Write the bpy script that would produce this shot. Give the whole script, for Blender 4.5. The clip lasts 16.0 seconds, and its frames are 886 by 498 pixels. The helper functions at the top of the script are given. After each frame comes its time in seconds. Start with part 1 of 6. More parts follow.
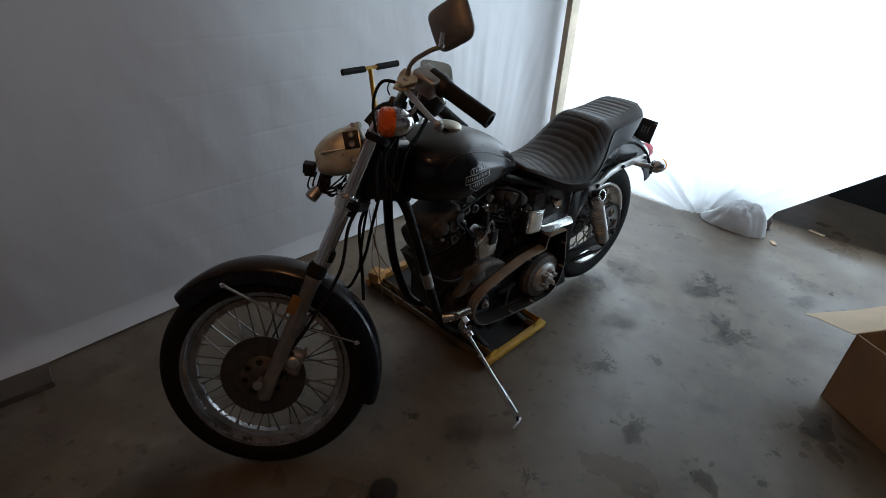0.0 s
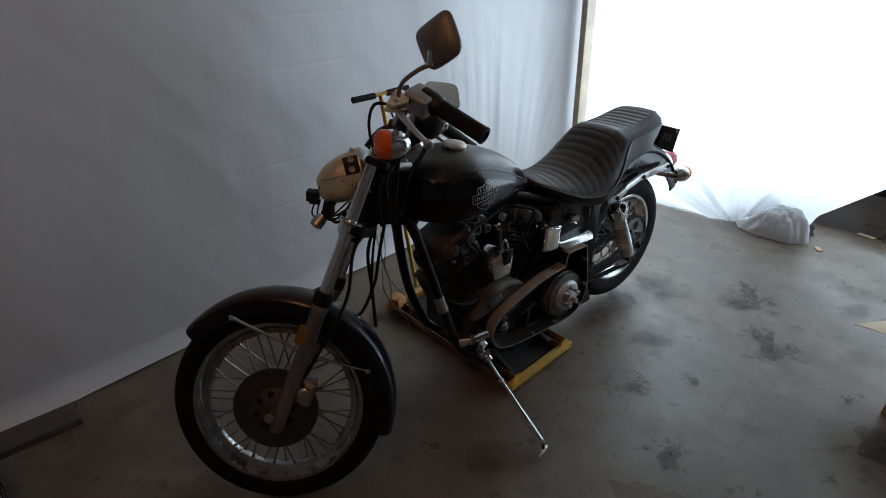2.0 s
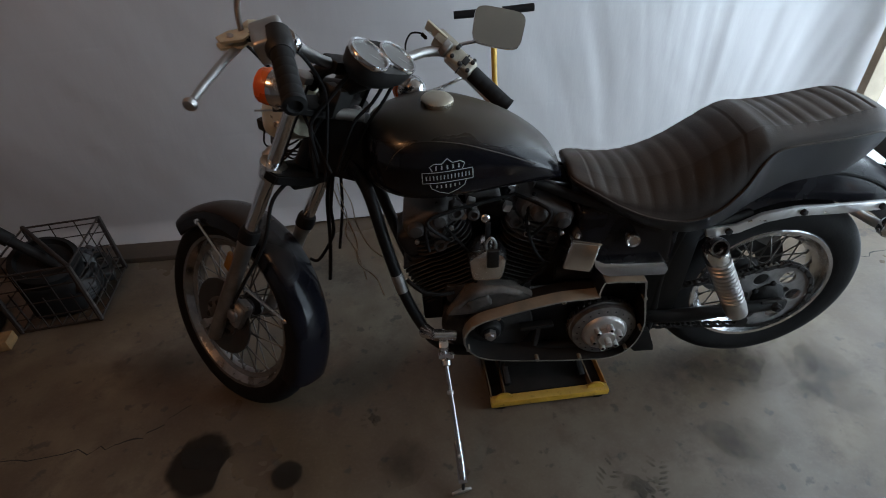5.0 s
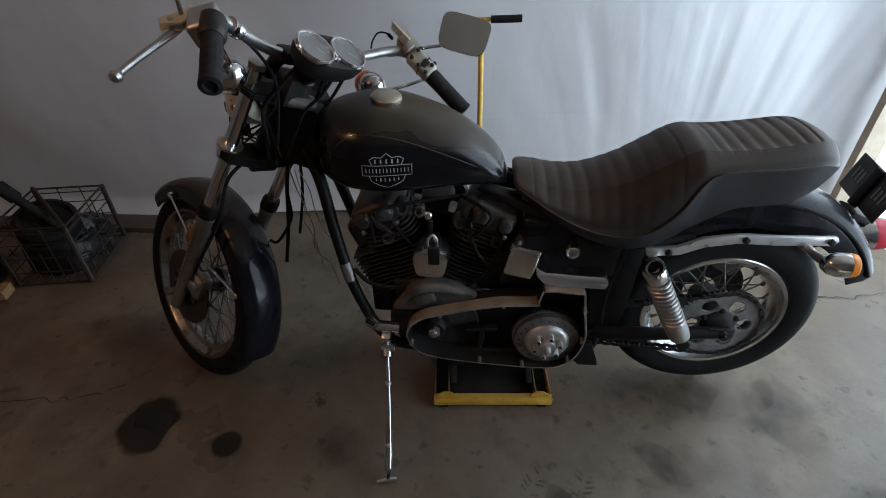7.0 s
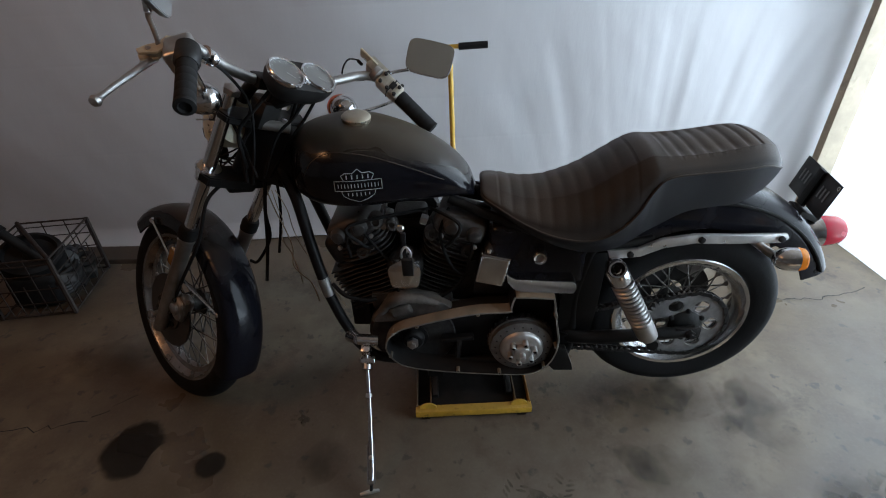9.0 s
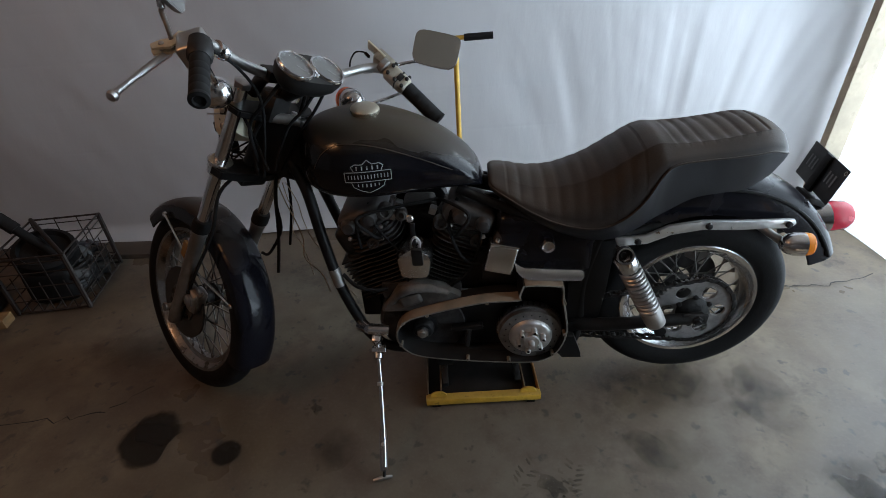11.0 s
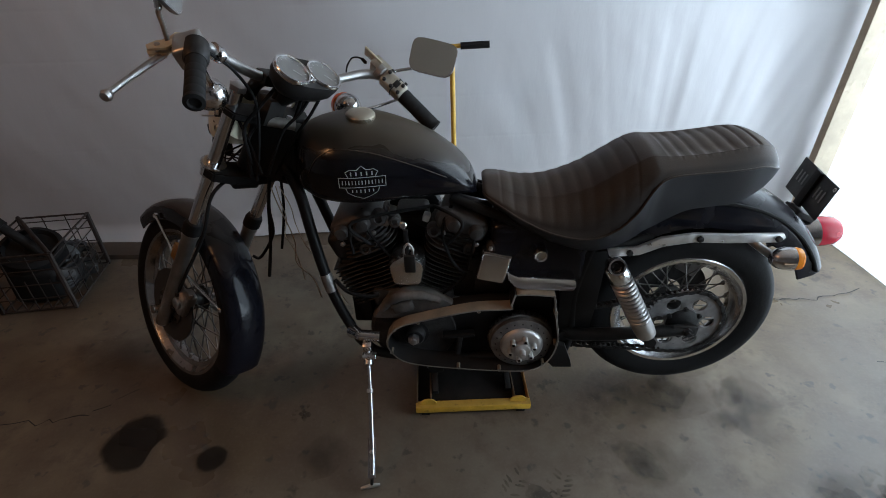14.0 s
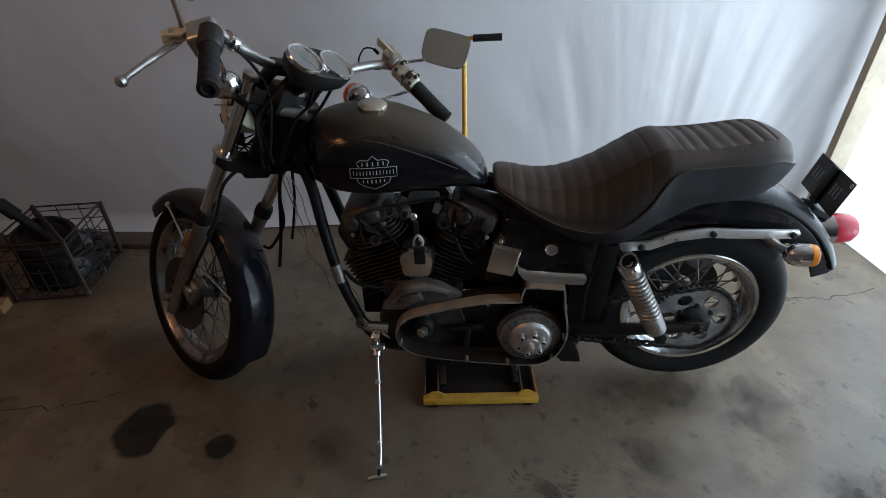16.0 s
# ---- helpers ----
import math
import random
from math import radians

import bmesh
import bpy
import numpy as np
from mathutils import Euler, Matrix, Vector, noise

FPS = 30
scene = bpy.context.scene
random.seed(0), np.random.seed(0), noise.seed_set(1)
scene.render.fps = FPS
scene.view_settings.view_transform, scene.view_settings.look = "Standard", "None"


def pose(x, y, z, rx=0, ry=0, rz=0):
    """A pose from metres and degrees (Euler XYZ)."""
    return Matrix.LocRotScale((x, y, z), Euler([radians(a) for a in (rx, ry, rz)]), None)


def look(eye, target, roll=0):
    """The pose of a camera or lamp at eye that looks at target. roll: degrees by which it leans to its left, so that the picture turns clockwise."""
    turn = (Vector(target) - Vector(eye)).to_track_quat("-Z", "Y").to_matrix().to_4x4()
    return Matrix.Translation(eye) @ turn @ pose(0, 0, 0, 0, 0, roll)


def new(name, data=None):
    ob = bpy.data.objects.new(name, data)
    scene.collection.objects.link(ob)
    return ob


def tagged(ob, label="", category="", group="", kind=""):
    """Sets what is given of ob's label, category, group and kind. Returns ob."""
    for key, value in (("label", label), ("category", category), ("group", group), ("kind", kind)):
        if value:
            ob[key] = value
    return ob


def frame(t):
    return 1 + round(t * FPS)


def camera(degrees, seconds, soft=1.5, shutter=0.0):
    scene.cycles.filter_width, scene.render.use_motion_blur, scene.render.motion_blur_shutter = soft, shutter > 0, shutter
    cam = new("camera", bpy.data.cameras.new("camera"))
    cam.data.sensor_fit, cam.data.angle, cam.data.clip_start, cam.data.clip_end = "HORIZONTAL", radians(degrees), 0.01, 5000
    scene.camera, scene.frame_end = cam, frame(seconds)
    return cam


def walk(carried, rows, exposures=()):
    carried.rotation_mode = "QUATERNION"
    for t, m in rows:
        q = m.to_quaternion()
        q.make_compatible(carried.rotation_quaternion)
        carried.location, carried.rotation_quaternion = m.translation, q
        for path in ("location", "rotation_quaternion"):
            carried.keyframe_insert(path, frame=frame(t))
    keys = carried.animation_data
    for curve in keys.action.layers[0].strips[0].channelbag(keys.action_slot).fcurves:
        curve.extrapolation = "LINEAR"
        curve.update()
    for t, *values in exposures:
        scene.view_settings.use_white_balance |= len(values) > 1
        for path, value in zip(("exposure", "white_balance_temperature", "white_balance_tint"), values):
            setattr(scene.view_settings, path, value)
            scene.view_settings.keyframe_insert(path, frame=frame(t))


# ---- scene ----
cam = camera(82.6, 16.0, soft=0.85, shutter=0.3)
PATH = [
    (0, (-1.313, -1.181, 1.455), (-0.177, 0.104, 0.426), 2.5),
    (0.5, (-1.297, -1.188, 1.449), (-0.189, 0.097, 0.391), 0.7),
    (1, (-1.284, -1.189, 1.433), (-0.22, 0.13, 0.372), -3.5),
    (1.5, (-1.275, -1.18, 1.421), (-0.223, 0.2, 0.428), 1.3),
    (2, (-1.227, -1.205, 1.433), (-0.175, 0.205, 0.482), -2.5),
    (2.5, (-1.171, -1.257, 1.429), (-0.14, 0.172, 0.483), -1.9),
    (3, (-1.062, -1.233, 1.411), (-0.038, 0.134, 0.37), -2.2),
    (3.5, (-0.84, -1.19, 1.415), (0.116, 0.156, 0.285), 2.7),
    (4, (-0.63, -1.207, 1.399), (-0.056, 0.315, 0.236), -2.2),
    (4.2, (-0.533, -1.213, 1.379), (-0.233, 0.382, 0.209), -2.1),
    (4.5, (-0.42, -1.254, 1.408), (-0.335, 0.367, 0.24), -7.0),
    (5, (-0.293, -1.17, 1.41), (-0.294, 0.423, 0.201), -3.7),
    (5.2, (-0.241, -1.13, 1.412), (-0.206, 0.445, 0.179), -1.6),
    (7.3, (-0.052, -1.237, 1.402), (-0.183, 0.391, 0.247), -0.4),
    (7.5, (-0.046, -1.253, 1.407), (-0.155, 0.396, 0.279), -0.7),
    (8, (-0.038, -1.298, 1.428), (-0.152, 0.388, 0.359), -1.2),
    (8.5, (-0.027, -1.294, 1.411), (-0.129, 0.418, 0.381), -0.5),
    (9, (-0.006, -1.288, 1.392), (-0.094, 0.388, 0.304), -1.9),
    (9.2, (-0.014, -1.292, 1.386), (-0.101, 0.371, 0.277), -2.1),
    (11.5, (-0.017, -1.309, 1.394), (-0.129, 0.352, 0.285), -3.1),
    (12, (-0.024, -1.306, 1.394), (-0.134, 0.359, 0.29), -2.0),
    (12.5, (-0.032, -1.305, 1.394), (-0.14, 0.363, 0.295), -1.4),
    (13, (-0.032, -1.306, 1.392), (-0.138, 0.365, 0.298), -1.0),
    (13.5, (-0.027, -1.305, 1.389), (-0.122, 0.367, 0.296), -0.9),
    (14, (-0.02, -1.306, 1.395), (-0.095, 0.369, 0.306), -1.2),
    (14.5, (-0.016, -1.305, 1.393), (-0.091, 0.377, 0.314), -1.6),
    (15, (-0.018, -1.304, 1.388), (-0.098, 0.372, 0.3), -1.2),
    (15.5, (-0.021, -1.306, 1.385), (-0.118, 0.363, 0.288), -1.0),
    (16, (-0.026, -1.31, 1.384), (-0.132, 0.356, 0.282), -1.0),
]
EXPOSURES = [(0.0, -0.57, 6500, 12), (3.2, -0.57, 6500, 12), (4.2, -0.53, 6500, 12), (5.0, -0.22, 6500, 12.5), (7.5, -0.09, 6500, 13), (16.0, -0.1, 6500, 13)]
walk(cam, [(t, look(eye, target, roll)) for t, eye, target, roll in PATH], EXPOSURES)

# ==== light ====
world = bpy.data.worlds.new("sky")
scene.world = world
world.use_nodes = True
wn = world.node_tree
sky = wn.nodes.new("ShaderNodeTexSky")
sky.sky_type, sky.sun_disc = "NISHITA", False
sky.sun_elevation, sky.sun_rotation = radians(55), radians(-130)
wn.links.new(sky.outputs[0], wn.nodes["Background"].inputs[0])
wn.nodes["Background"].inputs[1].default_value = 0.08
sun = new("sun", bpy.data.lights.new("sun", "SUN"))
sun.data.energy, sun.data.angle, sun.data.color = 2.5, radians(0.6), (1.0, 0.94, 0.85)
sun.matrix_world = look((-5, 4, 9), (2, 0.2, 0))
# daylight of the open door, just behind the plastic sheet
for lamp_y, wide, lamp_z, high, watts, aim in ((0.62, 0.8, 1.35, 2.4, 80, 0.3), (-1.155, 2.75, 1.3, 2.4, 115, -0.08)):
    door_light = new("door_daylight", bpy.data.lights.new("door_daylight", "AREA"))
    door_light.data.shape, door_light.data.size, door_light.data.size_y = "RECTANGLE", wide, high
    door_light.data.energy, door_light.data.color = watts, (0.705, 0.875, 1.0)
    door_light.matrix_world = look((2.36, lamp_y, lamp_z), (1.36, lamp_y + aim, lamp_z))
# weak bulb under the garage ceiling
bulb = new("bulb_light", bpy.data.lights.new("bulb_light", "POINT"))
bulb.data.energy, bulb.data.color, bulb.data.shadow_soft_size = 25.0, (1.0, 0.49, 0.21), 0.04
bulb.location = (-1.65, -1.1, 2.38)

# ==== materials ====
def mat(name, base, rough=0.6, metal=0.0, var=0.25, scale=18.0, bump=0.0, bump_scale=120.0, dust=0.0, coat=0.0, second=None, spots=0.0, dust_colour=(0.14, 0.1, 0.068), spec=0.5, dust_from=0.15, dust_least=0.5):
    """A surface with variation at two scales; dust settles on what faces up."""
    m = bpy.data.materials.new(name)
    m.use_nodes = True
    n, l = m.node_tree.nodes, m.node_tree.links
    b = n["Principled BSDF"]
    b.inputs["Metallic"].default_value = metal
    b.inputs["Coat Weight"].default_value = coat
    b.inputs["Coat Roughness"].default_value = 0.12
    b.inputs["Specular IOR Level"].default_value = spec
    tc = n.new("ShaderNodeTexCoord")
    def tex(s, detail=4.0):
        t = n.new("ShaderNodeTexNoise")
        t.inputs["Scale"].default_value, t.inputs["Detail"].default_value = s, detail
        l.new(tc.outputs["Object"], t.inputs["Vector"])
        return t
    def ramp(src, lo, hi, a=0.0, c=1.0):
        r = n.new("ShaderNodeMapRange")
        r.inputs[1].default_value, r.inputs[2].default_value, r.inputs[3].default_value, r.inputs[4].default_value = lo, hi, a, c
        l.new(src, r.inputs[0])
        return r.outputs[0]
    def mix(fac, a, c):
        x = n.new("ShaderNodeMix")
        x.data_type = "RGBA"
        if isinstance(fac, float):
            x.inputs[0].default_value = fac
        else:
            l.new(fac, x.inputs[0])
        for s, v in ((6, a), (7, c)):
            if isinstance(v, tuple):
                x.inputs[s].default_value = (*v, 1)
            else:
                l.new(v, x.inputs[s])
        return x.outputs[2]
    big, small = tex(scale), tex(scale * 7, 6.0)
    dark = tuple(v * (1 - var) for v in base)
    light = tuple(min(1.0, v * (1 + var)) for v in (second or base))
    col = mix(ramp(big.outputs[0], 0.3, 0.7), dark, light)
    col = mix(ramp(small.outputs[0], 0.35, 0.75, 0.0, 0.5), col, tuple(v * (1 - 0.6 * var) for v in base))
    if spots:
        sp = tex(scale * 2.3, 3.0)
        col = mix(ramp(sp.outputs[0], 0.62, 0.72, 0.0, spots), col, tuple(v * 0.35 for v in base))
    k = 0.03 if metal > 0.9 else 0.1
    rg = ramp(big.outputs[0], 0.3, 0.7, max(0.03, rough - k), min(1.0, rough + k))
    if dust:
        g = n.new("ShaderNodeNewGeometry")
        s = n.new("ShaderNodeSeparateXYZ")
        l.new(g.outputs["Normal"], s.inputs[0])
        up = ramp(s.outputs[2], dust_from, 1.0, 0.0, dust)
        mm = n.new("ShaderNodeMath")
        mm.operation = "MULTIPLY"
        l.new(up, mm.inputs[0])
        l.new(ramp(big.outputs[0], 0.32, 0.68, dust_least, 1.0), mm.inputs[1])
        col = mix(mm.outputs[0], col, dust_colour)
        rr = n.new("ShaderNodeMix")
        l.new(mm.outputs[0], rr.inputs[0])
        l.new(rg, rr.inputs[2])
        rr.inputs[3].default_value = 0.85
        rg = rr.outputs[0]
        if metal:
            mt = n.new("ShaderNodeMapRange")
            mt.inputs[3].default_value, mt.inputs[4].default_value = metal, metal * 0.3
            l.new(mm.outputs[0], mt.inputs[0])
            l.new(mt.outputs[0], b.inputs["Metallic"])
    l.new(col, b.inputs["Base Color"])
    l.new(rg, b.inputs["Roughness"])
    if bump:
        bt = tex(bump_scale, 5.0)
        bp = n.new("ShaderNodeBump")
        bp.inputs["Strength"].default_value, bp.inputs["Distance"].default_value = bump, 0.004
        l.new(bt.outputs[0], bp.inputs["Height"])
        l.new(bp.outputs[0], b.inputs["Normal"])
    return m


RUBBER = mat("tyre_rubber", (0.0045, 0.0042, 0.0045), 0.75, var=0.4, bump=0.15, dust=0.02, spec=0.22)
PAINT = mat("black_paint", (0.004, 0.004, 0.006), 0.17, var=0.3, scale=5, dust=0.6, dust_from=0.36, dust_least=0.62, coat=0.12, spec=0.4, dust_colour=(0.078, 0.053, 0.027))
FENDER = mat("black_fender_paint", (0.006, 0.006, 0.009), 0.24, var=0.3, scale=9, dust=0.06, spec=0.28, coat=0.06, dust_colour=(0.12, 0.08, 0.055))
FRONTFENDER = mat("dusty_front_fender_paint", (0.006, 0.006, 0.009), 0.15, var=0.3, scale=9, dust=0.55, dust_from=0.62, dust_least=0.45, spec=0.26, coat=0.0, dust_colour=(0.055, 0.038, 0.021))
PLATEBAR = mat("worn_plate_relief", (0.10, 0.09, 0.09), 0.45, var=0.3, scale=60)
FRAME = mat("black_frame_enamel", (0.0045, 0.0045, 0.005), 0.45, var=0.4, scale=25, dust=0.05, spec=0.28)
PLASTIC = mat("black_plastic", (0.009, 0.0082, 0.008), 0.55, var=0.3, dust=0.06, bump=0.05, spec=0.35)
GRIP = mat("grip_rubber", (0.010, 0.0095, 0.0095), 0.8, var=0.3, dust=0.01, spec=0.2)
MIRRORBACK = mat("dull_mirror_back", (0.17, 0.165, 0.16), 0.5, 0.45, var=0.25, scale=30, dust=0.1)
POLISH = mat("polished_cover", (0.86, 0.85, 0.84), 0.2, 1.0, var=0.04, scale=25)
MARK = mat("faded_dial_marks", (0.3, 0.3, 0.28), 0.6)
CLUTCHRING = mat("oily_clutch_steel", (0.17, 0.165, 0.16), 0.5, 0.5, var=0.35, scale=45, bump=0.1)
CHEST = mat("dusty_cam_chest", (0.10, 0.094, 0.088), 0.75, 0.15, var=0.65, scale=16, bump=0.4, bump_scale=60, dust=0.5, spots=0.6, dust_colour=(0.15, 0.125, 0.105))
SPROCKET = mat("oily_sprocket_steel", (0.24, 0.235, 0.235), 0.5, 0.5, var=0.35, scale=30, dust=0.1, spots=0.4)
LUMP = mat("grey_rocker_casting", (0.07, 0.066, 0.064), 0.55, 0.4, var=0.5, scale=30, bump=0.3, dust=0.15)
CHROME = mat("chrome", (0.72, 0.72, 0.73), 0.15, 1.0, var=0.06, scale=20, dust=0.06)
DULL = mat("dull_chrome", (0.5, 0.49, 0.48), 0.34, 1.0, var=0.12, scale=25, dust=0.12)
CASTING = mat("oxidised_aluminium", (0.34, 0.33, 0.32), 0.5, 0.9, var=0.25, scale=35, bump=0.12, bump_scale=200, dust=0.2)
BRIGHT = mat("bare_bright_aluminium", (0.62, 0.61, 0.6), 0.42, 0.9, var=0.15, scale=40, dust=0.1)
DUSTYCAP = mat("dusty_cap_metal", (0.58, 0.52, 0.42), 0.28, 0.95, var=0.15, scale=40, dust=0.5, dust_colour=(0.14, 0.115, 0.085))
SATIN = mat("satin_chrome", (0.6, 0.6, 0.6), 0.36, 0.9, var=0.12, scale=30, dust=0.15)
CREAM = mat("cream_metal", (0.74, 0.68, 0.52), 0.36, 0.7, var=0.2, scale=25, dust=0.15, spots=0.3)
IRON = mat("oily_engine_iron", (0.014, 0.0135, 0.0135), 0.55, 0.2, var=0.5, scale=40, bump=0.3, bump_scale=180, dust=0.1, spec=0.4)
CASE = mat("dusty_grey_case", (0.042, 0.04, 0.04), 0.6, 0.3, var=0.6, scale=30, bump=0.35, dust=0.16, spec=0.4)
PRIMARY = mat("dusty_primary_casting", (0.2, 0.18, 0.155), 0.6, 0.35, var=0.5, scale=14, bump=0.2, dust=0.85, spots=0.5, dust_colour=(0.27, 0.20, 0.125))
VINYL = mat("black_vinyl", (0.017, 0.0125, 0.0105), 0.5, var=0.3, scale=9, bump=0.08, bump_scale=260, dust=0.26, spec=0.3, dust_colour=(0.118, 0.066, 0.031))
SKIRT = mat("black_seat_skirt", (0.009, 0.0095, 0.012), 0.42, var=0.3, scale=9, bump=0.06, bump_scale=220, dust=0.05, spec=0.4)
YELLOW = mat("yellow_paint", (0.52, 0.31, 0.035), 0.5, var=0.25, scale=25, dust=0.3, spots=0.6)
ORANGE = mat("worn_orange_paint", (0.45, 0.2, 0.04), 0.6, var=0.4, scale=25, dust=0.3, spots=0.5)
DARKSTEEL = mat("dark_steel", (0.011, 0.011, 0.012), 0.55, 0.4, var=0.4, scale=30, dust=0.1, spec=0.4)
RIM = mat("dirty_chrome_rim", (0.40, 0.395, 0.395), 0.15, 1.0, var=0.35, scale=30, dust=0.3, dust_colour=(0.05, 0.04, 0.033), spots=0.4)
LEG = mat("dirty_fork_alloy", (0.28, 0.265, 0.25), 0.42, 0.85, var=0.25, scale=25, dust=0.3)
SPOKE = mat("tarnished_spoke", (0.16, 0.15, 0.14), 0.45, 0.9, var=0.2)
RUST = mat("rusty_wire", (0.028, 0.02, 0.017), 0.7, 0.4, var=0.4, scale=40)
CARD = mat("cardboard", (0.30, 0.195, 0.115), 0.85, var=0.12, scale=6, bump=0.08, bump_scale=90, second=(0.34, 0.225, 0.135))
CARDIN = mat("cardboard_flap", (0.40, 0.29, 0.18), 0.85, var=0.12, scale=6)
WOOD = mat("bare_lumber", (0.42, 0.35, 0.26), 0.75, var=0.2, scale=8, bump=0.1, spots=0.3)
WALLP = mat("plain_wall", (0.165, 0.15, 0.14), 0.85, var=0.15, scale=3, bump=0.1)
CEIL = mat("ceiling_board", (0.2, 0.16, 0.13), 0.9, var=0.12, scale=2)
WIRE = mat("tan_wire", (0.27, 0.21, 0.14), 0.6, var=0.2)
WHITEP = mat("soiled_white_paint", (0.36, 0.35, 0.34), 0.55, var=0.3, scale=30, spots=0.5)
BEIGE = mat("tarnished_beige_alloy", (0.36, 0.33, 0.27), 0.42, 0.6, var=0.25, scale=40, dust=0.15, spots=0.4)
# lightened to include the reflections of the dusty gauge glass
DIAL = mat("dial_face", (0.12, 0.112, 0.105), 0.5, var=0.2, scale=30)


def clear(name, colour, rough, trans=0.6):
    m = mat(name, colour, rough, var=0.12)
    b = m.node_tree.nodes["Principled BSDF"]
    b.inputs["Transmission Weight"].default_value = trans
    b.inputs["IOR"].default_value = 1.49
    return m


AMBER = clear("amber_lens", (0.9, 0.3, 0.02), 0.25, 0.35)
ORANGELENS = clear("orange_lens", (0.8, 0.14, 0.02), 0.25, 0.25)
REFLECTOR = clear("dim_amber_reflector", (0.20, 0.105, 0.02), 0.2, 0.0)
RED = clear("red_lens", (0.6, 0.03, 0.06), 0.2, 0.35)


def mirror_glass():
    m = bpy.data.materials.new("mirror_glass")
    m.use_nodes = True
    b = m.node_tree.nodes["Principled BSDF"]
    b.inputs["Metallic"].default_value = 1.0
    b.inputs["Roughness"].default_value = 0.06
    b.inputs["Base Color"].default_value = (0.72, 0.75, 0.74, 1)
    return m


MIRROR = mirror_glass()


def sheet_plastic(name, colour, through_part):
    """Thin milky polythene: reflects and lets light through, with fine wrinkles and gloss."""
    m = bpy.data.materials.new(name)
    m.use_nodes = True
    n, l = m.node_tree.nodes, m.node_tree.links
    b, out = n["Principled BSDF"], n["Material Output"]
    tc = n.new("ShaderNodeTexCoord")
    mp = n.new("ShaderNodeMapping")
    mp.inputs["Scale"].default_value = (1.0, 1.0, 0.35)
    l.new(tc.outputs["Object"], mp.inputs[0])
    t = n.new("ShaderNodeTexNoise")
    t.inputs["Scale"].default_value, t.inputs["Detail"].default_value = 5.0, 5.0
    l.new(mp.outputs[0], t.inputs["Vector"])
    c = n.new("ShaderNodeMix")
    c.data_type = "RGBA"
    c.inputs[6].default_value, c.inputs[7].default_value = (*[v * 0.9 for v in colour], 1), (*colour, 1)
    l.new(t.outputs[0], c.inputs[0])
    l.new(c.outputs[2], b.inputs["Base Color"])
    b.inputs["Roughness"].default_value = 0.42
    bp = n.new("ShaderNodeBump")
    bp.inputs["Strength"].default_value, bp.inputs["Distance"].default_value = 0.25, 0.02
    l.new(t.outputs[0], bp.inputs["Height"])
    l.new(bp.outputs[0], b.inputs["Normal"])
    tr = n.new("ShaderNodeBsdfTranslucent")
    l.new(c.outputs[2], tr.inputs[0])
    mx = n.new("ShaderNodeMixShader")
    mx.inputs[0].default_value = through_part
    l.new(b.outputs[0], mx.inputs[1])
    l.new(tr.outputs[0], mx.inputs[2])
    l.new(mx.outputs[0], out.inputs[0])
    return m


# One polythene in two tones: darker for the dim wall, paler for the backlit door.
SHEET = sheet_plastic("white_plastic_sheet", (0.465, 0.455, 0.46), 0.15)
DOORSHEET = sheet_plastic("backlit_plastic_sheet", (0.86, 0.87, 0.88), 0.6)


def concrete():
    m = bpy.data.materials.new("concrete_floor")
    m.use_nodes = True
    n, l = m.node_tree.nodes, m.node_tree.links
    b = n["Principled BSDF"]
    tc = n.new("ShaderNodeTexCoord")
    def noise_tex(s, d=6.0, rough=0.55):
        t = n.new("ShaderNodeTexNoise")
        t.inputs["Scale"].default_value, t.inputs["Detail"].default_value, t.inputs["Roughness"].default_value = s, d, rough
        l.new(tc.outputs["Object"], t.inputs["Vector"])
        return t.outputs[0]
    def ramp(src, lo, hi, a=0.0, c=1.0):
        r = n.new("ShaderNodeMapRange")
        r.inputs[1].default_value, r.inputs[2].default_value, r.inputs[3].default_value, r.inputs[4].default_value = lo, hi, a, c
        l.new(src, r.inputs[0])
        return r.outputs[0]
    def mix(fac, a, c):
        x = n.new("ShaderNodeMix")
        x.data_type = "RGBA"
        l.new(fac, x.inputs[0])
        for s, v in ((6, a), (7, c)):
            if isinstance(v, tuple):
                x.inputs[s].default_value = (*v, 1)
            else:
                l.new(v, x.inputs[s])
        return x.outputs[2]
    col = mix(ramp(noise_tex(1.6), 0.35, 0.65), (0.078, 0.054, 0.033), (0.166, 0.126, 0.083))
    col = mix(ramp(noise_tex(0.9, 3.0), 0.45, 0.62, 0, 0.55), col, (0.108, 0.094, 0.078))
    col = mix(ramp(noise_tex(7.0), 0.4, 0.7, 0, 0.6), col, (0.07, 0.046, 0.033))
    col = mix(ramp(noise_tex(3.1, 8.0, 0.7), 0.54, 0.70, 0, 0.8), col, (0.045, 0.032, 0.027))
    col = mix(ramp(noise_tex(90.0, 3.0), 0.5, 0.8, 0, 0.18), col, (0.19, 0.155, 0.12))
    col = mix(ramp(noise_tex(17.0, 4.0), 0.62, 0.68, 0, 0.75), col, (0.05, 0.043, 0.038))
    col = mix(ramp(noise_tex(5.2, 9.0, 0.75), 0.6, 0.66, 0, 0.7), col, (0.035, 0.029, 0.025))
    l.new(col, b.inputs["Base Color"])
    l.new(ramp(noise_tex(1.5, 5.0), 0.35, 0.65, 0.24, 0.58), b.inputs["Roughness"])
    b.inputs["Specular IOR Level"].default_value = 0.32
    bp = n.new("ShaderNodeBump")
    bp.inputs["Strength"].default_value, bp.inputs["Distance"].default_value = 0.10, 0.004
    l.new(noise_tex(45.0, 8.0), bp.inputs["Height"])
    l.new(bp.outputs[0], b.inputs["Normal"])
    return m


CONCRETE = concrete()


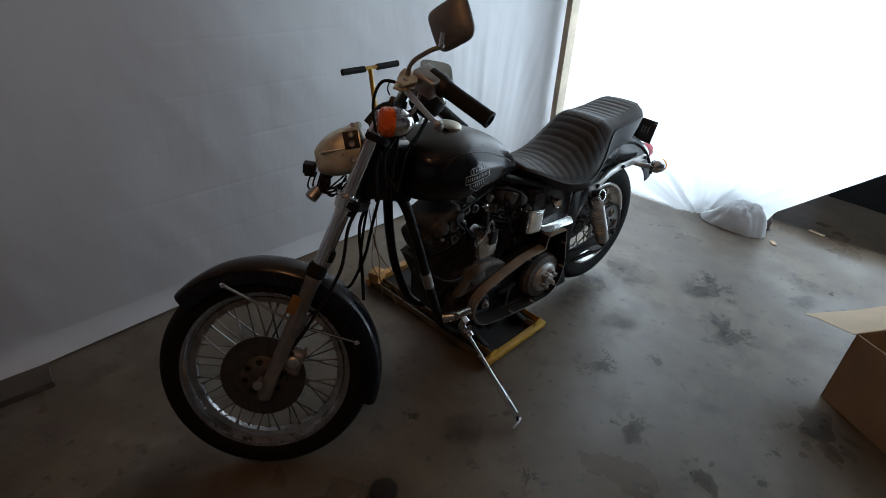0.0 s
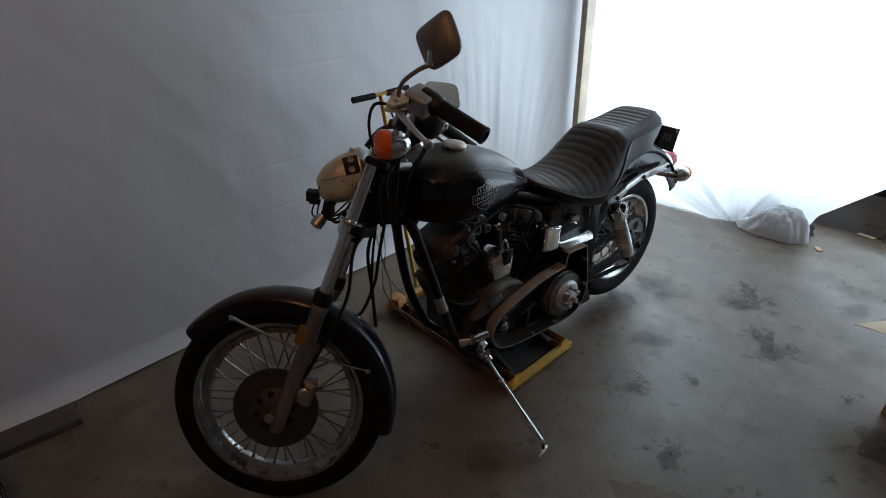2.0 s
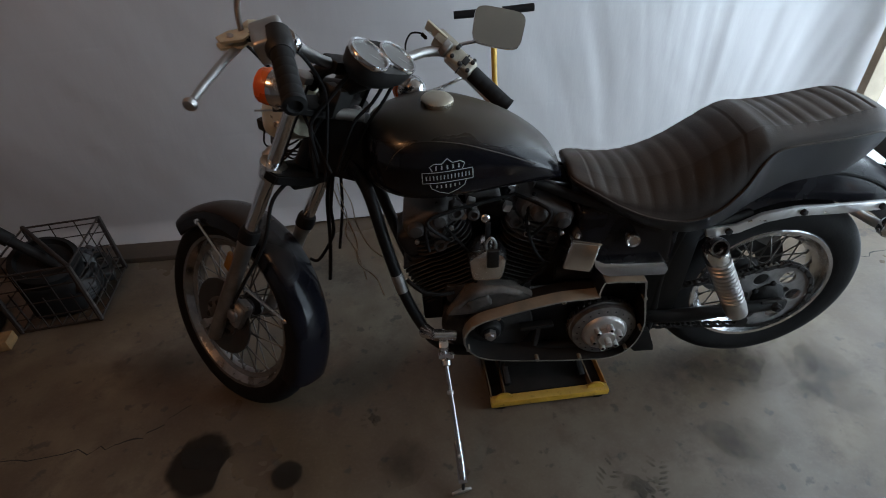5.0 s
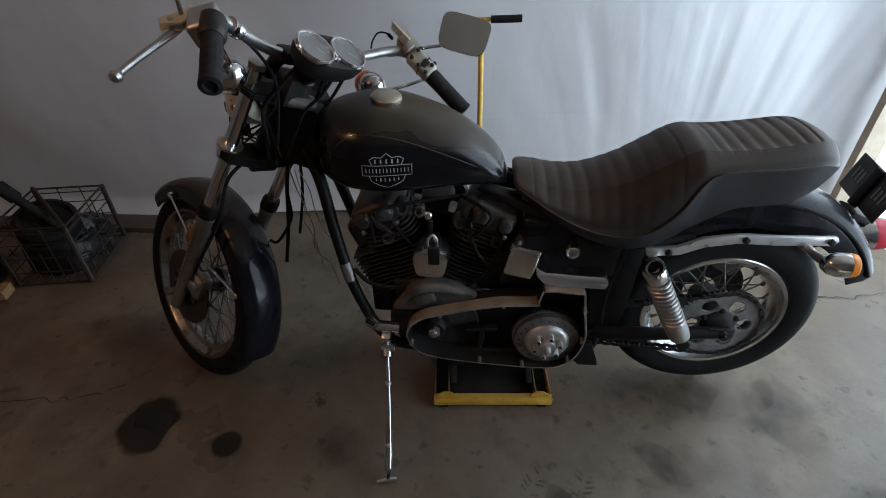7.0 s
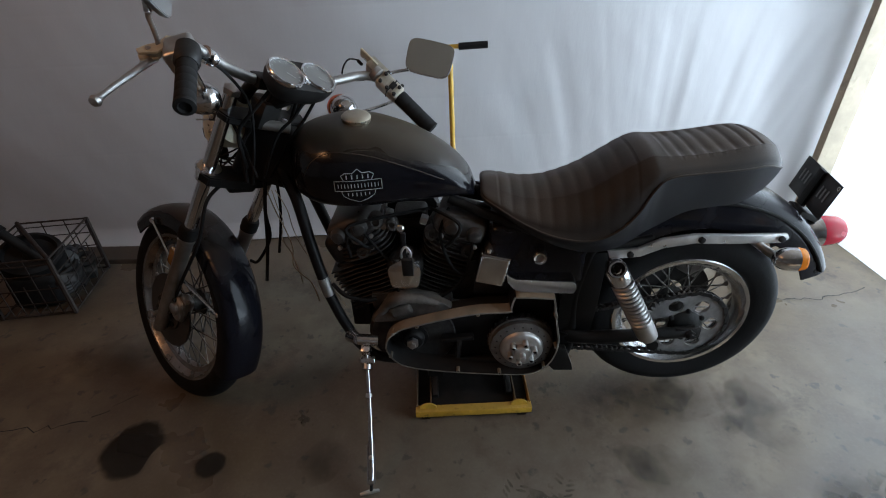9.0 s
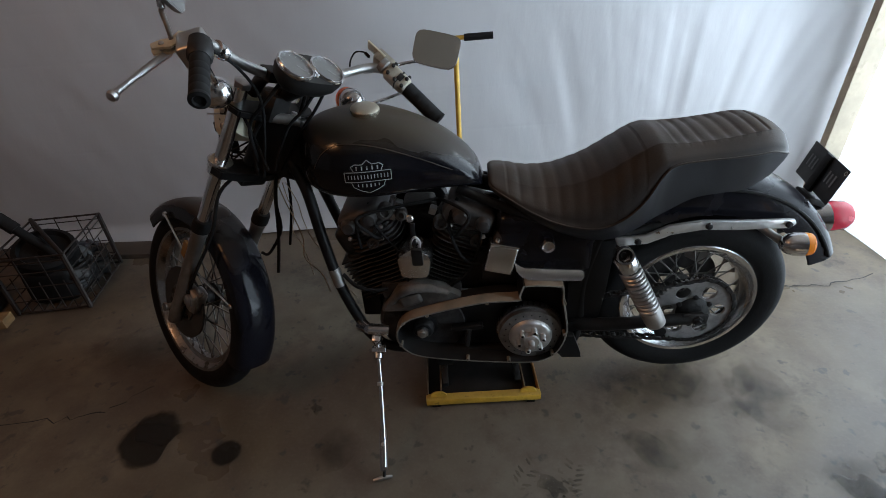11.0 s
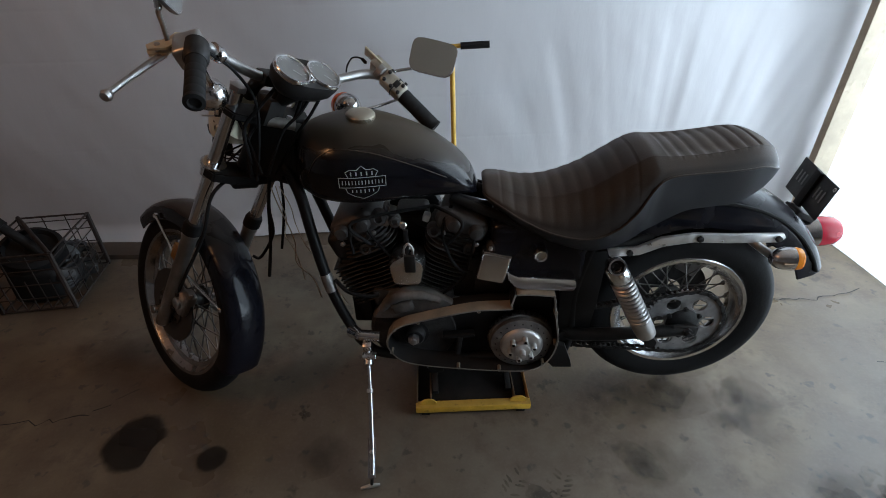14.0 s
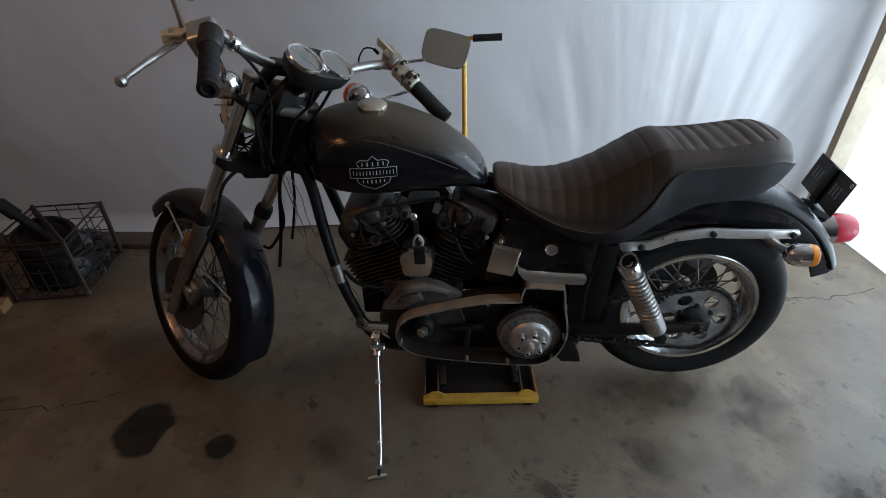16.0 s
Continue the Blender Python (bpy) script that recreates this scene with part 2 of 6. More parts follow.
def stain(name, colour, rough, scale, lo, hi, ragged, most):
    """A mark that ends in a ragged, fading rim inside its outline."""
    m = mat(name, colour, rough, var=0.3, scale=20, spec=0.12)
    n, l = m.node_tree.nodes, m.node_tree.links
    b, out = n["Principled BSDF"], n["Material Output"]
    tc = n.new("ShaderNodeTexCoord")
    mp = n.new("ShaderNodeMapping")
    mp.inputs["Location"].default_value = (-1.0, -1.0, 0)
    mp.inputs["Scale"].default_value = (2.0, 2.0, 0)
    l.new(tc.outputs["Generated"], mp.inputs[0])
    ln = n.new("ShaderNodeVectorMath")
    ln.operation = "LENGTH"
    l.new(mp.outputs[0], ln.inputs[0])
    t = n.new("ShaderNodeTexNoise")
    t.inputs["Scale"].default_value, t.inputs["Detail"].default_value = scale, 5.0
    l.new(tc.outputs["Object"], t.inputs["Vector"])
    a = n.new("ShaderNodeMath")
    a.operation = "MULTIPLY_ADD"
    a.inputs[1].default_value = -ragged
    l.new(t.outputs[0], a.inputs[0])
    inv = n.new("ShaderNodeMapRange")
    inv.inputs[1].default_value, inv.inputs[2].default_value, inv.inputs[3].default_value, inv.inputs[4].default_value = 0.0, 1.0, 0.0, 1.0
    l.new(ln.outputs["Value"], inv.inputs[0])
    l.new(inv.outputs[0], a.inputs[2])
    r = n.new("ShaderNodeMapRange")
    r.inputs[1].default_value, r.inputs[2].default_value, r.inputs[3].default_value, r.inputs[4].default_value = lo, hi, most, 0.0
    l.new(a.outputs[0], r.inputs[0])
    tr = n.new("ShaderNodeBsdfTransparent")
    mx = n.new("ShaderNodeMixShader")
    l.new(r.outputs[0], mx.inputs[0])
    l.new(tr.outputs[0], mx.inputs[1])
    l.new(b.outputs[0], mx.inputs[2])
    l.new(mx.outputs[0], out.inputs[0])
    return m


STAIN = stain("oil_stain", (0.02, 0.016, 0.013), 0.6, 14.0, 0.5, 0.66, 0.35, 0.8)
STAINLIGHT = stain("grime_shade_mark", (0.04, 0.033, 0.027), 0.5, 16.0, -0.6, 0.25, 1.6, 0.3)
PRINT = stain("dark_print", (0.03, 0.026, 0.022), 0.6, 60.0, -0.3, 0.5, 1.3, 0.44)
CRACK = mat("crack", (0.018, 0.015, 0.013), 0.8)

# ==== mesh helpers ====
def finish(name, bm, material, sharp=38):
    me = bpy.data.meshes.new(name)
    bmesh.ops.recalc_face_normals(bm, faces=bm.faces)
    for f in bm.faces:
        f.smooth = True
    bm.to_mesh(me)
    bm.free()
    me.set_sharp_from_angle(angle=radians(sharp))
    me.materials.append(material)
    return me


def part(name, bm, material, parent, label="", m=None, sharp=38):
    ob = new(name, finish(name, bm, material, sharp))
    if m is not None:
        ob.matrix_basis = m
    ob.parent = parent
    if label:
        ob["label"] = label
    return ob


def share(name, mesh, parent, m, label=""):
    ob = new(name, mesh)
    ob.matrix_basis = m
    ob.parent = parent
    if label:
        ob["label"] = label
    return ob


def thing(name, label, category, loc=(0, 0, 0), group="", kind=""):
    ob = new(name)
    ob.location = loc
    return tagged(ob, label, category, group, kind)


def smooth_path(pts, n=6, closed=False):
    pts = [Vector(p) for p in pts]
    out, k = [], len(pts)
    for i in range(k if closed else k - 1):
        if closed:
            p = [pts[(i + j - 1) % k] for j in range(4)]
        else:
            p = [pts[max(0, min(k - 1, i + j - 1))] for j in range(4)]
        for s in range(n):
            t = s / n
            out.append(0.5 * ((2 * p[1]) + (p[2] - p[0]) * t + (2 * p[0] - 5 * p[1] + 4 * p[2] - p[3]) * t * t + (3 * p[1] - p[0] - 3 * p[2] + p[3]) * t ** 3))
    if not closed:
        out.append(pts[-1])
    return out


def ring_bridge(bm, rings, closed=False, caps=True):
    vr = [[bm.verts.new(p) for p in r] for r in rings]
    k = len(vr[0])
    for i in range(len(vr) if closed else len(vr) - 1):
        a, b = vr[i], vr[(i + 1) % len(vr)]
        for j in range(k):
            bm.faces.new((a[j], a[(j + 1) % k], b[(j + 1) % k], b[j]))
    if caps and not closed:
        bm.faces.new(vr[0][::-1])
        bm.faces.new(vr[-1])
    return vr


def tube(pts, r, segs=10, smooth=0, closed=False, bm=None, caps=True):
    """A round tube along points; r: one radius, or one for each point."""
    pts = smooth_path(pts, smooth, closed) if smooth else [Vector(p) for p in pts]
    rs = r if isinstance(r, (list, tuple)) else [r] * len(pts)
    if len(rs) != len(pts):
        rs = [rs[min(len(rs) - 1, int(i * len(rs) / len(pts)))] for i in range(len(pts))]
    bm = bm or bmesh.new()
    rings, side = [], None
    for i, p in enumerate(pts):
        a = pts[(i - 1) % len(pts)] if closed or i else p
        b = pts[(i + 1) % len(pts)] if closed or i < len(pts) - 1 else p
        d = (b - a).normalized() if (b - a).length > 1e-9 else Vector((0, 0, 1))
        if side is None:
            side = d.orthogonal().normalized()
        side = (side - d * side.dot(d)).normalized()
        up = d.cross(side)
        rings.append([p + rs[i] * (math.cos(2 * math.pi * j / segs) * side + math.sin(2 * math.pi * j / segs) * up) for j in range(segs)])
    ring_bridge(bm, rings, closed, caps)
    return bm


def lathe(profile, segs=48, m=None, closed=False, bm=None):
    """Turns (radius, height) points round the y axis; height runs along +y."""
    bm = bm or bmesh.new()
    m = m or Matrix.Identity(4)
    rings = []
    for r, h in profile:
        rings.append([m @ Vector((max(r, 1e-4) * math.cos(2 * math.pi * j / segs), h, max(r, 1e-4) * math.sin(2 * math.pi * j / segs))) for j in range(segs)])
    ring_bridge(bm, rings, closed, not closed)
    return bm


def toward(p, d):
    """A pose at p whose y axis points along d."""
    d = Vector(d).normalized()
    return Matrix.Translation(p) @ Vector((0, 1, 0)).rotation_difference(d).to_matrix().to_4x4()


def block(size, m=None, bevel=0.004, segs=2, bm=None):
    own = bmesh.new()
    bmesh.ops.create_cube(own, size=1.0)
    for v in own.verts:
        v.co = Vector((v.co.x * size[0], v.co.y * size[1], v.co.z * size[2]))
    if bevel:
        bmesh.ops.bevel(own, geom=own.edges[:], offset=min(bevel, min(size) * 0.45), segments=segs, profile=0.6, affect="EDGES")
    if m is not None:
        own.transform(m)
    if bm is None:
        return own
    me = bpy.data.meshes.new("tmp")
    own.to_mesh(me)
    bm.from_mesh(me)
    bpy.data.meshes.remove(me)
    own.free()
    return bm


def extrude_xz(pts, y0, y1, bm=None, bevel=0.0):
    """A solid of an outline in x, z between two values of y."""
    own = bmesh.new()
    a = [own.verts.new((x, y0, z)) for x, z in pts]
    b = [own.verts.new((x, y1, z)) for x, z in pts]
    k = len(pts)
    own.faces.new(a)
    own.faces.new(b[::-1])
    for j in range(k):
        own.faces.new((a[j], b[j], b[(j + 1) % k], a[(j + 1) % k]))
    if bevel:
        bmesh.ops.recalc_face_normals(own, faces=own.faces)
        es = [e for e in own.edges if len(e.link_faces) == 2 and e.calc_face_angle(0) > 0.9]
        bmesh.ops.bevel(own, geom=es, offset=bevel, segments=2, profile=0.6, affect="EDGES")
    return own


def lerp_table(table, x):
    xs = [r[0] for r in table]
    return [float(np.interp(x, xs, [r[c] for r in table])) for c in range(1, len(table[0]))]


def smooth_table(table, n=5):
    """The rows of a table, resampled on a smooth curve."""
    k, out = len(table), []
    for i in range(k - 1):
        p = [np.array(table[max(0, min(k - 1, i + j - 1))], float) for j in range(4)]
        for s in range(n):
            t = s / n
            out.append(0.5 * (2 * p[1] + (p[2] - p[0]) * t + (2 * p[0] - 5 * p[1] + 4 * p[2] - p[3]) * t * t + (3 * p[1] - p[0] - 3 * p[2] + p[3]) * t ** 3))
    out.append(np.array(table[-1], float))
    return [tuple(map(float, r)) for r in out]

# ==== setting ====
# the garage stands turned by 5 degrees against the motorcycle
TURN = radians(5.0)
RU, RV = Vector((math.cos(TURN), math.sin(TURN), 0)), Vector((-math.sin(TURN), math.cos(TURN), 0))
ORIGIN = Vector((0, 1.075, 0))
ROOM = Matrix(((RU.x, RV.x, 0, 0), (RU.y, RV.y, 0, ORIGIN.y), (0, 0, 1, 0), (0, 0, 0, 1)))
XDOOR = 1.85


def structure(name, bm, material, label, category, m=ROOM, sharp=38):
    ob = new(name, finish(name, bm, material, sharp))
    ob.matrix_basis = m
    return tagged(ob, label, category, kind="structure")


def room_block(name, lo, hi, material, label, category, bevel=0.0):
    size = [b - a for a, b in zip(lo, hi)]
    mid = [(a + b) / 2 for a, b in zip(lo, hi)]
    return structure(name, block(size, pose(*mid), bevel), material, label, category)


structure("floor", block((16, 12, 0.1), pose(2, -2, -0.05), 0), CONCRETE, "worn grey-brown concrete garage floor with oil stains and scuffs", "floor", Matrix.Identity(4))
room_block("wall_north", (-4.2, 0.06, 0), (XDOOR + 0.05, 0.18, 2.6), WALLP, "plain garage wall behind the plastic sheet", "wall")
room_block("wall_west", (-4.3, -4.6, 0), (-4.2, 0.18, 2.6), WALLP, "plain far garage wall", "wall")
room_block("wall_south", (-4.3, -4.7, 0), (5.0, -4.6, 2.6), WALLP, "plain garage wall", "wall")
room_block("ceiling", (-4.3, -4.7, 2.6), (XDOOR + 0.1, 0.2, 2.7), CEIL, "plain garage ceiling boards", "ceiling")
room_block("wall_east", (XDOOR + 0.02, -4.6, 0), (XDOOR + 0.12, -2.75, 2.6), WALLP, "plain garage wall beside the door opening", "wall")
room_block("trim", (XDOOR - 0.03, -2.75, 2.45), (XDOOR + 0.12, 0.0, 2.6), WOOD, "wooden header over the door opening", "trim")


def grid_sheet(nx, nz, place, thick=0.0):
    bm = bmesh.new()
    v = [[bm.verts.new(place(i / nx, j / nz)) for i in range(nx + 1)] for j in range(nz + 1)]
    for j in range(nz):
        for i in range(nx):
            bm.faces.new((v[j][i], v[j][i + 1], v[j + 1][i + 1], v[j + 1][i]))
    return bm


WALL_ROWS = sorted({0.012 + 2.55 * i / 90 for i in range(91)} | {0.098 + 0.203 * k + d for k in range(12) for d in (-0.014, -0.008, -0.004, 0, 0.004, 0.008, 0.014)})
WALL_ROWS = [z for z, last in zip(WALL_ROWS, [-1] + WALL_ROWS) if z - last > 0.0025]


def wall_sheet(s, t):
    x = -4.15 + s * (XDOOR + 4.15)
    z = WALL_ROWS[min(len(WALL_ROWS) - 1, round(t * (len(WALL_ROWS) - 1)))]
    near = max(0.0, min(1.0, (x + 0.1) / 1.1))
    near = near * near * (3 - 2 * near)
    # loose folds that fan out downwards on the way to the door
    u = x + (1.05 - z) * 0.62 * (x - 0.95)
    w = noise.noise((u * 5.5, z * 0.5, 0.3)) + 0.55 * noise.noise((u * 13.0, z * 0.7, 4.0)) + 0.25 * noise.noise((u * 29.0, z * 0.9, 9.0))
    y = near * 0.011 * w * (0.12 + 0.88 * math.exp(-((z - 0.72) / 0.32) ** 2))
    # the courses of the block wall print through where the sheet clings to it
    course = (z - 0.098) / 0.203
    d = (course - round(course)) * 0.203
    ease = max(0.0, min(1.0, noise.noise((x * 1.3, round(course) * 3.3, 2.0)) * 2.2 + 0.4))
    y += 0.0009 * math.exp(-(d / 0.006) ** 2) * (1 - near) * ease * (1.0 if z < 1.7 else 0.0)
    odd = round(math.floor(course)) % 2
    hx = (x + 0.2 * odd) / 0.405
    y += 0.0002 * math.exp(-((hx - round(hx)) * 0.405 / 0.012) ** 2) * (1 - near) * 0.6 * ease
    y += 0.022 * noise.noise((x * 0.9, z * 0.9, 3.1)) + 0.0045 * noise.noise((x * 2.3 + z * 1.0, z * 3.2 - x, 7.7)) + 0.002 * noise.noise((x * 9 + z * 7, z * 3 - x * 2, 1.7))
    y += 0.005 * noise.noise((x * 2.0 + z * 1.9, z * 0.45 - x * 0.5, 5.5))
    y += -(0.035 + 0.05 * max(0.0, min(1.0, -x - 0.9))) * max(0.0, 1 - z / 0.12) ** 2
    # near the post the sheet is drawn forward
    lead = max(0.0, min(1.0, (x - 1.42) / 0.25))
    y -= 0.055 * lead * lead * (3 - 2 * lead)
    return (x, y, z)


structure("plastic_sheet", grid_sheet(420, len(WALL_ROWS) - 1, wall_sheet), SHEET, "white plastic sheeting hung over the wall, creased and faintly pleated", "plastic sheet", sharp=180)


def door_sheet(s, t):
    y = -s * 2.75
    low = 0.0
    # the hem lifts off the floor away from the post
    a = -y
    if a > 1.68:
        low = 0.17 + min(1.2, (a - 1.68) * 0.95)
    elif a > 1.62:
        low = (a - 1.62) / 0.06 * 0.17
    z = 0.006 + low + t ** 1.3 * (2.5 - low)
    down = max(0.0, 1 - (z - low) / 1.0)
    x = XDOOR + 0.04 - 0.085 * down
    # creases that run together at the bunched hem
    dx, dz = a - 1.28, z + 0.03
    rad, ang = math.hypot(dx, dz), math.atan2(dz, dx)
    x += 0.050 * noise.noise((ang * 5.0, rad * 0.8, 2.0)) * math.exp(-rad / 0.6) + 0.022 * noise.noise((ang * 13.0, rad, 8.0)) * math.exp(-rad / 0.5)
    bulge = math.exp(-((a - 1.42) / 0.2) ** 2) * max(0.0, 1 - (z - low) / 0.35) ** 1.2
    x += 0.06 * bulge + 0.05 * noise.noise((a * 8, z * 8, 5.0)) * bulge + 0.02 * noise.noise((a * 2, z * 1.4, 1.0))
    return (x, y, z)


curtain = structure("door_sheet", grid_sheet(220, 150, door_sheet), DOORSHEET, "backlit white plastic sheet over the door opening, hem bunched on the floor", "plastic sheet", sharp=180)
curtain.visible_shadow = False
room_block("door_post", (XDOOR - 0.154, -0.166, 0.0), (XDOOR - 0.058, -0.122, 2.595), WOOD, "pale bare lumber post beside the bright sheet", "post", 0.004)

# ==== motorcycle ====
REAR = Vector((0.665, 0.0, 0.336))
FRONT = Vector((-0.956, 0.0, 0.3225))
HEAD = Vector((-0.923, 0.0, 0.315))
RAKE = radians(30)
UP = Vector((math.sin(RAKE), 0, math.cos(RAKE)))
AHEAD = Vector((-math.cos(RAKE), 0, math.sin(RAKE)))
STEER = Matrix.Translation(HEAD) @ Matrix.Rotation(-radians(40), 4, UP) @ Matrix.Translation(-HEAD)
bike = thing("motorcycle", "dusty black cruiser motorcycle with bare primary, on a yellow lift", "motorcycle")


def steered(bm):
    bm.transform(STEER)
    return bm


def fork(s, side, out=0.098):
    """A point on a fork leg, s metres up from the axle."""
    return FRONT + UP * s - AHEAD * 0.026 + Vector((0, side * out, 0))


def tyre_bm(R, half, r_in, c):
    prof, n = [], 20
    for i in range(n + 1):
        a = -2.35 + 4.7 * i / n
        rr = (R - half * 0.95) + half * 0.95 * max(-1, math.cos(a)) if abs(a) < math.pi / 2 else (R - half * 0.95) + (R - half * 0.95 - r_in) * math.cos(a) * 1.4
        prof.append((max(r_in, rr), half * math.sin(a) * (1.0 if abs(a) < 1.57 else 0.97)))
    return lathe(prof, 96, Matrix.Translation(c), closed=True)


def rim_bm(R, half, c):
    prof = [(R, half), (R - 0.004, half + 0.004), (R - 0.014, half + 0.003), (R - 0.02, half - 0.006), (R - 0.026, half - 0.018), (R - 0.042, half * 0.35), (R - 0.046, 0),
            (R - 0.042, -half * 0.35), (R - 0.026, -half + 0.018), (R - 0.02, -half + 0.006), (R - 0.014, -half - 0.003), (R - 0.004, -half - 0.004), (R, -half), (R - 0.012, -half * 0.6), (R - 0.03, 0), (R - 0.012, half * 0.6)]
    return lathe(prof, 96, Matrix.Translation(c), closed=True)


def spokes(parent, c, R, hub_r, hub_half, count, m=None):
    """Crossed wire spokes, each its own piece on one of four shared meshes."""
    for k in range(4):
        side = 1 if k % 2 else -1
        lean = radians(48) * (1 if k < 2 else -1)
        a = Vector((hub_r * math.cos(lean), side * hub_half, hub_r * math.sin(lean)))
        b = Vector((R - 0.042, side * 0.008, 0.0))
        mesh = finish("spoke", tube([a, a.lerp(b, 0.94), a.lerp(b, 0.94), b], [0.0024, 0.0024, 0.0044, 0.0044], 6), SPOKE)
        for i in range(count // 4):
            turn = Matrix.Rotation(2 * math.pi * (i * 4 + k) / count, 4, (0, 1, 0))
            share("spoke", mesh, parent, (m or Matrix.Identity(4)) @ Matrix.Translation(c) @ turn)


def wheel(name, R, half, rim_R, rim_half, c, front):
    m = STEER if front else Matrix.Identity(4)
    t = tyre_bm(R, half, rim_R - 0.012, c)
    t.transform(m)
    w = part(name, t, RUBBER, bike, "worn black tyre on a laced steel wheel")
    r = rim_bm(rim_R, rim_half, c)
    r.transform(m)
    part("rim", r, RIM if front else CHROME, w, "tarnished chrome steel rim")
    hub = lathe([(0.018, -0.062), (0.036, -0.06), (0.042, -0.05), (0.044, -0.042), (0.026, -0.034), (0.024, 0.034), (0.044, 0.042), (0.042, 0.05), (0.036, 0.06), (0.018, 0.062)], 32, Matrix.Translation(c))
    hub.transform(m)
    part("hub", hub, CASE, w)
    spokes(w, c, rim_R, 0.041, 0.044, 40, m)
    return w


wheel("front_wheel", 0.319, 0.046, 0.2555, 0.034, FRONT, True)
rw = wheel("rear_wheel", 0.304, 0.057, 0.211, 0.045, REAR, False)


# tank
TANK = smooth_table([
    # x, top, low, half width, how square the section is
    (-0.478, 0.885, 0.80, 0.032, 2.2), (-0.465, 0.920, 0.785, 0.070, 2.3), (-0.435, 0.949, 0.772, 0.112, 2.4), (-0.385, 0.964, 0.762, 0.148, 2.5), (-0.31, 0.972, 0.757, 0.161, 2.6),
    (-0.23, 0.961, 0.757, 0.148, 2.6), (-0.13, 0.927, 0.762, 0.122, 2.5), (-0.05, 0.878, 0.764, 0.094, 2.4), (0.0, 0.826, 0.762, 0.070, 2.3), (0.022, 0.775, 0.752, 0.045, 2.2), (0.028, 0.755, 0.742, 0.025, 2.0)], 4)


def tank_point(x, a):
    """On the tank's skin: a = 0 at the top, 1 at the left side's widest, 1.6 at its lower edge."""
    top, low, half, sq = lerp_table(TANK, x)
    mid = low + 0.36 * (top - low)
    ang = a * math.pi / 2
    y = half * math.copysign(abs(math.sin(ang)) ** (2 / sq), math.sin(ang))
    c = math.cos(ang)
    z = mid + (top - mid) * abs(c) ** (2 / sq) if c >= 0 else mid - (mid - low) * abs(c) ** (2 / 3.2)
    return Vector((x, -y, z))


bm = bmesh.new()
ring_bridge(bm, [[tank_point(r[0], 4 * j / 56) for j in range(56)] for r in TANK])
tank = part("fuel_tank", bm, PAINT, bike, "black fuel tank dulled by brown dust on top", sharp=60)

# seat
SEAT = smooth_table([
    # x, centre height, edge height, seam height, lower edge height, half width, half of the flat top
    (0.036, 0.788, 0.780, 0.776, 0.765, 0.050, 0.02), (0.048, 0.792, 0.782, 0.772, 0.750, 0.085, 0.03), (0.09, 0.786, 0.772, 0.755, 0.728, 0.115, 0.05), (0.147, 0.777, 0.757, 0.728, 0.695, 0.140, 0.07),
    (0.223, 0.781, 0.756, 0.700, 0.660, 0.158, 0.08), (0.31, 0.811, 0.780, 0.690, 0.640, 0.168, 0.09), (0.377, 0.850, 0.823, 0.712, 0.645, 0.166, 0.09), (0.429, 0.881, 0.859, 0.760, 0.665, 0.156, 0.09),
    (0.465, 0.892, 0.878, 0.822, 0.685, 0.144, 0.085), (0.50, 0.890, 0.879, 0.850, 0.700, 0.134, 0.085), (0.57, 0.893, 0.884, 0.858, 0.738, 0.127, 0.085), (0.641, 0.902, 0.893, 0.862, 0.750, 0.123, 0.085),
    (0.70, 0.913, 0.902, 0.866, 0.755, 0.116, 0.08), (0.74, 0.914, 0.903, 0.868, 0.772, 0.106, 0.07), (0.776, 0.902, 0.891, 0.858, 0.790, 0.090, 0.055), (0.797, 0.878, 0.870, 0.848, 0.800, 0.070, 0.04), (0.806, 0.852, 0.849, 0.841, 0.815, 0.048, 0.028)], 14)


def pleat(x):
    """Depth of the stitched grooves across the seat."""
    d = 0.0
    for a, b, step in ((0.085, 0.432, 0.0345), (0.505, 0.735, 0.0325)):
        if a <= x <= b:
            k = (x - a) / step
            d = (0.0026 if a < 0.3 else 0.0036) * (1 - abs(math.sin(math.pi * k)) ** 0.7)
    return d


def seat_section(row):
    x, zc, ze, zs, zl, w, f = row
    g = pleat(x)
    half = []
    for y, z, k in ((0, zc, 1), (f * 0.5, zc - (zc - ze) * 0.12, 1), (f, zc - (zc - ze) * 0.4, 1), (f * 0.94 + w * 0.06, zc - (zc - ze) * 0.47, 0.4), (w * 0.78, ze - (ze - zs) * 0.12, 1), (w * 0.92, ze - (ze - zs) * 0.42, 1), (w * 0.985, ze - (ze - zs) * 0.72, 0.9), (w, zs, 0)):
        half.append((y, z - g * (k if y <= f else max(k, 0.9) if x < 0.47 and z > zs else 0.0)))
    half += [(w + 0.005, zs - 0.004), (w + 0.003, zs - 0.012), (w - 0.006, zs * 0.4 + zl * 0.6), (w - 0.02, zl), (w * 0.5, zl + 0.004)]
    return [Vector((x, -y, z)) for y, z in half] + [Vector((x, y, z)) for y, z in half[:0:-1]]


def seat_strip(first, last):
    """One skin of the seat: the columns of its section from first to last."""
    bm = bmesh.new()
    rows = [seat_section(r) for r in SEAT]
    k = len(rows[0])
    cols = [c % k for c in range(first, last + 1)]
    v = [[bm.verts.new(r[c]) for c in cols] for r in rows]
    for a, b in zip(v, v[1:]):
        for j in range(len(cols) - 1):
            bm.faces.new((a[j], a[j + 1], b[j + 1], b[j]))
    bm.faces.new(v[0][::-1])
    bm.faces.new(v[-1])
    return bm


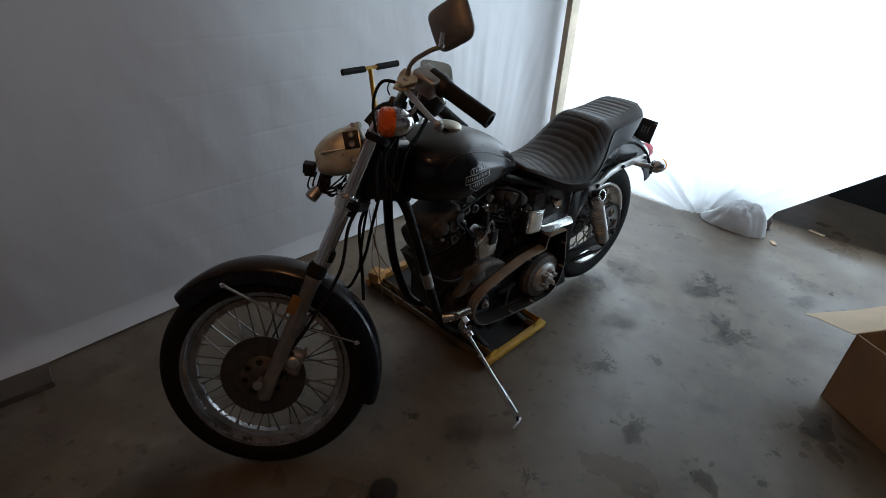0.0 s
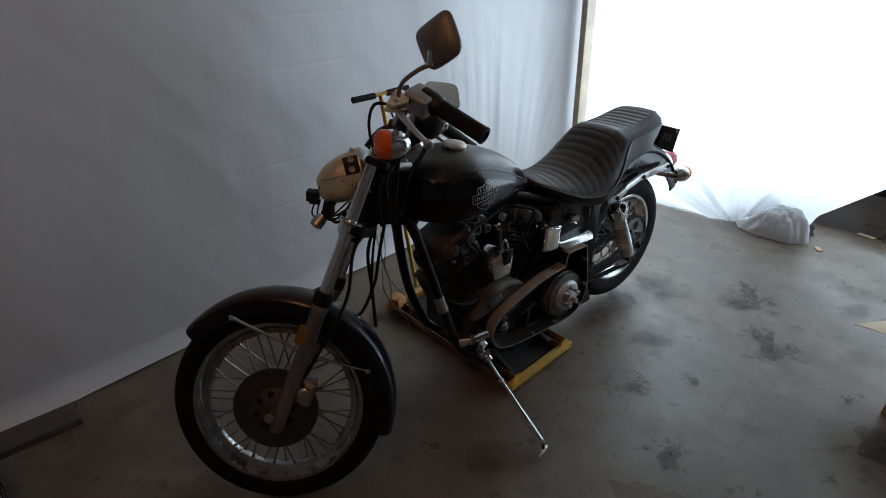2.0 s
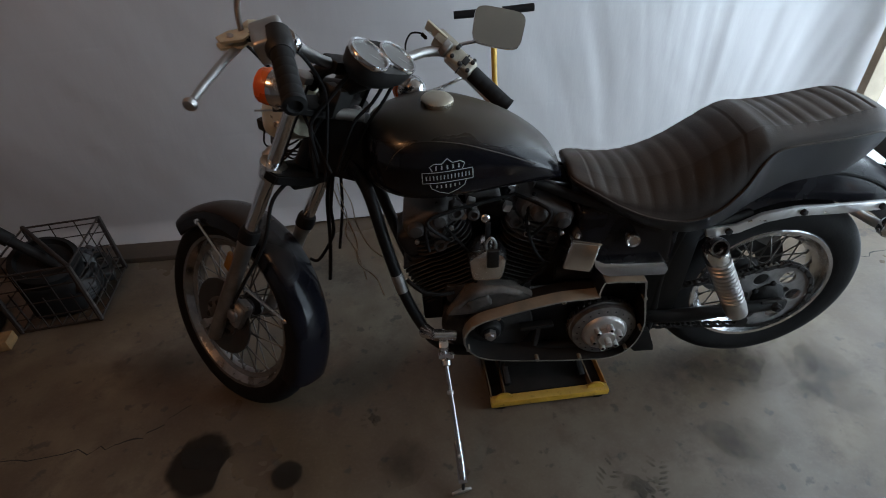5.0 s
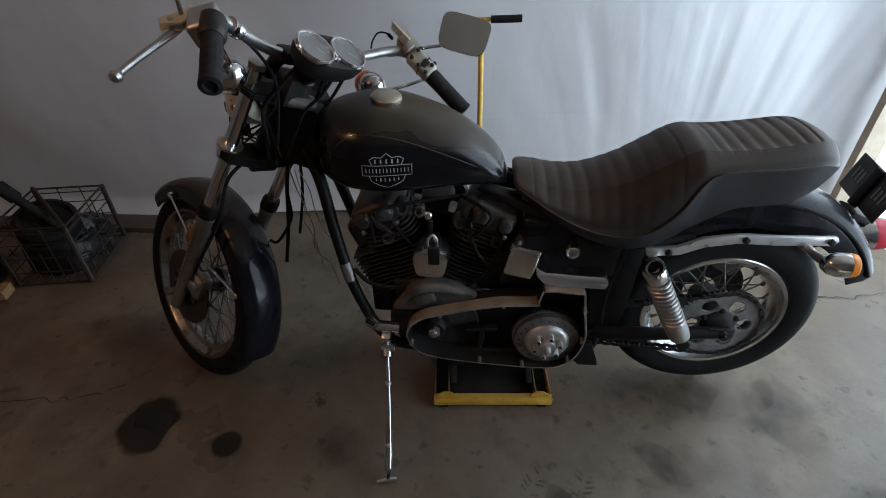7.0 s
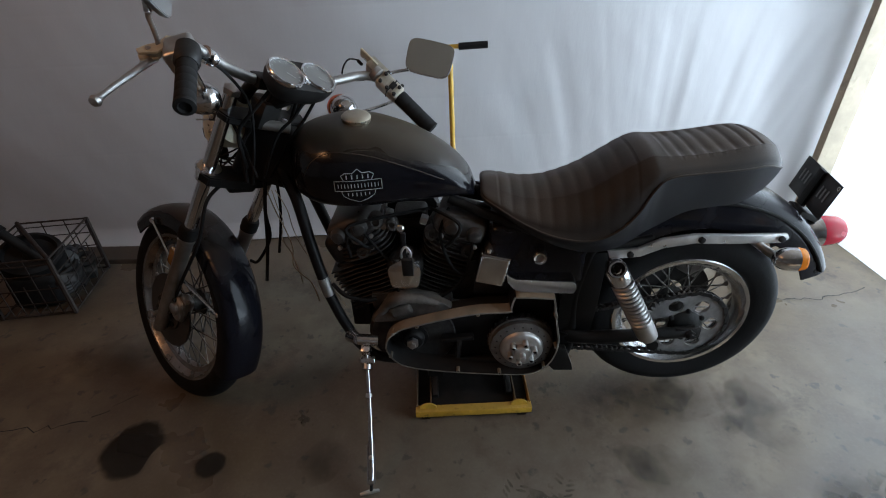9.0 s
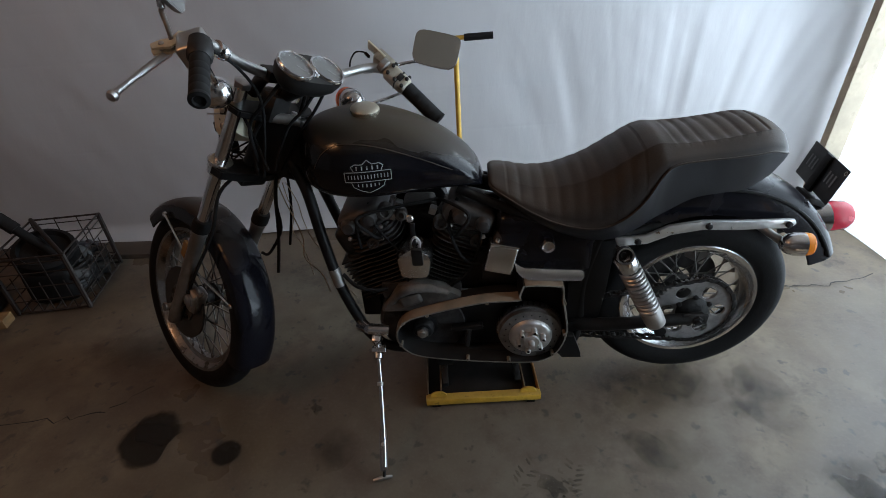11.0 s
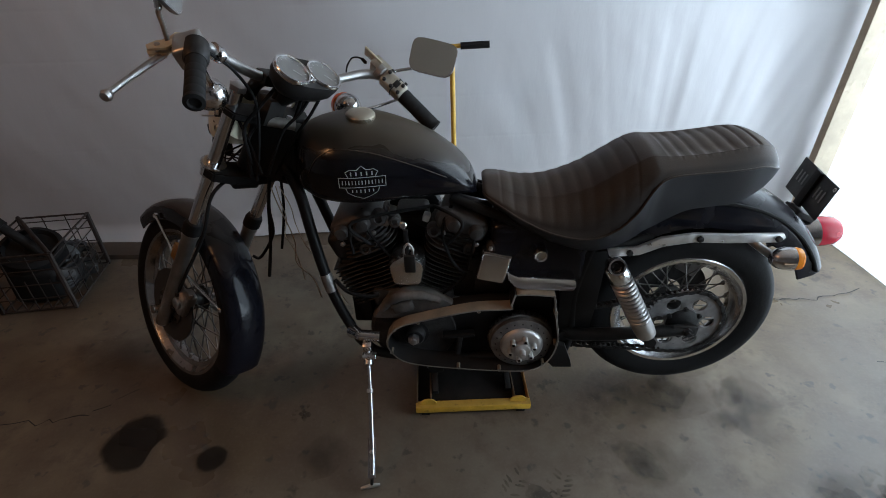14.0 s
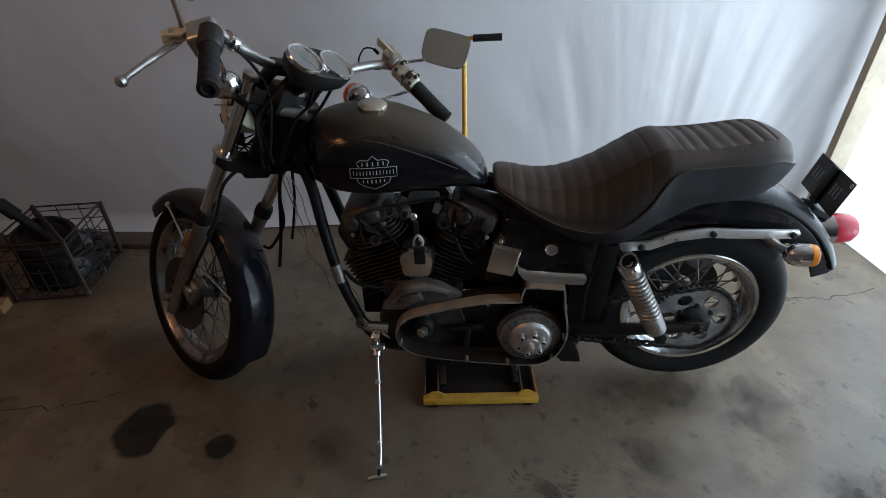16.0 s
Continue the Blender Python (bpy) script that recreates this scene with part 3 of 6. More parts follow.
seat = part("seat", seat_strip(-8, 8), VINYL, bike, "black pleated vinyl two-up seat, dusty in the dip", sharp=50)
part("skirt", seat_strip(8, 17), SKIRT, seat, "smooth black side skirt of the seat", sharp=50)
for side in (-1, 1):
    seam = [Vector((r[0], side * (r[5] + 0.003), r[3] - 0.003)) for r in SEAT[6::3]]
    part("piping", tube(seam, 0.0028, 8), VINYL, seat)


def fender_bm(c, R, half, depth, a0, a1, deep=0.0, n=48, thick=0.003):
    """A crowned mudguard from angle a0 to a1 (degrees, from the rear, upwards)."""
    side = ((1.0, 1.0), (1.0, 0.55), (0.93, 0.3), (0.75, 0.12), (0.4, 0.02), (0.0, 0.0))
    rings = []
    for i in range(n + 1):
        a = radians(a0 + (a1 - a0) * i / n)
        more = deep * min(1.0, max(0.0, (i / n - 0.08) / 0.3))
        prof = [(-half * w, R - depth * d - (more if d == 1.0 else 0.0)) for w, d in side]
        prof += [(-y, r) for y, r in prof[-2::-1]]
        prof += [(y * 0.96, r - thick) for y, r in prof[::-1]]
        rings.append([c + Vector((r * math.cos(a), y, r * math.sin(a))) for y, r in prof])
    bm = bmesh.new()
    ring_bridge(bm, rings)
    return bm


part("front_fender", steered(fender_bm(FRONT, 0.349, 0.066, 0.062, -25, 128)), FRONTFENDER, bike, "black front fender with dust along the crown")
rf = part("rear_fender", fender_bm(Vector((0.648, 0, 0.362)), 0.426, 0.088, 0.085, 24, 150, 0.028), FENDER, bike, "glossy black rear fender")
for side in (-1, 1):
    arc = [Vector((0.648 + 0.390 * math.cos(radians(a)), side * 0.0885, 0.362 + 0.390 * math.sin(radians(a)))) for a in range(26, 137, 4)]
    part("fender_bead", tube(arc, 0.0055, 8), RUBBER, rf)

# ---- front end ----
fk = bike
for side in (-1, 1):
    low = lathe([(0.012, -0.045), (0.02, -0.043), (0.0205, -0.03), (0.0205, 0.05), (0.0215, 0.12), (0.0215, 0.335), (0.024, 0.34), (0.024, 0.355), (0.02, 0.362)], 24, toward(fork(0, side), UP))
    leg = part("fork_leg", steered(low), LEG, fk, "dull aluminium lower fork leg")
    part("dust_seal", steered(lathe([(0.02, 0.355), (0.027, 0.357), (0.027, 0.385), (0.023, 0.395), (0.019, 0.396)], 20, toward(fork(0, side), UP))), RUBBER, leg)
    part("fork_tube", steered(lathe([(0.0178, 0.36), (0.0178, 0.835)], 20, toward(fork(0, side), UP))), CHROME, fk, "chromed upper fork tube")
    part("clamp_ring", steered(lathe([(0.018, -0.02), (0.027, -0.018), (0.029, 0.0), (0.028, 0.012), (0.034, 0.016), (0.033, 0.022), (0.018, 0.024)], 24, toward(fork(0.585, side), UP))), CHROME, fk, "polished clamp ring")
    part("top_cap", steered(lathe([(0.018, 0.825), (0.022, 0.83), (0.022, 0.842), (0.012, 0.848)], 6, toward(fork(0, side), UP))), DULL, fk)
    p = fork(0.272, side) + Vector((-0.022, side * 0.014, 0.0))
    part("side_reflector", steered(block((0.03, 0.012, 0.056), Matrix.Translation(p) @ Matrix.Rotation(RAKE, 4, "Y"), 0.004)), REFLECTOR, fk, "dim amber side reflector")
    # fender braces
    for s, a, rad, out in ((0.215, 101.5, 0.299, 0.076), (0.185, 13.5, 0.295, 0.062)):
        q = FRONT + Vector((rad * math.cos(radians(a)), side * out, rad * math.sin(radians(a))))
        c0 = fork(s, side, 0.09) + Vector((0.03 if a < 50 else -0.02, 0, 0))
        b = part("fender_brace", steered(tube([c0, c0.lerp(q, 0.1), q.lerp(c0, 0.08), q], [0.006, 0.0045, 0.0045, 0.007], 8)), CHROME, bike, "thin chromed fender brace")
        part("brace_bolt", steered(lathe([(0.009, -0.004), (0.009, 0.004), (0.006, 0.007)], 6, toward(q, (0, side, 0)))), CHROME, b)
for s, th in ((0.585, 0.028), (0.775, 0.02)):
    bm = bmesh.new()
    c = FRONT + UP * s + AHEAD * -0.042
    out = [(-0.13, 0.045), (-0.145, 0.01), (-0.13, -0.03), (-0.06, -0.05), (0.0, -0.06), (0.06, -0.05), (0.13, -0.03), (0.145, 0.01), (0.13, 0.045), (0.06, 0.03), (-0.06, 0.03)]
    ring_bridge(bm, [[c + Vector((0, y * 0.88, 0)) + AHEAD * a * 0.8 + UP * h for y, a in out] for h in (-th / 2, th / 2)])
    bmesh.ops.bevel(bm, geom=bm.edges[:], offset=0.004, segments=2, affect="EDGES")
    part("triple_clamp", steered(bm), FRAME, fk)
# black lower bridge cover and stops under the clamp
part("fork_stop", steered(block((0.045, 0.08, 0.035), Matrix.Translation(FRONT + UP * 0.555 + AHEAD * -0.04) @ Matrix.Rotation(RAKE, 4, "Y"), 0.008)), FRAME, fk)
part("axle", steered(lathe([(0.009, -0.128), (0.014, -0.127), (0.014, -0.118), (0.009, -0.117), (0.009, 0.117), (0.014, 0.118), (0.014, 0.127), (0.009, 0.128)], 16, Matrix.Translation(FRONT))), DULL, fk)

# brake disc and caliper on the wheel's left
bm = bmesh.new()
n = 64
rings = [[], [], [], []]
for j in range(n):
    a = 2 * math.pi * j / n
    for k, (r, y) in enumerate(((0.124, -0.058), (0.124, -0.064), (0.062, -0.064), (0.062, -0.058))):
        rings[k].append(FRONT + Vector((r * math.cos(a), y, r * math.sin(a))))
ring_bridge(bm, rings, closed=True)
disc = part("brake_disc", steered(bm), mat("dull_brake_disc", (0.07, 0.07, 0.071), 0.45, 0.7, var=0.3, scale=40), bike, "dull brown-grey brake disc")
bm = lathe([(0.064, -0.056), (0.066, -0.07), (0.05, -0.078), (0.03, -0.082), (0.02, -0.081)], 32, Matrix.Translation(FRONT))
part("disc_carrier", steered(bm), LUMP, disc)
for k in range(8):
    a = 2 * math.pi * k / 8
    part("disc_hole", steered(lathe([(0.011, 0.0), (0.011, 0.003), (0.008, 0.006)], 14, toward(FRONT + Vector((0.049 * math.cos(a), -0.0745, 0.049 * math.sin(a))), (0, -1, 0)))), DARKSTEEL, disc)
cal = FRONT + Vector((0.098, -0.07, 0.04))
CM_ = Matrix.Translation(cal) @ Matrix.Rotation(RAKE, 4, "Y")
calp = part("brake_caliper", steered(block((0.05, 0.05, 0.078), CM_, 0.014, 3)), CASTING, fk, "bare aluminium brake caliper")
part("caliper_half", steered(block((0.056, 0.018, 0.086), CM_ @ pose(0.0, -0.006, 0), 0.007, 2)), LEG, calp)
part("caliper_piston_cap", steered(lathe([(0.019, 0.0), (0.019, 0.008), (0.015, 0.011), (0.004, 0.0115)], 20, toward(cal + Vector((0.002, -0.024, 0.004)), (0, -1, 0)))), DULL, calp)
for h in (-0.031, 0.031):
    part("caliper_bolt", steered(lathe([(0.007, 0), (0.007, 0.007), (0.004, 0.009)], 6, CM_ @ toward((-0.012, -0.024, h), (0, -1, 0)))), DARKSTEEL, calp)
part("bleed_nipple", steered(lathe([(0.004, 0), (0.004, 0.012), (0.0025, 0.016)], 8, CM_ @ toward((0.016, 0, 0.036), (0.3, 0, 1)))), DULL, calp)
part("caliper_bracket", steered(tube([fork(0.14, -1), cal + Vector((-0.01, 0, 0.02))], 0.016, 10)), CASTING, calp)
part("brake_hose", steered(tube([cal + Vector((0, -0.02, 0.04)), cal + Vector((0.07, -0.03, 0.12)), fork(0.36, -1) + Vector((0.07, -0.005, 0)), fork(0.5, -1) + Vector((0.04, 0, 0)), fork(0.57, -1) + Vector((0.045, 0.04, 0))], 0.005, 8, 6)), RUBBER, fk)

# headlamp bracket cover, lamp missing
NAC = FRONT + UP * 0.712 + AHEAD * 0.047
nm = Matrix.Translation(NAC) @ Matrix.Rotation(radians(-4), 4, "Y") @ Matrix.Scale(1.12, 4)
bm = bmesh.new()
rings = []
for i in range(11):
    t = i / 10
    x = 0.055 - 0.120 * t
    hw = 0.086 * (1 - 0.42 * t ** 4)
    hz = 0.058 * (1 - 0.5 * t ** 4)
    rings.append([nm @ Vector((x, hw * math.copysign(abs(math.cos(a)) ** 0.55, math.cos(a)), -0.004 - 0.02 * t + hz * math.copysign(abs(math.sin(a)) ** 0.6, math.sin(a)))) for a in (2 * math.pi * j / 32 for j in range(32))])
ring_bridge(bm, rings)
nac = part("headlamp_bracket_cover", steered(bm), CREAM, fk, "tarnished cream-coloured headlamp bracket cover without lamp")
part("seam_strip", steered(block((0.10, 0.172, 0.004), nm @ pose(0.004, 0, -0.006), 0.001)), DULL, nac)
part("switch_panel", steered(block((0.036, 0.006, 0.042), nm @ pose(0.034, -0.086, 0.012), 0.002)), PLASTIC, nac, "black panel with two sockets")
for dx, dz, r in ((0.036, 0.024, 0.008), (0.034, 0.002, 0.0085), (0.03, -0.034, 0.009), (0.044, 0.046, 0.006)):
    part("socket_ring", steered(lathe([(r * 0.55, 0.0), (r, 0.002), (r, 0.006), (r * 0.7, 0.008), (r * 0.55, 0.003)], 18, toward(nm @ Vector((dx, -0.089, dz)), nm.to_3x3() @ Vector((0, -1, 0))))), DULL, nac)
# loose connectors under the cover
for p, sz in (((-0.735, -0.03, 0.915), (0.034, 0.03, 0.03)), ((-0.70, -0.02, 0.87), (0.03, 0.026, 0.036)), ((-0.745, 0.02, 0.90), (0.03, 0.02, 0.022))):
    part("loose_connector", steered(block(sz, pose(*p, 20, 15, 0), 0.004)), PLASTIC, fk)
part("loose_connector", steered(lathe([(0.008, -0.02), (0.016, -0.018), (0.018, 0.0), (0.018, 0.016), (0.012, 0.02)], 16, toward((-0.735, -0.02, 0.84), (-0.6, -0.3, -0.6)))), DULL, fk)
for k in range(7):
    a = Vector((-0.73 + 0.012 * k, -0.04 + 0.013 * (k % 4), 0.90))
    b = Vector((-0.70 + 0.01 * (k % 3), 0.03 - 0.012 * k, 0.845 - 0.008 * (k % 3)))
    part("loose_wire", steered(tube([a, a.lerp(b, 0.4) + Vector((-0.03, 0.01 * (k % 3 - 1), -0.02)), b, Vector((-0.64, 0.0, 0.85 + 0.006 * k))], 0.0025, 6, 5)), RUBBER, fk)

# handlebar
hb = bike
BAR = [(-0.470, 0.0, 1.060), (-0.472, 0.05, 1.062), (-0.464, 0.10, 1.068), (-0.447, 0.17, 1.086), (-0.422, 0.24, 1.108), (-0.387, 0.28, 1.102), (-0.347, 0.2965, 1.0605), (-0.306, 0.3205, 1.0235)]
part("bar", steered(tube([(x, -y, z) for x, y, z in BAR[::-1]] + BAR[1:], 0.0125, 14, 5)), DULL, hb, "chromed swept-back handlebar")
for side in (-1, 1):
    S = lambda x, y, z: Vector((x, side * y, z))
    gi, go = (S(-0.350, 0.294, 1.064), S(-0.279, 0.337, 0.998)) if side < 0 else (S(-0.325, 0.308, 1.054), S(-0.250, 0.352, 0.984))
    d = (go - gi).normalized()
    prof = [(0.013, -0.012), (0.021, -0.01), (0.0215, 0.0)]
    for k in range(5):
        prof += [(0.0212, 0.004 + 0.0215 * k), (0.0212, 0.021 + 0.0215 * k), (0.0209, 0.0218 + 0.0215 * k), (0.0209, 0.0242 + 0.0215 * k)]
    prof += [(0.0222, 0.113), (0.0222, 0.119), (0.014, 0.121), (0.011, 0.116)]
    part("grip", steered(lathe([(r * (0.9 if side < 0 else 1.0), h) for r, h in prof], 24, toward(gi, d))), GRIP, hb, "black rubber grip")
    if side < 0:
        # smooth dark throttle-side sleeve, cream clamp and a small clevis for the lever
        sleeve = part("switch_housing", steered(lathe([(0.018, -0.062), (0.0245, -0.058), (0.0255, -0.03), (0.0245, -0.012), (0.0205, -0.004)], 24, toward(gi, d))), PLASTIC, hb, "smooth black housing beside the grip")
        part("housing_shell", steered(block((0.048, 0.064, 0.056), Matrix.Translation((-0.02, 0, 0.004)) @ toward(gi - d * 0.036, d), 0.009, 3)), DULL, sleeve, "bright worn alloy front shell")
        hm = Matrix.Translation((-0.062, 0, 0.010)) @ toward(gi - d * 0.046, d) @ Matrix.Scale(0.8, 4)
        perch = part("lever_perch", steered(lathe([(0.015, -0.017), (0.0245, -0.015), (0.027, -0.006), (0.027, 0.008), (0.0245, 0.017), (0.016, 0.018)], 8, hm)), CREAM, hb, "tarnished cream lever clamp and clevis")
        piv = S(-0.452, 0.316, 1.087)
        lin = S(-0.450, 0.304, 1.078)
        bmp = bmesh.new()
        tri_ = [(0.018, -0.014), (0.012, 0.016), (-0.006, 0.022), (-0.018, 0.006), (-0.016, -0.018), (0.0, -0.026)]
        ax = (piv - (gi - d * 0.066)).normalized()
        nrm = (S(-0.400, 0.434, 0.986) - lin).cross(d).normalized()
        across = nrm.cross(ax).normalized()
        for h0, h1 in ((0.004, 0.009), (-0.009, -0.004)):
            ring_bridge(bmp, [[piv + ax * (b_ * 1.3 - 0.004) + across * (a_ * 0.9) + nrm * h for a_, b_ in tri_] for h in (h0, h1)])
        part("clevis", steered(bmp), CREAM, perch)
        part("perch_arm", steered(tube([gi - d * 0.066, piv.lerp(gi - d * 0.066, 0.35)], [0.014, 0.008], 10)), DARKSTEEL, perch)
        ball = S(-0.393, 0.437, 0.988)
        part("pivot_bolt", steered(lathe([(0.0045, -0.012), (0.006, -0.011), (0.006, 0.011), (0.0045, 0.012)], 6, toward(piv, nrm))), DULL, perch)
    else:
        # four-button alloy housing in two shells
        hs = part("switch_housing", steered(block((0.044, 0.078, 0.044), toward(gi - d * 0.048, d), 0.010, 3)), BEIGE, hb, "tarnished beige switch housing with black buttons")
        hm = toward(gi - d * 0.048, d)
        part("shell_joint", steered(block((0.0455, 0.004, 0.0455), hm @ pose(0, 0.006, 0), 0.008)), DARKSTEEL, hs)
        for u, v in ((-0.013, -0.026), (0.013, -0.028), (-0.013, 0.026), (0.012, 0.024), (-0.014, 0.0)):
            for k in (0, 1):
                part("switch_button", steered(lathe([(0.0055, 0.0), (0.0055, 0.006), (0.0035, 0.008)], 12, hm @ (toward((0.021, v, u), (1, 0, 0)) if k else toward((u, v, 0.021), (0, 0, 1))))), PLASTIC, hs)
        part("switch_plate", steered(block((0.004, 0.016, 0.02), hm @ pose(0.0225, 0.008, 0.003), 0.001)), PLASTIC, hs)
        part("switch_plate", steered(block((0.02, 0.016, 0.004), hm @ pose(0.003, 0.008, 0.0225), 0.001)), PLASTIC, hs)
        perch = part("lever_perch", steered(lathe([(0.014, -0.012), (0.021, -0.010), (0.022, 0.006), (0.016, 0.012)], 12, toward(gi - d * 0.1, d))), LEG, hb, "dull cast lever perch")
        piv, lin = S(-0.385, 0.342, 1.062), S(-0.385, 0.342, 1.062)
        ball = S(-0.300, 0.366, 0.985)
    mid1, mid2 = lin.lerp(ball, 0.3) + Vector((-0.003, 0, 0.001)), lin.lerp(ball, 0.75) + Vector((-0.003, 0, 0.001))
    lv = part("lever", steered(tube([lin, mid1, mid2, ball], [0.0078, 0.0075, 0.007, 0.0062, 0.006, 0.006], 10, 6)), DULL, hb, "polished aluminium hand lever")
    part("lever_ball", steered(lathe([(0.0001, -0.0115), (0.007, -0.009), (0.0112, 0.0), (0.009, 0.007), (0.0001, 0.0115)], 16, toward(ball, ball - mid2))), DULL, lv)
    # mirror
    mc = S(-0.338, 0.350, 1.194) if side < 0 else S(-0.318, 0.411, 1.178)
    if side < 0:
        jt = S(-0.364, 0.352, 1.151)
        stalk = [S(-0.442, 0.298, 1.088), S(-0.440, 0.304, 1.112), S(-0.425, 0.318, 1.132), S(-0.39, 0.342, 1.146), jt]
    else:
        jt = S(-0.360, 0.3925, 1.146)
        stalk = [S(-0.405, 0.305, 1.105), S(-0.41, 0.33, 1.122), S(-0.395, 0.36, 1.135), jt]
    part("mirror_stalk", steered(tube(stalk, 0.005, 10, 6)), CHROME if side > 0 else LEG, hb)
    face = (Vector((0.54, -0.82, 0.2)) if side > 0 else Vector((0.70, 0.65, 0.12))).normalized()
    mr = Matrix.Translation(mc) @ face.to_track_quat("Y", "Z").to_matrix().to_4x4() @ Matrix.Rotation(radians(-10 if side < 0 else -8), 4, "Y")
    msize = (0.055, 0.046) if side < 0 else (0.068, 0.051)
    def rounded(w, h, k=36):
        return [(w * math.copysign(abs(math.cos(a)) ** 0.45, math.cos(a)) * (1.0 + 0.07 * math.sin(a)), h * math.copysign(abs(math.sin(a)) ** 0.45, math.sin(a))) for a in (2 * math.pi * j / k for j in range(k))]
    bm = bmesh.new()
    ring_bridge(bm, [[mr @ Vector((x * f, y, z * f)) for x, z in rounded(*msize)] for f, y in ((1.0, 0.003), (1.02, -0.002), (0.96, -0.009), (0.72, -0.02), (0.3, -0.026))])
    mh = part("mirror", steered(bm), MIRRORBACK if side < 0 else CHROME, hb, "rounded rectangular mirror with a dull metal back")
    bm = bmesh.new()
    ring_bridge(bm, [[mr @ Vector((x, y, z)) for x, z in rounded(msize[0] - 0.0025, msize[1] - 0.0025)] for y in (0.003, 0.0045)])
    part("mirror_glass", steered(bm), MIRROR, mh, "dusty mirror glass")
    part("mirror_joint", steered(tube([jt - face * 0.002, mc.lerp(jt, 0.35) - face * 0.016], [0.007, 0.006], 10)), CHROME, mh)
    # turn signal
    sc = S(-0.472, 0.192, 1.008) if side < 0 else S(-0.445, 0.205, 1.012)
    sg = part("turn_signal", steered(lathe([(0.004, 0.036), (0.018, 0.032), (0.031, 0.018), (0.0375, 0.0), (0.038, -0.016), (0.0365, -0.018)], 28, toward(sc, (1.0, -side * 0.3, -0.15)))), CHROME, hb, "chromed bullet turn signal with orange lens")
    part("lens", steered(lathe([(0.036, -0.016), (0.037, -0.03), (0.035, -0.044), (0.024, -0.052), (0.004, -0.054)], 28, toward(sc, (1.0, -side * 0.3, -0.15)))), ORANGELENS, sg, "orange plastic lens")
    part("signal_stem", steered(tube([sc, S(-0.42, 0.235, 1.01), S(-0.40, 0.27, 1.022), S(-0.375, 0.335, 1.05)] if side > 0 else [sc, S(-0.435, 0.215, 1.03), S(-0.415, 0.25, 1.07), S(-0.395, 0.275, 1.09)], 0.005, 8, 5)), CHROME, sg)
    # risers
    part("riser", steered(tube([FRONT + UP * 0.80 + Vector((0.0, side * 0.045, 0)), FRONT + UP * 0.84 + Vector((0.02, side * 0.045, 0.0)), S(-0.472, 0.045, 1.060)], [0.017, 0.017, 0.016], 14, 4)), FRAME, hb)
# master cylinder on the right, brake hose
part("master_cylinder", steered(block((0.055, 0.06, 0.035), toward((-0.405, 0.285, 1.128), (0.5, 0.3, -0.45)), 0.006)), BEIGE, hb, "tarnished beige brake master cylinder")
part("brake_switch_wire", steered(tube([(-0.455, 0.275, 1.14), (-0.468, 0.266, 1.153), (-0.488, 0.25, 1.152), (-0.497, 0.24, 1.13), (-0.492, 0.232, 1.11)], 0.0024, 8, 6)), RUBBER, hb)
part("wire_boot", steered(lathe([(0.0025, -0.009), (0.005, -0.008), (0.005, 0.008), (0.003, 0.009)], 12, toward((-0.462, 0.271, 1.147), (-0.6, -0.4, 0.6)))), RUBBER, hb)
part("reservoir_lid", steered(block((0.05, 0.064, 0.006), toward((-0.425, 0.268, 1.152), (0.5, 0.3, -0.45)) @ pose(0, 0, 0.004), 0.002)), CREAM, hb)

# twin gauges in one bucket
GN = Vector((0.68, 0, 0.73)).normalized()
gb = bike
gmat = GN.to_track_quat("Y", "Z").to_matrix().to_4x4()
bm = bmesh.new()
outline = []
for j in range(48):
    a = 2 * math.pi * j / 48
    outline.append((0.106 * math.copysign(abs(math.cos(a)) ** 0.7, math.cos(a)), 0.057 * math.copysign(abs(math.sin(a)) ** 0.85, math.sin(a))))
gc = Vector((-0.378, -0.002, 1.076))
G = Matrix.Translation(gc) @ gmat @ Matrix.Scale(0.885, 4)
ring_bridge(bm, [[G @ Vector((x * f, y, z * f)) for x, z in outline] for y, f in ((-0.062, 0.5), (-0.056, 0.72), (-0.034, 0.93), (-0.008, 1.0), (0.006, 0.985), (0.006, 0.9))])
part("gauge_housing", steered(bm), PLASTIC, gb, "dusty black twin gauge housing")
for side in (-1, 1):
    g = part("gauge", steered(lathe([(0.0505, 0.0), (0.0535, 0.004), (0.0535, 0.011), (0.0508, 0.0155), (0.0462, 0.0140), (0.0448, 0.007)], 40, G @ pose(side * 0.053, 0, 0))), CHROME, gb, "round gauge with chrome bezel")
    part("dial", steered(lathe([(0.0455, 0.006), (0.0455, 0.0085), (0.001, 0.0087)], 40, G @ pose(side * 0.053, 0, 0))), DIAL, g, "dial face, greyed for dust and reflections of its glass")
    for k in range(11):
        a = radians(220 - 26 * k)
        part("dial_mark", steered(block((0.0012, 0.0008, 0.005), G @ pose(side * 0.053, 0.0092, 0) @ Matrix.Rotation(-a, 4, "Y") @ pose(0.039, 0, 0, 0, 90, 0), 0)), MARK, g)
    part("needle", steered(block((0.026, 0.001, 0.0016), G @ pose(side * 0.053, 0.0105, 0) @ Matrix.Rotation(radians(140), 4, "Y") @ pose(0.014, 0, 0), 0)), MARK, g)
part("gauge_bracket", steered(tube([gc - GN * 0.06, gc - GN * 0.06 + Vector((-0.07, 0, -0.02)), FRONT + UP * 0.8], 0.02, 10)), FRAME, gb)
part("indicator_light", steered(lathe([(0.006, 0), (0.008, 0.004), (0.006, 0.009)], 12, G @ pose(0, 0.004, -0.028))), CHROME, gb)

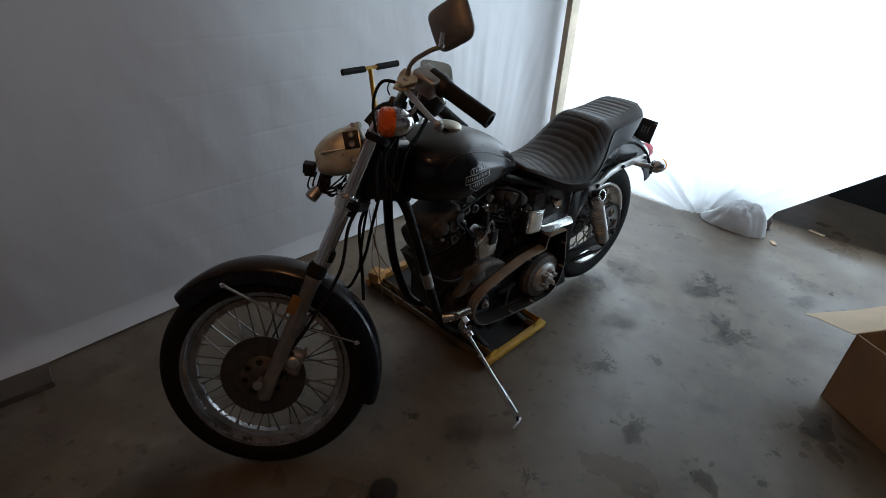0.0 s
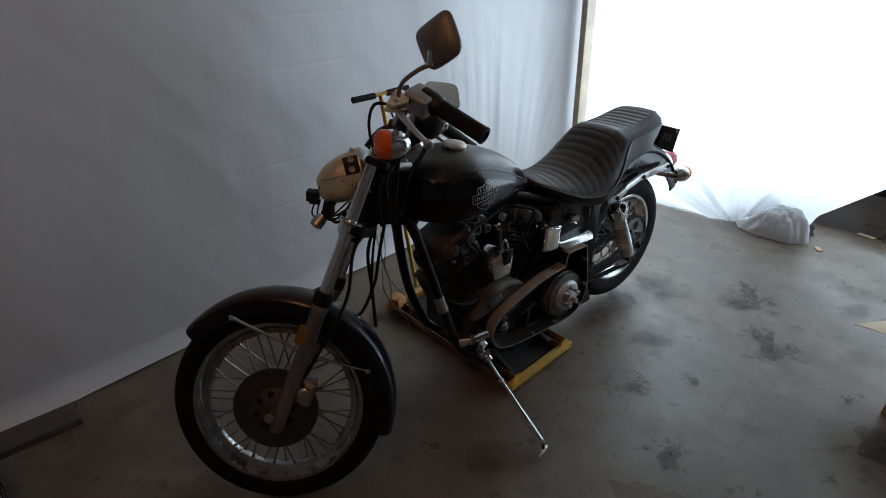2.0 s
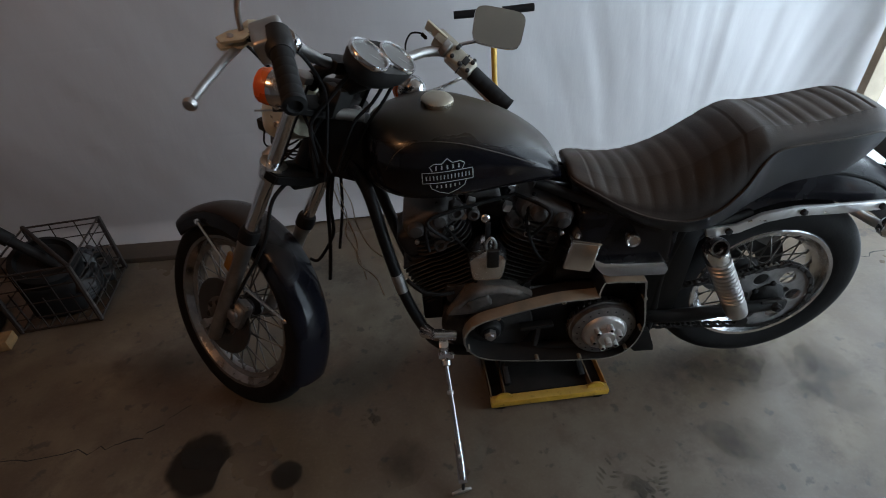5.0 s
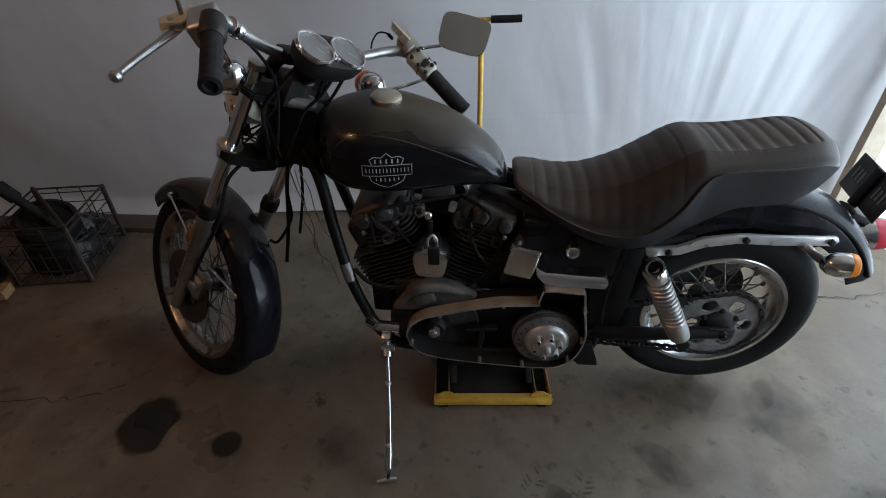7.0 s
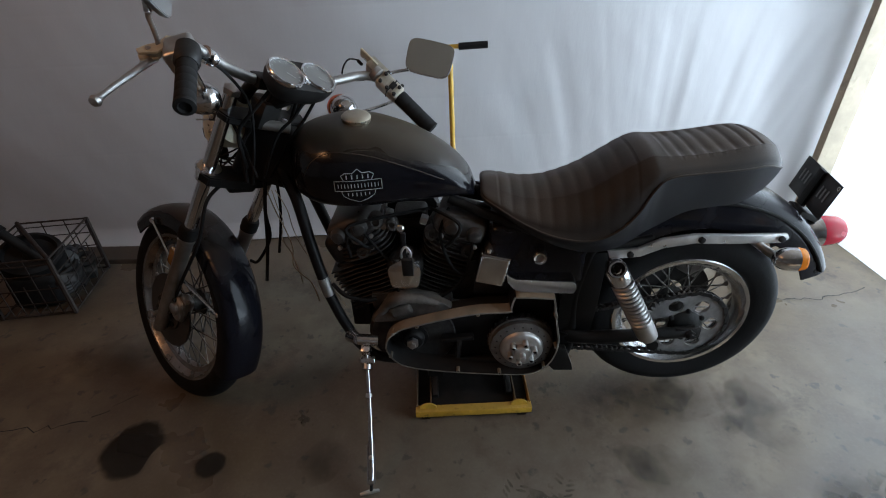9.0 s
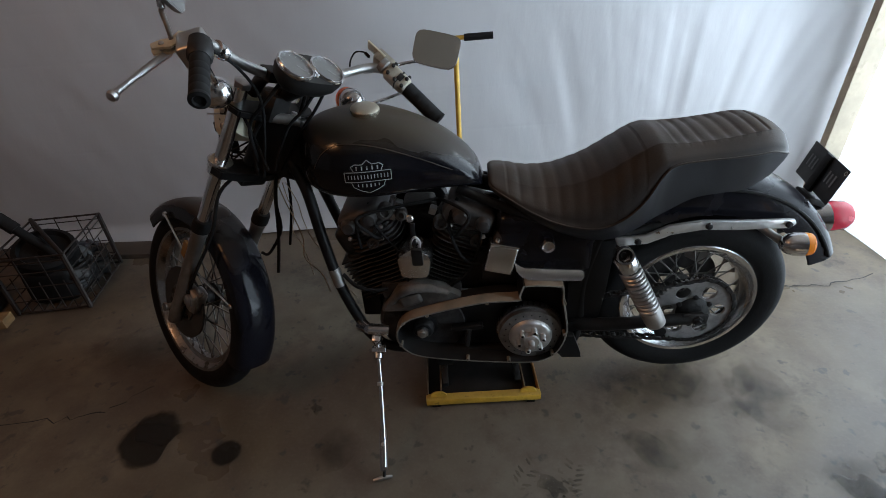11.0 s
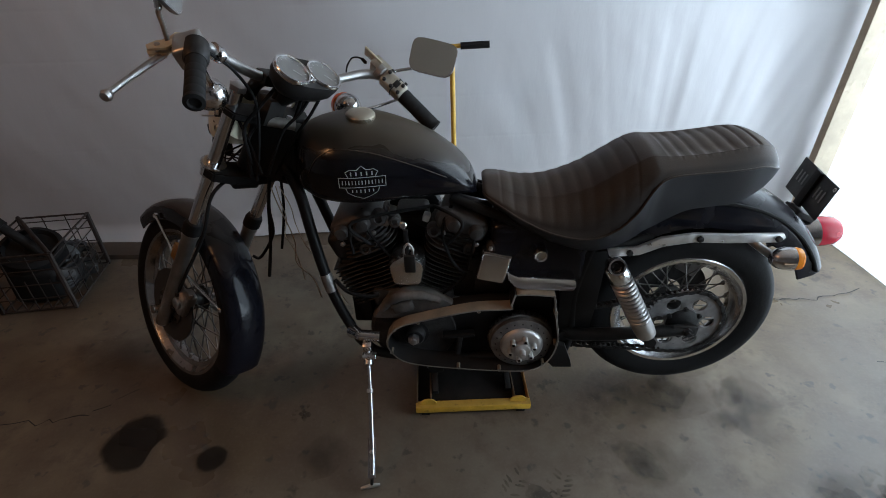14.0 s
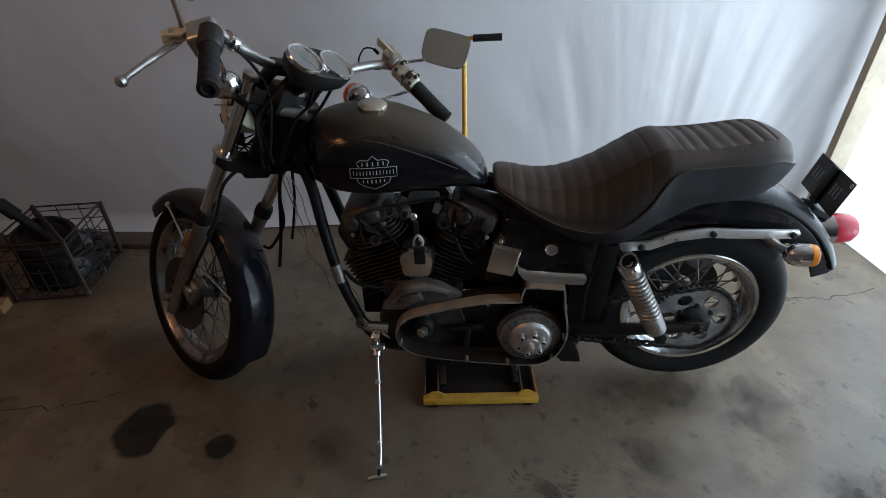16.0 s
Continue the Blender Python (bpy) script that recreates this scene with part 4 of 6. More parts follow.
# cables from the bars
for side in (-1,):
    part("bar_collar", steered(lathe([(0.013, -0.016), (0.018, -0.014), (0.018, -0.004), (0.016, 0.0), (0.0185, 0.004), (0.0185, 0.014), (0.013, 0.016)], 20, toward((-0.437, side * 0.20, 1.096), (0.025, side * 0.07, 0.022)))), CHROME, hb)
for pts, r in (
    ([(-0.452, -0.31, 1.085), (-0.50, -0.27, 1.10), (-0.53, -0.19, 1.06), (-0.535, -0.11, 0.99), (-0.53, -0.06, 0.90), (-0.50, -0.04, 0.82)], 0.0038),
    ([(-0.41, -0.24, 1.095), (-0.45, -0.15, 1.065), (-0.47, -0.08, 1.0), (-0.50, -0.05, 0.9), (-0.52, -0.04, 0.80)], 0.0038),
    ([(-0.43, 0.26, 1.10), (-0.50, 0.20, 1.08), (-0.54, 0.12, 1.0), (-0.53, 0.07, 0.9), (-0.52, 0.04, 0.8)], 0.004),
    ([(-0.375, 0.02, 1.045), (-0.415, 0.01, 0.985), (-0.46, -0.01, 0.93), (-0.50, -0.02, 0.82)], 0.004),
    ([(-0.37, 0.045, 1.045), (-0.41, 0.04, 0.985), (-0.45, 0.03, 0.93), (-0.50, 0.0, 0.82)], 0.004),
    ([(-0.42, -0.05, 1.05), (-0.47, -0.07, 0.99), (-0.52, -0.08, 0.93), (-0.53, -0.05, 0.84)], 0.005),
    ([(-0.43, 0.03, 1.04), (-0.48, 0.05, 0.98), (-0.53, 0.06, 0.92), (-0.54, 0.03, 0.83)], 0.005),
    ([(-0.47, -0.02, 1.03), (-0.51, -0.03, 0.97), (-0.55, -0.05, 0.90), (-0.56, -0.03, 0.80)], 0.006),
):
    part("control_cable", steered(tube(pts, r, 8, 7)), RUBBER, hb, "black control cable")
# dark clutter behind the gauges: clamp, relay and ring terminals
part("bar_clamp", steered(block((0.05, 0.14, 0.03), pose(-0.47, 0, 1.062, 0, 25, 0), 0.008)), FRAME, hb)
part("relay_box", steered(block((0.05, 0.06, 0.07), pose(-0.50, -0.02, 0.985, 0, 25, 10), 0.008)), PLASTIC, hb)
part("grey_stub", steered(tube([(-0.50, -0.035, 0.958), (-0.46, 0.03, 0.952)], 0.014, 14)), LEG, hb, "dull grey bracket stub")
part("stub_bolt", steered(lathe([(0.009, 0), (0.009, 0.006), (0.005, 0.008)], 6, toward((-0.468, 0.018, 0.967), (0.3, 0.2, 0.9)))), DULL, hb)

# ---- frame ----
fr = bike
H1 = HEAD + UP * 0.56
part("steering_head", lathe([(0.03, 0.0), (0.034, 0.004), (0.034, 0.02), (0.028, 0.03), (0.028, 0.19), (0.034, 0.2), (0.034, 0.216), (0.03, 0.22)], 24, toward(H1, UP)), FRAME, fr)
part("head_gusset", block((0.20, 0.07, 0.17), pose(-0.505, 0, 0.865, 0, 20, 0), 0.02), FRAME, fr)
for side in (-1, 1):
    S = lambda x, y, z: Vector((x, side * y, z))
    dt = part("down_tube", tube([S(-0.515, 0.02, 0.84), S(-0.475, 0.05, 0.76), S(-0.447, 0.082, 0.62), S(-0.415, 0.102, 0.465), S(-0.375, 0.105, 0.335), S(-0.33, 0.105, 0.245), S(-0.24, 0.105, 0.2), S(0.1, 0.105, 0.195), S(0.28, 0.105, 0.215), S(0.32, 0.095, 0.28), S(0.32, 0.09, 0.45), S(0.35, 0.09, 0.62)], 0.0165, 12, 6), FRAME, fr)
    if side < 0:
        part("tape_band", tube([S(-0.428, 0.0955, 0.52), S(-0.4145, 0.103, 0.462)], 0.0178, 14), CASTING, dt, "bare patch of grey tape")
    part("rear_rail", tube([S(-0.05, 0.06, 0.76), S(0.15, 0.10, 0.69), S(0.36, 0.125, 0.645), S(0.5, 0.115, 0.66)], 0.014, 10, 6), FRAME, fr)
    # swing arm
    sa = part("swing_arm", tube([S(0.27, 0.08, 0.30), S(0.36, 0.115, 0.305), S(0.55, 0.122, 0.322), S(0.685, 0.122, 0.336)], [0.024, 0.021, 0.019, 0.018], 12, 4), FRAME, fr)
    part("axle_plate", block((0.075, 0.01, 0.036), pose(0.66, side * 0.128, 0.335), 0.004), IRON, sa)
    part("axle_nut", lathe([(0.015, 0), (0.015, 0.01), (0.008, 0.012), (0.008, 0.02)], 6, toward((0.665, side * 0.132, 0.336), (0, side, 0))), DARKSTEEL, sa)
part("backbone", tube([(-0.5, 0, 0.9), (-0.3, 0, 0.86), (-0.05, 0, 0.77), (0.1, 0, 0.73)], 0.022, 12, 5), FRAME, fr)
part("cross_tube", tube([(0.30, -0.12, 0.30), (0.30, 0.12, 0.30)], 0.02, 12), FRAME, fr)
part("battery_side_plate", extrude_xz([(0.272, 0.60), (0.395, 0.61), (0.388, 0.42), (0.375, 0.28), (0.31, 0.245), (0.275, 0.30)], -0.105, -0.085, bevel=0.006), FRAME, fr)
part("peg_bracket", extrude_xz([(0.255, 0.29), (0.30, 0.285), (0.325, 0.22), (0.33, 0.195), (0.27, 0.195), (0.24, 0.23)], -0.15, -0.125, bevel=0.004), FRAME, fr)

# ---- engine ----
en = bike
CR = Vector((-0.17, 0, 0.296))
bm = lathe([(0.03, -0.10), (0.13, -0.098), (0.142, -0.085), (0.142, 0.085), (0.13, 0.098), (0.03, 0.1)], 40, Matrix.Translation(CR))
part("crankcase", bm, CASE, en, "oxidised grey aluminium crankcase")
part("case_deck", block((0.25, 0.18, 0.07), pose(-0.17, 0, 0.42), 0.02), CASE, en)
part("cam_chest", extrude_xz([(-0.30, 0.36), (-0.24, 0.455), (-0.17, 0.475), (-0.10, 0.46), (-0.04, 0.42), (-0.05, 0.37)], -0.12, -0.08, bevel=0.016), CHEST, en, "dusty grey casting above the primary")
part("chest_web", tube([(-0.262, -0.112, 0.40), (-0.215, -0.12, 0.452), (-0.15, -0.122, 0.462), (-0.085, -0.118, 0.44)], [0.012, 0.017, 0.015, 0.012], 10, 5), CHEST, en)
part("chest_pad", block((0.07, 0.03, 0.04), pose(-0.20, -0.115, 0.415, 0, -20, 0), 0.012, 3), CHEST, en)
part("front_mount", block((0.06, 0.14, 0.10), pose(-0.335, 0, 0.36), 0.01), FRAME, en)
for lean, nm_ in ((-22.5, "front"), (22.5, "rear")):
    A = Matrix.Translation(CR) @ Matrix.Rotation(radians(lean), 4, "Y")
    cyl = part("cylinder_barrel", lathe([(0.062, 0.12), (0.062, 0.34)], 32, A @ Matrix.Rotation(radians(90), 4, "X")), IRON, en, "oily black finned iron barrel")
    def fin(w, d, z, t):
        out = []
        for j in range(28):
            a = 2 * math.pi * j / 28
            out.append((w * math.copysign(abs(math.cos(a)) ** 0.6, math.cos(a)), d * math.copysign(abs(math.sin(a)) ** 0.6, math.sin(a))))
        b = bmesh.new()
        ring_bridge(b, [[A @ Vector((x * f, y * f, z + h)) for x, y in out] for h, f in ((-t / 2, 0.99), (-t / 4, 1.0), (t / 4, 1.0), (t / 2, 0.99))])
        return b
    for k in range(10):
        part("cooling_fin", fin(0.078, 0.083, 0.165 + 0.0145 * k, 0.0036), IRON, cyl)
    if lean < 0:
        core = part("front_barrel_core", block((0.075, 0.12, 0.17), A @ pose(-0.082, 0, 0.225), 0.02, 3), IRON, cyl)
        for k in range(11):
            part("cooling_fin", block((0.105, 0.152, 0.0045), A @ pose(-0.082, 0, 0.150 + 0.0145 * k), 0.0018, 1), IRON, core)
        part("head_shoulder", block((0.085, 0.14, 0.09), A @ pose(-0.07, 0, 0.352), 0.03, 4), IRON, cyl)
    head = part("cylinder_head", fin(0.072, 0.078, 0.345, 0.075), CASE, en, "dull aluminium cylinder head")
    for k in range(5):
        part("head_fin", fin(0.088 - 0.002 * k, 0.092 - 0.002 * k, 0.318 + 0.0135 * k, 0.0036), CASE, head)
    bm = block((0.135, 0.165, 0.066), A @ pose(0, -0.012, 0.410), 0.024, 3)
    rb = part("rocker_box", bm, LUMP, en, "dull rounded rocker box")
    for sx in (-1, 1):
        part("rocker_cap", lathe([(0.022, 0), (0.021, 0.012), (0.016, 0.02), (0.004, 0.023)], 20, A @ toward((sx * 0.034, -0.093, 0.414), (0, -1, 0))), LUMP, rb)
        part("head_bolt", lathe([(0.007, 0), (0.007, 0.008), (0.004, 0.01)], 6, A @ toward((sx * 0.05, -0.094, 0.376), (0, -1, 0.2))), DULL, rb)
    # oil line round the rear of each barrel
    part("oil_line", tube([A @ Vector(p) for p in ((0.03, -0.09, 0.42), (0.045, -0.105, 0.36), (0.06, -0.10, 0.26), (0.03, -0.09, 0.17))], 0.004, 8, 6), RUBBER, en)
part("intake_manifold", tube([(-0.25, 0.0, 0.63), (-0.17, 0.03, 0.645), (-0.09, 0.0, 0.63)], 0.024, 14, 4), CASE, en)
part("air_cleaner", lathe([(0.06, 0.0), (0.085, 0.01), (0.088, 0.04), (0.07, 0.06), (0.02, 0.066)], 28, toward((-0.17, 0.10, 0.62), (0, 1, 0))), DARKSTEEL, en)
part("carburettor", block((0.10, 0.09, 0.11), pose(-0.17, 0.055, 0.62, 0, 0, 0), 0.02, 3), IRON, en, "oily carburettor body")
part("tappet_block", block((0.15, 0.05, 0.16), pose(-0.17, 0.085, 0.50), 0.015), IRON, en)
part("pushrod_cover", tube([(-0.20, 0.09, 0.45), (-0.26, 0.085, 0.66)], 0.014, 12), IRON, en)
part("pushrod_cover", tube([(-0.14, 0.09, 0.45), (-0.08, 0.085, 0.66)], 0.014, 12), IRON, en)
part("engine_mount_plate", extrude_xz([(-0.08, 0.70), (0.08, 0.69), (0.085, 0.42), (0.0, 0.40), (-0.04, 0.47), (-0.02, 0.6)], 0.02, 0.05, bevel=0.004), FRAME, en)
# added dark block that closes the bright gap between rear barrel and regulator
part("gap_filler", block((0.11, 0.11, 0.17), pose(0.0, -0.01, 0.49), 0.02, 3), IRON, en)
part("splash_plate", extrude_xz([(0.285, 0.66), (0.345, 0.64), (0.335, 0.45), (0.335, 0.24), (0.285, 0.24)], -0.085, 0.085, bevel=0.004), FRAME, en)
# two slack oil hoses beside the barrels
for pts in ([(-0.05, -0.06, 0.73), (-0.075, -0.10, 0.68), (-0.06, -0.115, 0.61), (-0.03, -0.115, 0.555), (0.01, -0.10, 0.53)], [(-0.30, -0.06, 0.72), (-0.335, -0.10, 0.67), (-0.33, -0.11, 0.60)]):
    part("oil_hose", tube(pts, 0.0045, 8, 6), RUBBER, en)
for x, z, r in ((-0.305, 0.655, 0.03), (-0.255, 0.70, 0.024), (-0.06, 0.695, 0.034), (-0.015, 0.665, 0.026), (-0.10, 0.66, 0.02), (-0.30, 0.60, 0.02), (-0.21, 0.69, 0.018), (0.0, 0.60, 0.02)):
    part("rocker_lump", lathe([(r, -0.03), (r, 0.0), (r * 0.85, 0.012), (r * 0.5, 0.014), (r * 0.42, 0.006), (0.001, 0.006)], 18, toward((x, -0.08, z), (0.1, -1, 0.25))), LUMP, en)
# choke knob, plug leads, bolts between the barrels
part("choke_knob", lathe([(0.004, 0), (0.006, 0.012), (0.014, 0.016), (0.015, 0.024), (0.01, 0.028)], 18, toward((-0.182, -0.10, 0.695), (0, -1, 0.2)) @ Matrix.Scale(0.75, 4)), CHROME, en, "small chrome knob")
for sx in (-1, 1):
    b = Vector((-0.17 + sx * 0.10, -0.09, 0.62))
    part("spark_plug_lead", tube([b, b + Vector((sx * 0.02, -0.03, 0.03)), b + Vector((sx * 0.05, -0.03, 0.09)), Vector((-0.1, -0.06, 0.73))], 0.005, 8, 6), RUBBER, en)
    part("spark_plug", lathe([(0.008, 0), (0.009, 0.01), (0.006, 0.012), (0.006, 0.03)], 12, toward(b + Vector((0, 0.03, -0.01)), (0, -1, 0.3))), WHITEP, en)
for x, z in ((-0.215, 0.72), (-0.235, 0.685), (-0.12, 0.7)):
    part("petcock", block((0.02, 0.02, 0.025), pose(x, -0.07, z, 10, 20, 0), 0.004), DULL, en)
# chromed horn cover on the left
bm = bmesh.new()
rings = []
shield = [(-0.040, -0.050), (-0.046, -0.040), (-0.053, 0.0), (-0.053, 0.022), (-0.045, 0.036), (-0.024, 0.050), (-0.008, 0.060), (0.010, 0.060), (0.026, 0.052), (0.046, 0.038), (0.054, 0.022), (0.053, -0.002), (0.045, -0.040), (0.038, -0.050), (0.0, -0.054)]
for y, f in ((-0.06, 0.92), (-0.10, 1.0), (-0.122, 0.97), (-0.137, 0.86), (-0.143, 0.6)):
    rings.append([Vector((-0.178 + x * f, y, 0.556 + z * f)) for x, z in shield])
ring_bridge(bm, rings)
hc = part("horn_cover", bm, POLISH, en, "dented chrome horn cover with black bracket")
part("horn_bracket", block((0.032, 0.012, 0.062), pose(-0.166, -0.147, 0.592, 8, 0, 0), 0.005), PLASTIC, hc)
part("horn_bracket_loop", tube([(-0.182, -0.135, 0.632), (-0.178, -0.14, 0.612), (-0.160, -0.14, 0.612), (-0.158, -0.135, 0.635), (-0.170, -0.135, 0.65)], 0.0035, 8, 5, closed=True), DULL, hc)
part("horn_strap", block((0.014, 0.008, 0.07), pose(-0.176, -0.118, 0.65), 0.002), DARKSTEEL, hc)

# gearbox, oil tank and battery side
part("gearbox", block((0.26, 0.17, 0.20), pose(0.17, 0.01, 0.33), 0.03, 3), IRON, en, "oily black gearbox casting")
part("starter", tube([(0.02, -0.05, 0.47), (0.20, -0.05, 0.47)], 0.04, 18), IRON, en)
sp = part("oil_tank", block((0.28, 0.22, 0.20), pose(0.20, 0.0, 0.595), 0.03, 3), FENDER, bike, "black oil tank and battery cover")
part("ignition_ring", lathe([(0.0115, 0), (0.019, 0.0), (0.0195, 0.016), (0.017, 0.020), (0.0125, 0.018), (0.0115, 0.010)], 28, toward((0.199, -0.122, 0.612), (0, -1, 0.08)), closed=True), POLISH, sp, "chrome ignition switch ring")
part("ignition_barrel", lathe([(0.0118, -0.004), (0.0118, 0.010), (0.004, 0.011)], 20, toward((0.199, -0.122, 0.612), (0, -1, 0.08))), DULL, sp)
# chrome strip under the battery cover, bent at its front
st = [(0.110, 0.548), (0.120, 0.540), (0.140, 0.533), (0.298, 0.528), (0.308, 0.522), (0.308, 0.511), (0.298, 0.502), (0.150, 0.505), (0.130, 0.512), (0.114, 0.526)]
bms = extrude_xz(st, -0.142, -0.095, bevel=0.003)
for v in bms.verts:
    v.co.y += max(-0.03, min(0.03, (v.co.z - 0.515))) * 0.8
part("chrome_strip", bms, POLISH, sp, "chromed strip along the cover's foot")
# chrome regulator cover
rc = Matrix.Translation((0.070, -0.116, 0.570)) @ Matrix.Rotation(radians(13), 4, "Y") @ Matrix.Rotation(radians(-6), 4, "X")
rg = part("regulator_cover", block((0.082, 0.05, 0.092), rc, 0.009, 3), POLISH, sp, "scuffed chrome box cover with sharp folded edges")
part("cover_back", block((0.07, 0.05, 0.06), rc @ pose(0.002, 0.028, 0.042, -10, 0, 0), 0.022, 3), CASE, rg)
part("cover_lip", block((0.081, 0.004, 0.007), rc @ pose(0, -0.024, 0.044), 0.0015), CHROME, rg)
part("cover_screw", lathe([(0.006, 0), (0.006, 0.004), (0.003, 0.006)], 10, rc @ toward((-0.02, 0, 0.047), (0, 0, 1))), DULL, rg)

# ---- primary drive, cover removed ----
OUT = smooth_path([(-0.252, 0, 0.300), (-0.240, 0, 0.345), (-0.205, 0, 0.378), (-0.15, 0, 0.398), (-0.06, 0, 0.424), (0.03, 0, 0.444), (0.118, 0, 0.449), (0.128, 0, 0.462), (0.136, 0, 0.494), (0.15, 0, 0.503), (0.235, 0, 0.499), (0.249, 0, 0.489),
                   (0.256, 0, 0.44), (0.266, 0, 0.385), (0.274, 0, 0.33), (0.266, 0, 0.27), (0.24, 0, 0.222), (0.195, 0, 0.194), (0.12, 0, 0.190), (0.0, 0, 0.196), (-0.11, 0, 0.206), (-0.19, 0, 0.222), (-0.232, 0, 0.252)], 3, True)
cen = Vector((0.02, 0, 0.315))
inner = []
for i, p in enumerate(OUT):
    d = (OUT[(i + 1) % len(OUT)] - OUT[i - 1]).normalized()
    nrm = Vector((-d.z, 0, d.x))
    if nrm.dot(cen - p) < 0:
        nrm = -nrm
    inner.append(p + nrm * 0.006)
bm = bmesh.new()
k = len(OUT)
ring_bridge(bm, [[p + Vector((0, -0.128, 0)) for p in OUT], [p + Vector((0, -0.166, 0)) for p in OUT], [p + Vector((0, -0.168, 0)) for p in [a.lerp(b, 0.2) for a, b in zip(OUT, inner)]], [p + Vector((0, -0.168, 0)) for p in inner]], caps=False)
pr = part("inner_primary_case", bm, PRIMARY, bike, "open primary case, tan with dust along its rim", sharp=50)
bm = bmesh.new()
ring_bridge(bm, [[p + Vector((0, -0.1678, 0)) for p in inner], [p + Vector((0, -0.09, 0)) for p in inner]], caps=False)
part("case_lining", bm, DARKSTEEL, pr, "black oily inside of the case", sharp=50)
part("case_back", extrude_xz([(p.x, p.z) for p in inner], -0.094, -0.086), DARKSTEEL, pr, "black oily inside of the case")
for x, z in ((-0.224, 0.36), (0.03, 0.436), (-0.15, 0.39), (0.255, 0.43), (0.266, 0.31), (0.235, 0.227), (0.1, 0.196), (-0.03, 0.204), (-0.238, 0.268)):
    part("bolt_boss", lathe([(0.006, 0.06), (0.006, 0.08), (0.0035, 0.0805), (0.003, 0.076)], 14, toward((x, -0.088, z), (0, -1, 0))), PRIMARY, pr)
part("engine_sprocket", lathe([(0.046, 0), (0.046, 0.012), (0.036, 0.014), (0.034, 0.03), (0.028, 0.036)], 30, toward((-0.17, -0.096, 0.297), (0, -1, 0))), DARKSTEEL, pr)
part("sprocket_nut", lathe([(0.019, 0), (0.019, 0.012), (0.011, 0.014), (0.011, 0.022), (0.006, 0.024)], 6, toward((-0.17, -0.132, 0.297), (0, -1, 0))), DULL, pr, "steel hexagon nut")
part("chain_tensioner", block((0.016, 0.03, 0.075), pose(-0.028, -0.115, 0.262, 0, 6, 0), 0.004), IRON, pr)
part("tensioner_shoe", block((0.10, 0.025, 0.016), pose(-0.03, -0.115, 0.30, 0, -6, 0), 0.005), DARKSTEEL, pr)
CL = Vector((0.165, 0, 0.291))
cl = part("clutch", lathe([(0.03, -0.100), (0.098, -0.100), (0.100, -0.106), (0.100, -0.128), (0.096, -0.131), (0.094, -0.145), (0.074, -0.150), (0.056, -0.150)], 72, Matrix.Translation(CL)), CLUTCHRING, bike, "bare clutch basket with studs and steel hub")
for k_ in range(34):
    a = 2 * math.pi * k_ / 34
    part("ring_gear_tooth", block((0.006, 0.014, 0.007), Matrix.Translation(CL + Vector((0.101 * math.cos(a), -0.114, 0.101 * math.sin(a)))) @ Matrix.Rotation(-a, 4, "Y"), 0.001, 1), CASE, cl)
part("pressure_plate", lathe([(0.067, -0.148), (0.066, -0.153), (0.060, -0.159), (0.057, -0.161), (0.044, -0.163), (0.030, -0.160)], 48, Matrix.Translation(CL)), BRIGHT, cl, "bright steel pressure plate")
for k_ in range(6):
    a = radians(60 * k_ + 18)
    s_ = CL + Vector((0.038 * math.cos(a), -0.158, 0.038 * math.sin(a)))
    sd = part("clutch_spring_cup", lathe([(0.0085, 0), (0.0085, 0.025), (0.0065, 0.027), (0.0065, 0.016)], 16, toward(s_, (0, -1, 0))), BRIGHT, cl)
    part("stud_nut", lathe([(0.005, 0), (0.005, 0.024), (0.0035, 0.026)], 6, toward(s_, (0, -1, 0))), DARKSTEEL, sd)
for k_ in range(20):
    a = 2 * math.pi * k_ / 20
    part("plate_hole", lathe([(0.0026, 0), (0.0026, 0.0012), (0.001, 0.0015)], 8, toward(CL + Vector((0.080 * math.cos(a), -0.1478, 0.080 * math.sin(a))), (0, -1, 0))), DARKSTEEL, cl)
part("hub_nut", lathe([(0.026, 0), (0.026, 0.020), (0.024, 0.022), (0.010, 0.0225), (0.010, 0.034), (0.009, 0.036), (0.009, 0.044), (0.004, 0.046)], 20, toward(CL + Vector((0, -0.158, 0)), (0, -1, 0))), BRIGHT, cl, "steel hub nut")

# ---- side stand ----
ks = part("side_stand", tube([(-0.309, -0.178, 0.285), (-0.306, -0.205, 0.255), (-0.300, -0.245, 0.215), (-0.292, -0.31, 0.155), (-0.285, -0.375, 0.098), (-0.281, -0.41, 0.068), (-0.279, -0.44, 0.047)], [0.006, 0.0065, 0.0065, 0.0072, 0.0085, 0.0095, 0.008], 12, 0), CHROME, bike, "chromed side stand swung out")
part("stand_collar", lathe([(0.007, 0), (0.0098, 0.002), (0.0098, 0.010), (0.007, 0.012)], 16, toward((-0.2985, -0.257, 0.204), (0.01, -0.7, -0.65))), DULL, ks)
ka, kb = Vector((-0.286, -0.36, 0.110)), Vector((-0.279, -0.447, 0.038))
part("stand_pad", block((0.026, (kb - ka).length, 0.009), toward((ka + kb) / 2, kb - ka), 0.004, 2), CHROME, ks, "flattened chromed end of the stand")
part("stand_pin", lathe([(0.006, 0), (0.006, 0.006), (0.003, 0.008)], 10, toward(ka.lerp(kb, 0.35) + Vector((0, -0.004, 0.004)), (0, -0.6, 0.75))), DULL, ks)
part("stand_foot", tube([(-0.312, -0.462, 0.012), (-0.281, -0.455, 0.016), (-0.258, -0.448, 0.012)], [0.004, 0.007, 0.004], 8), DULL, ks)
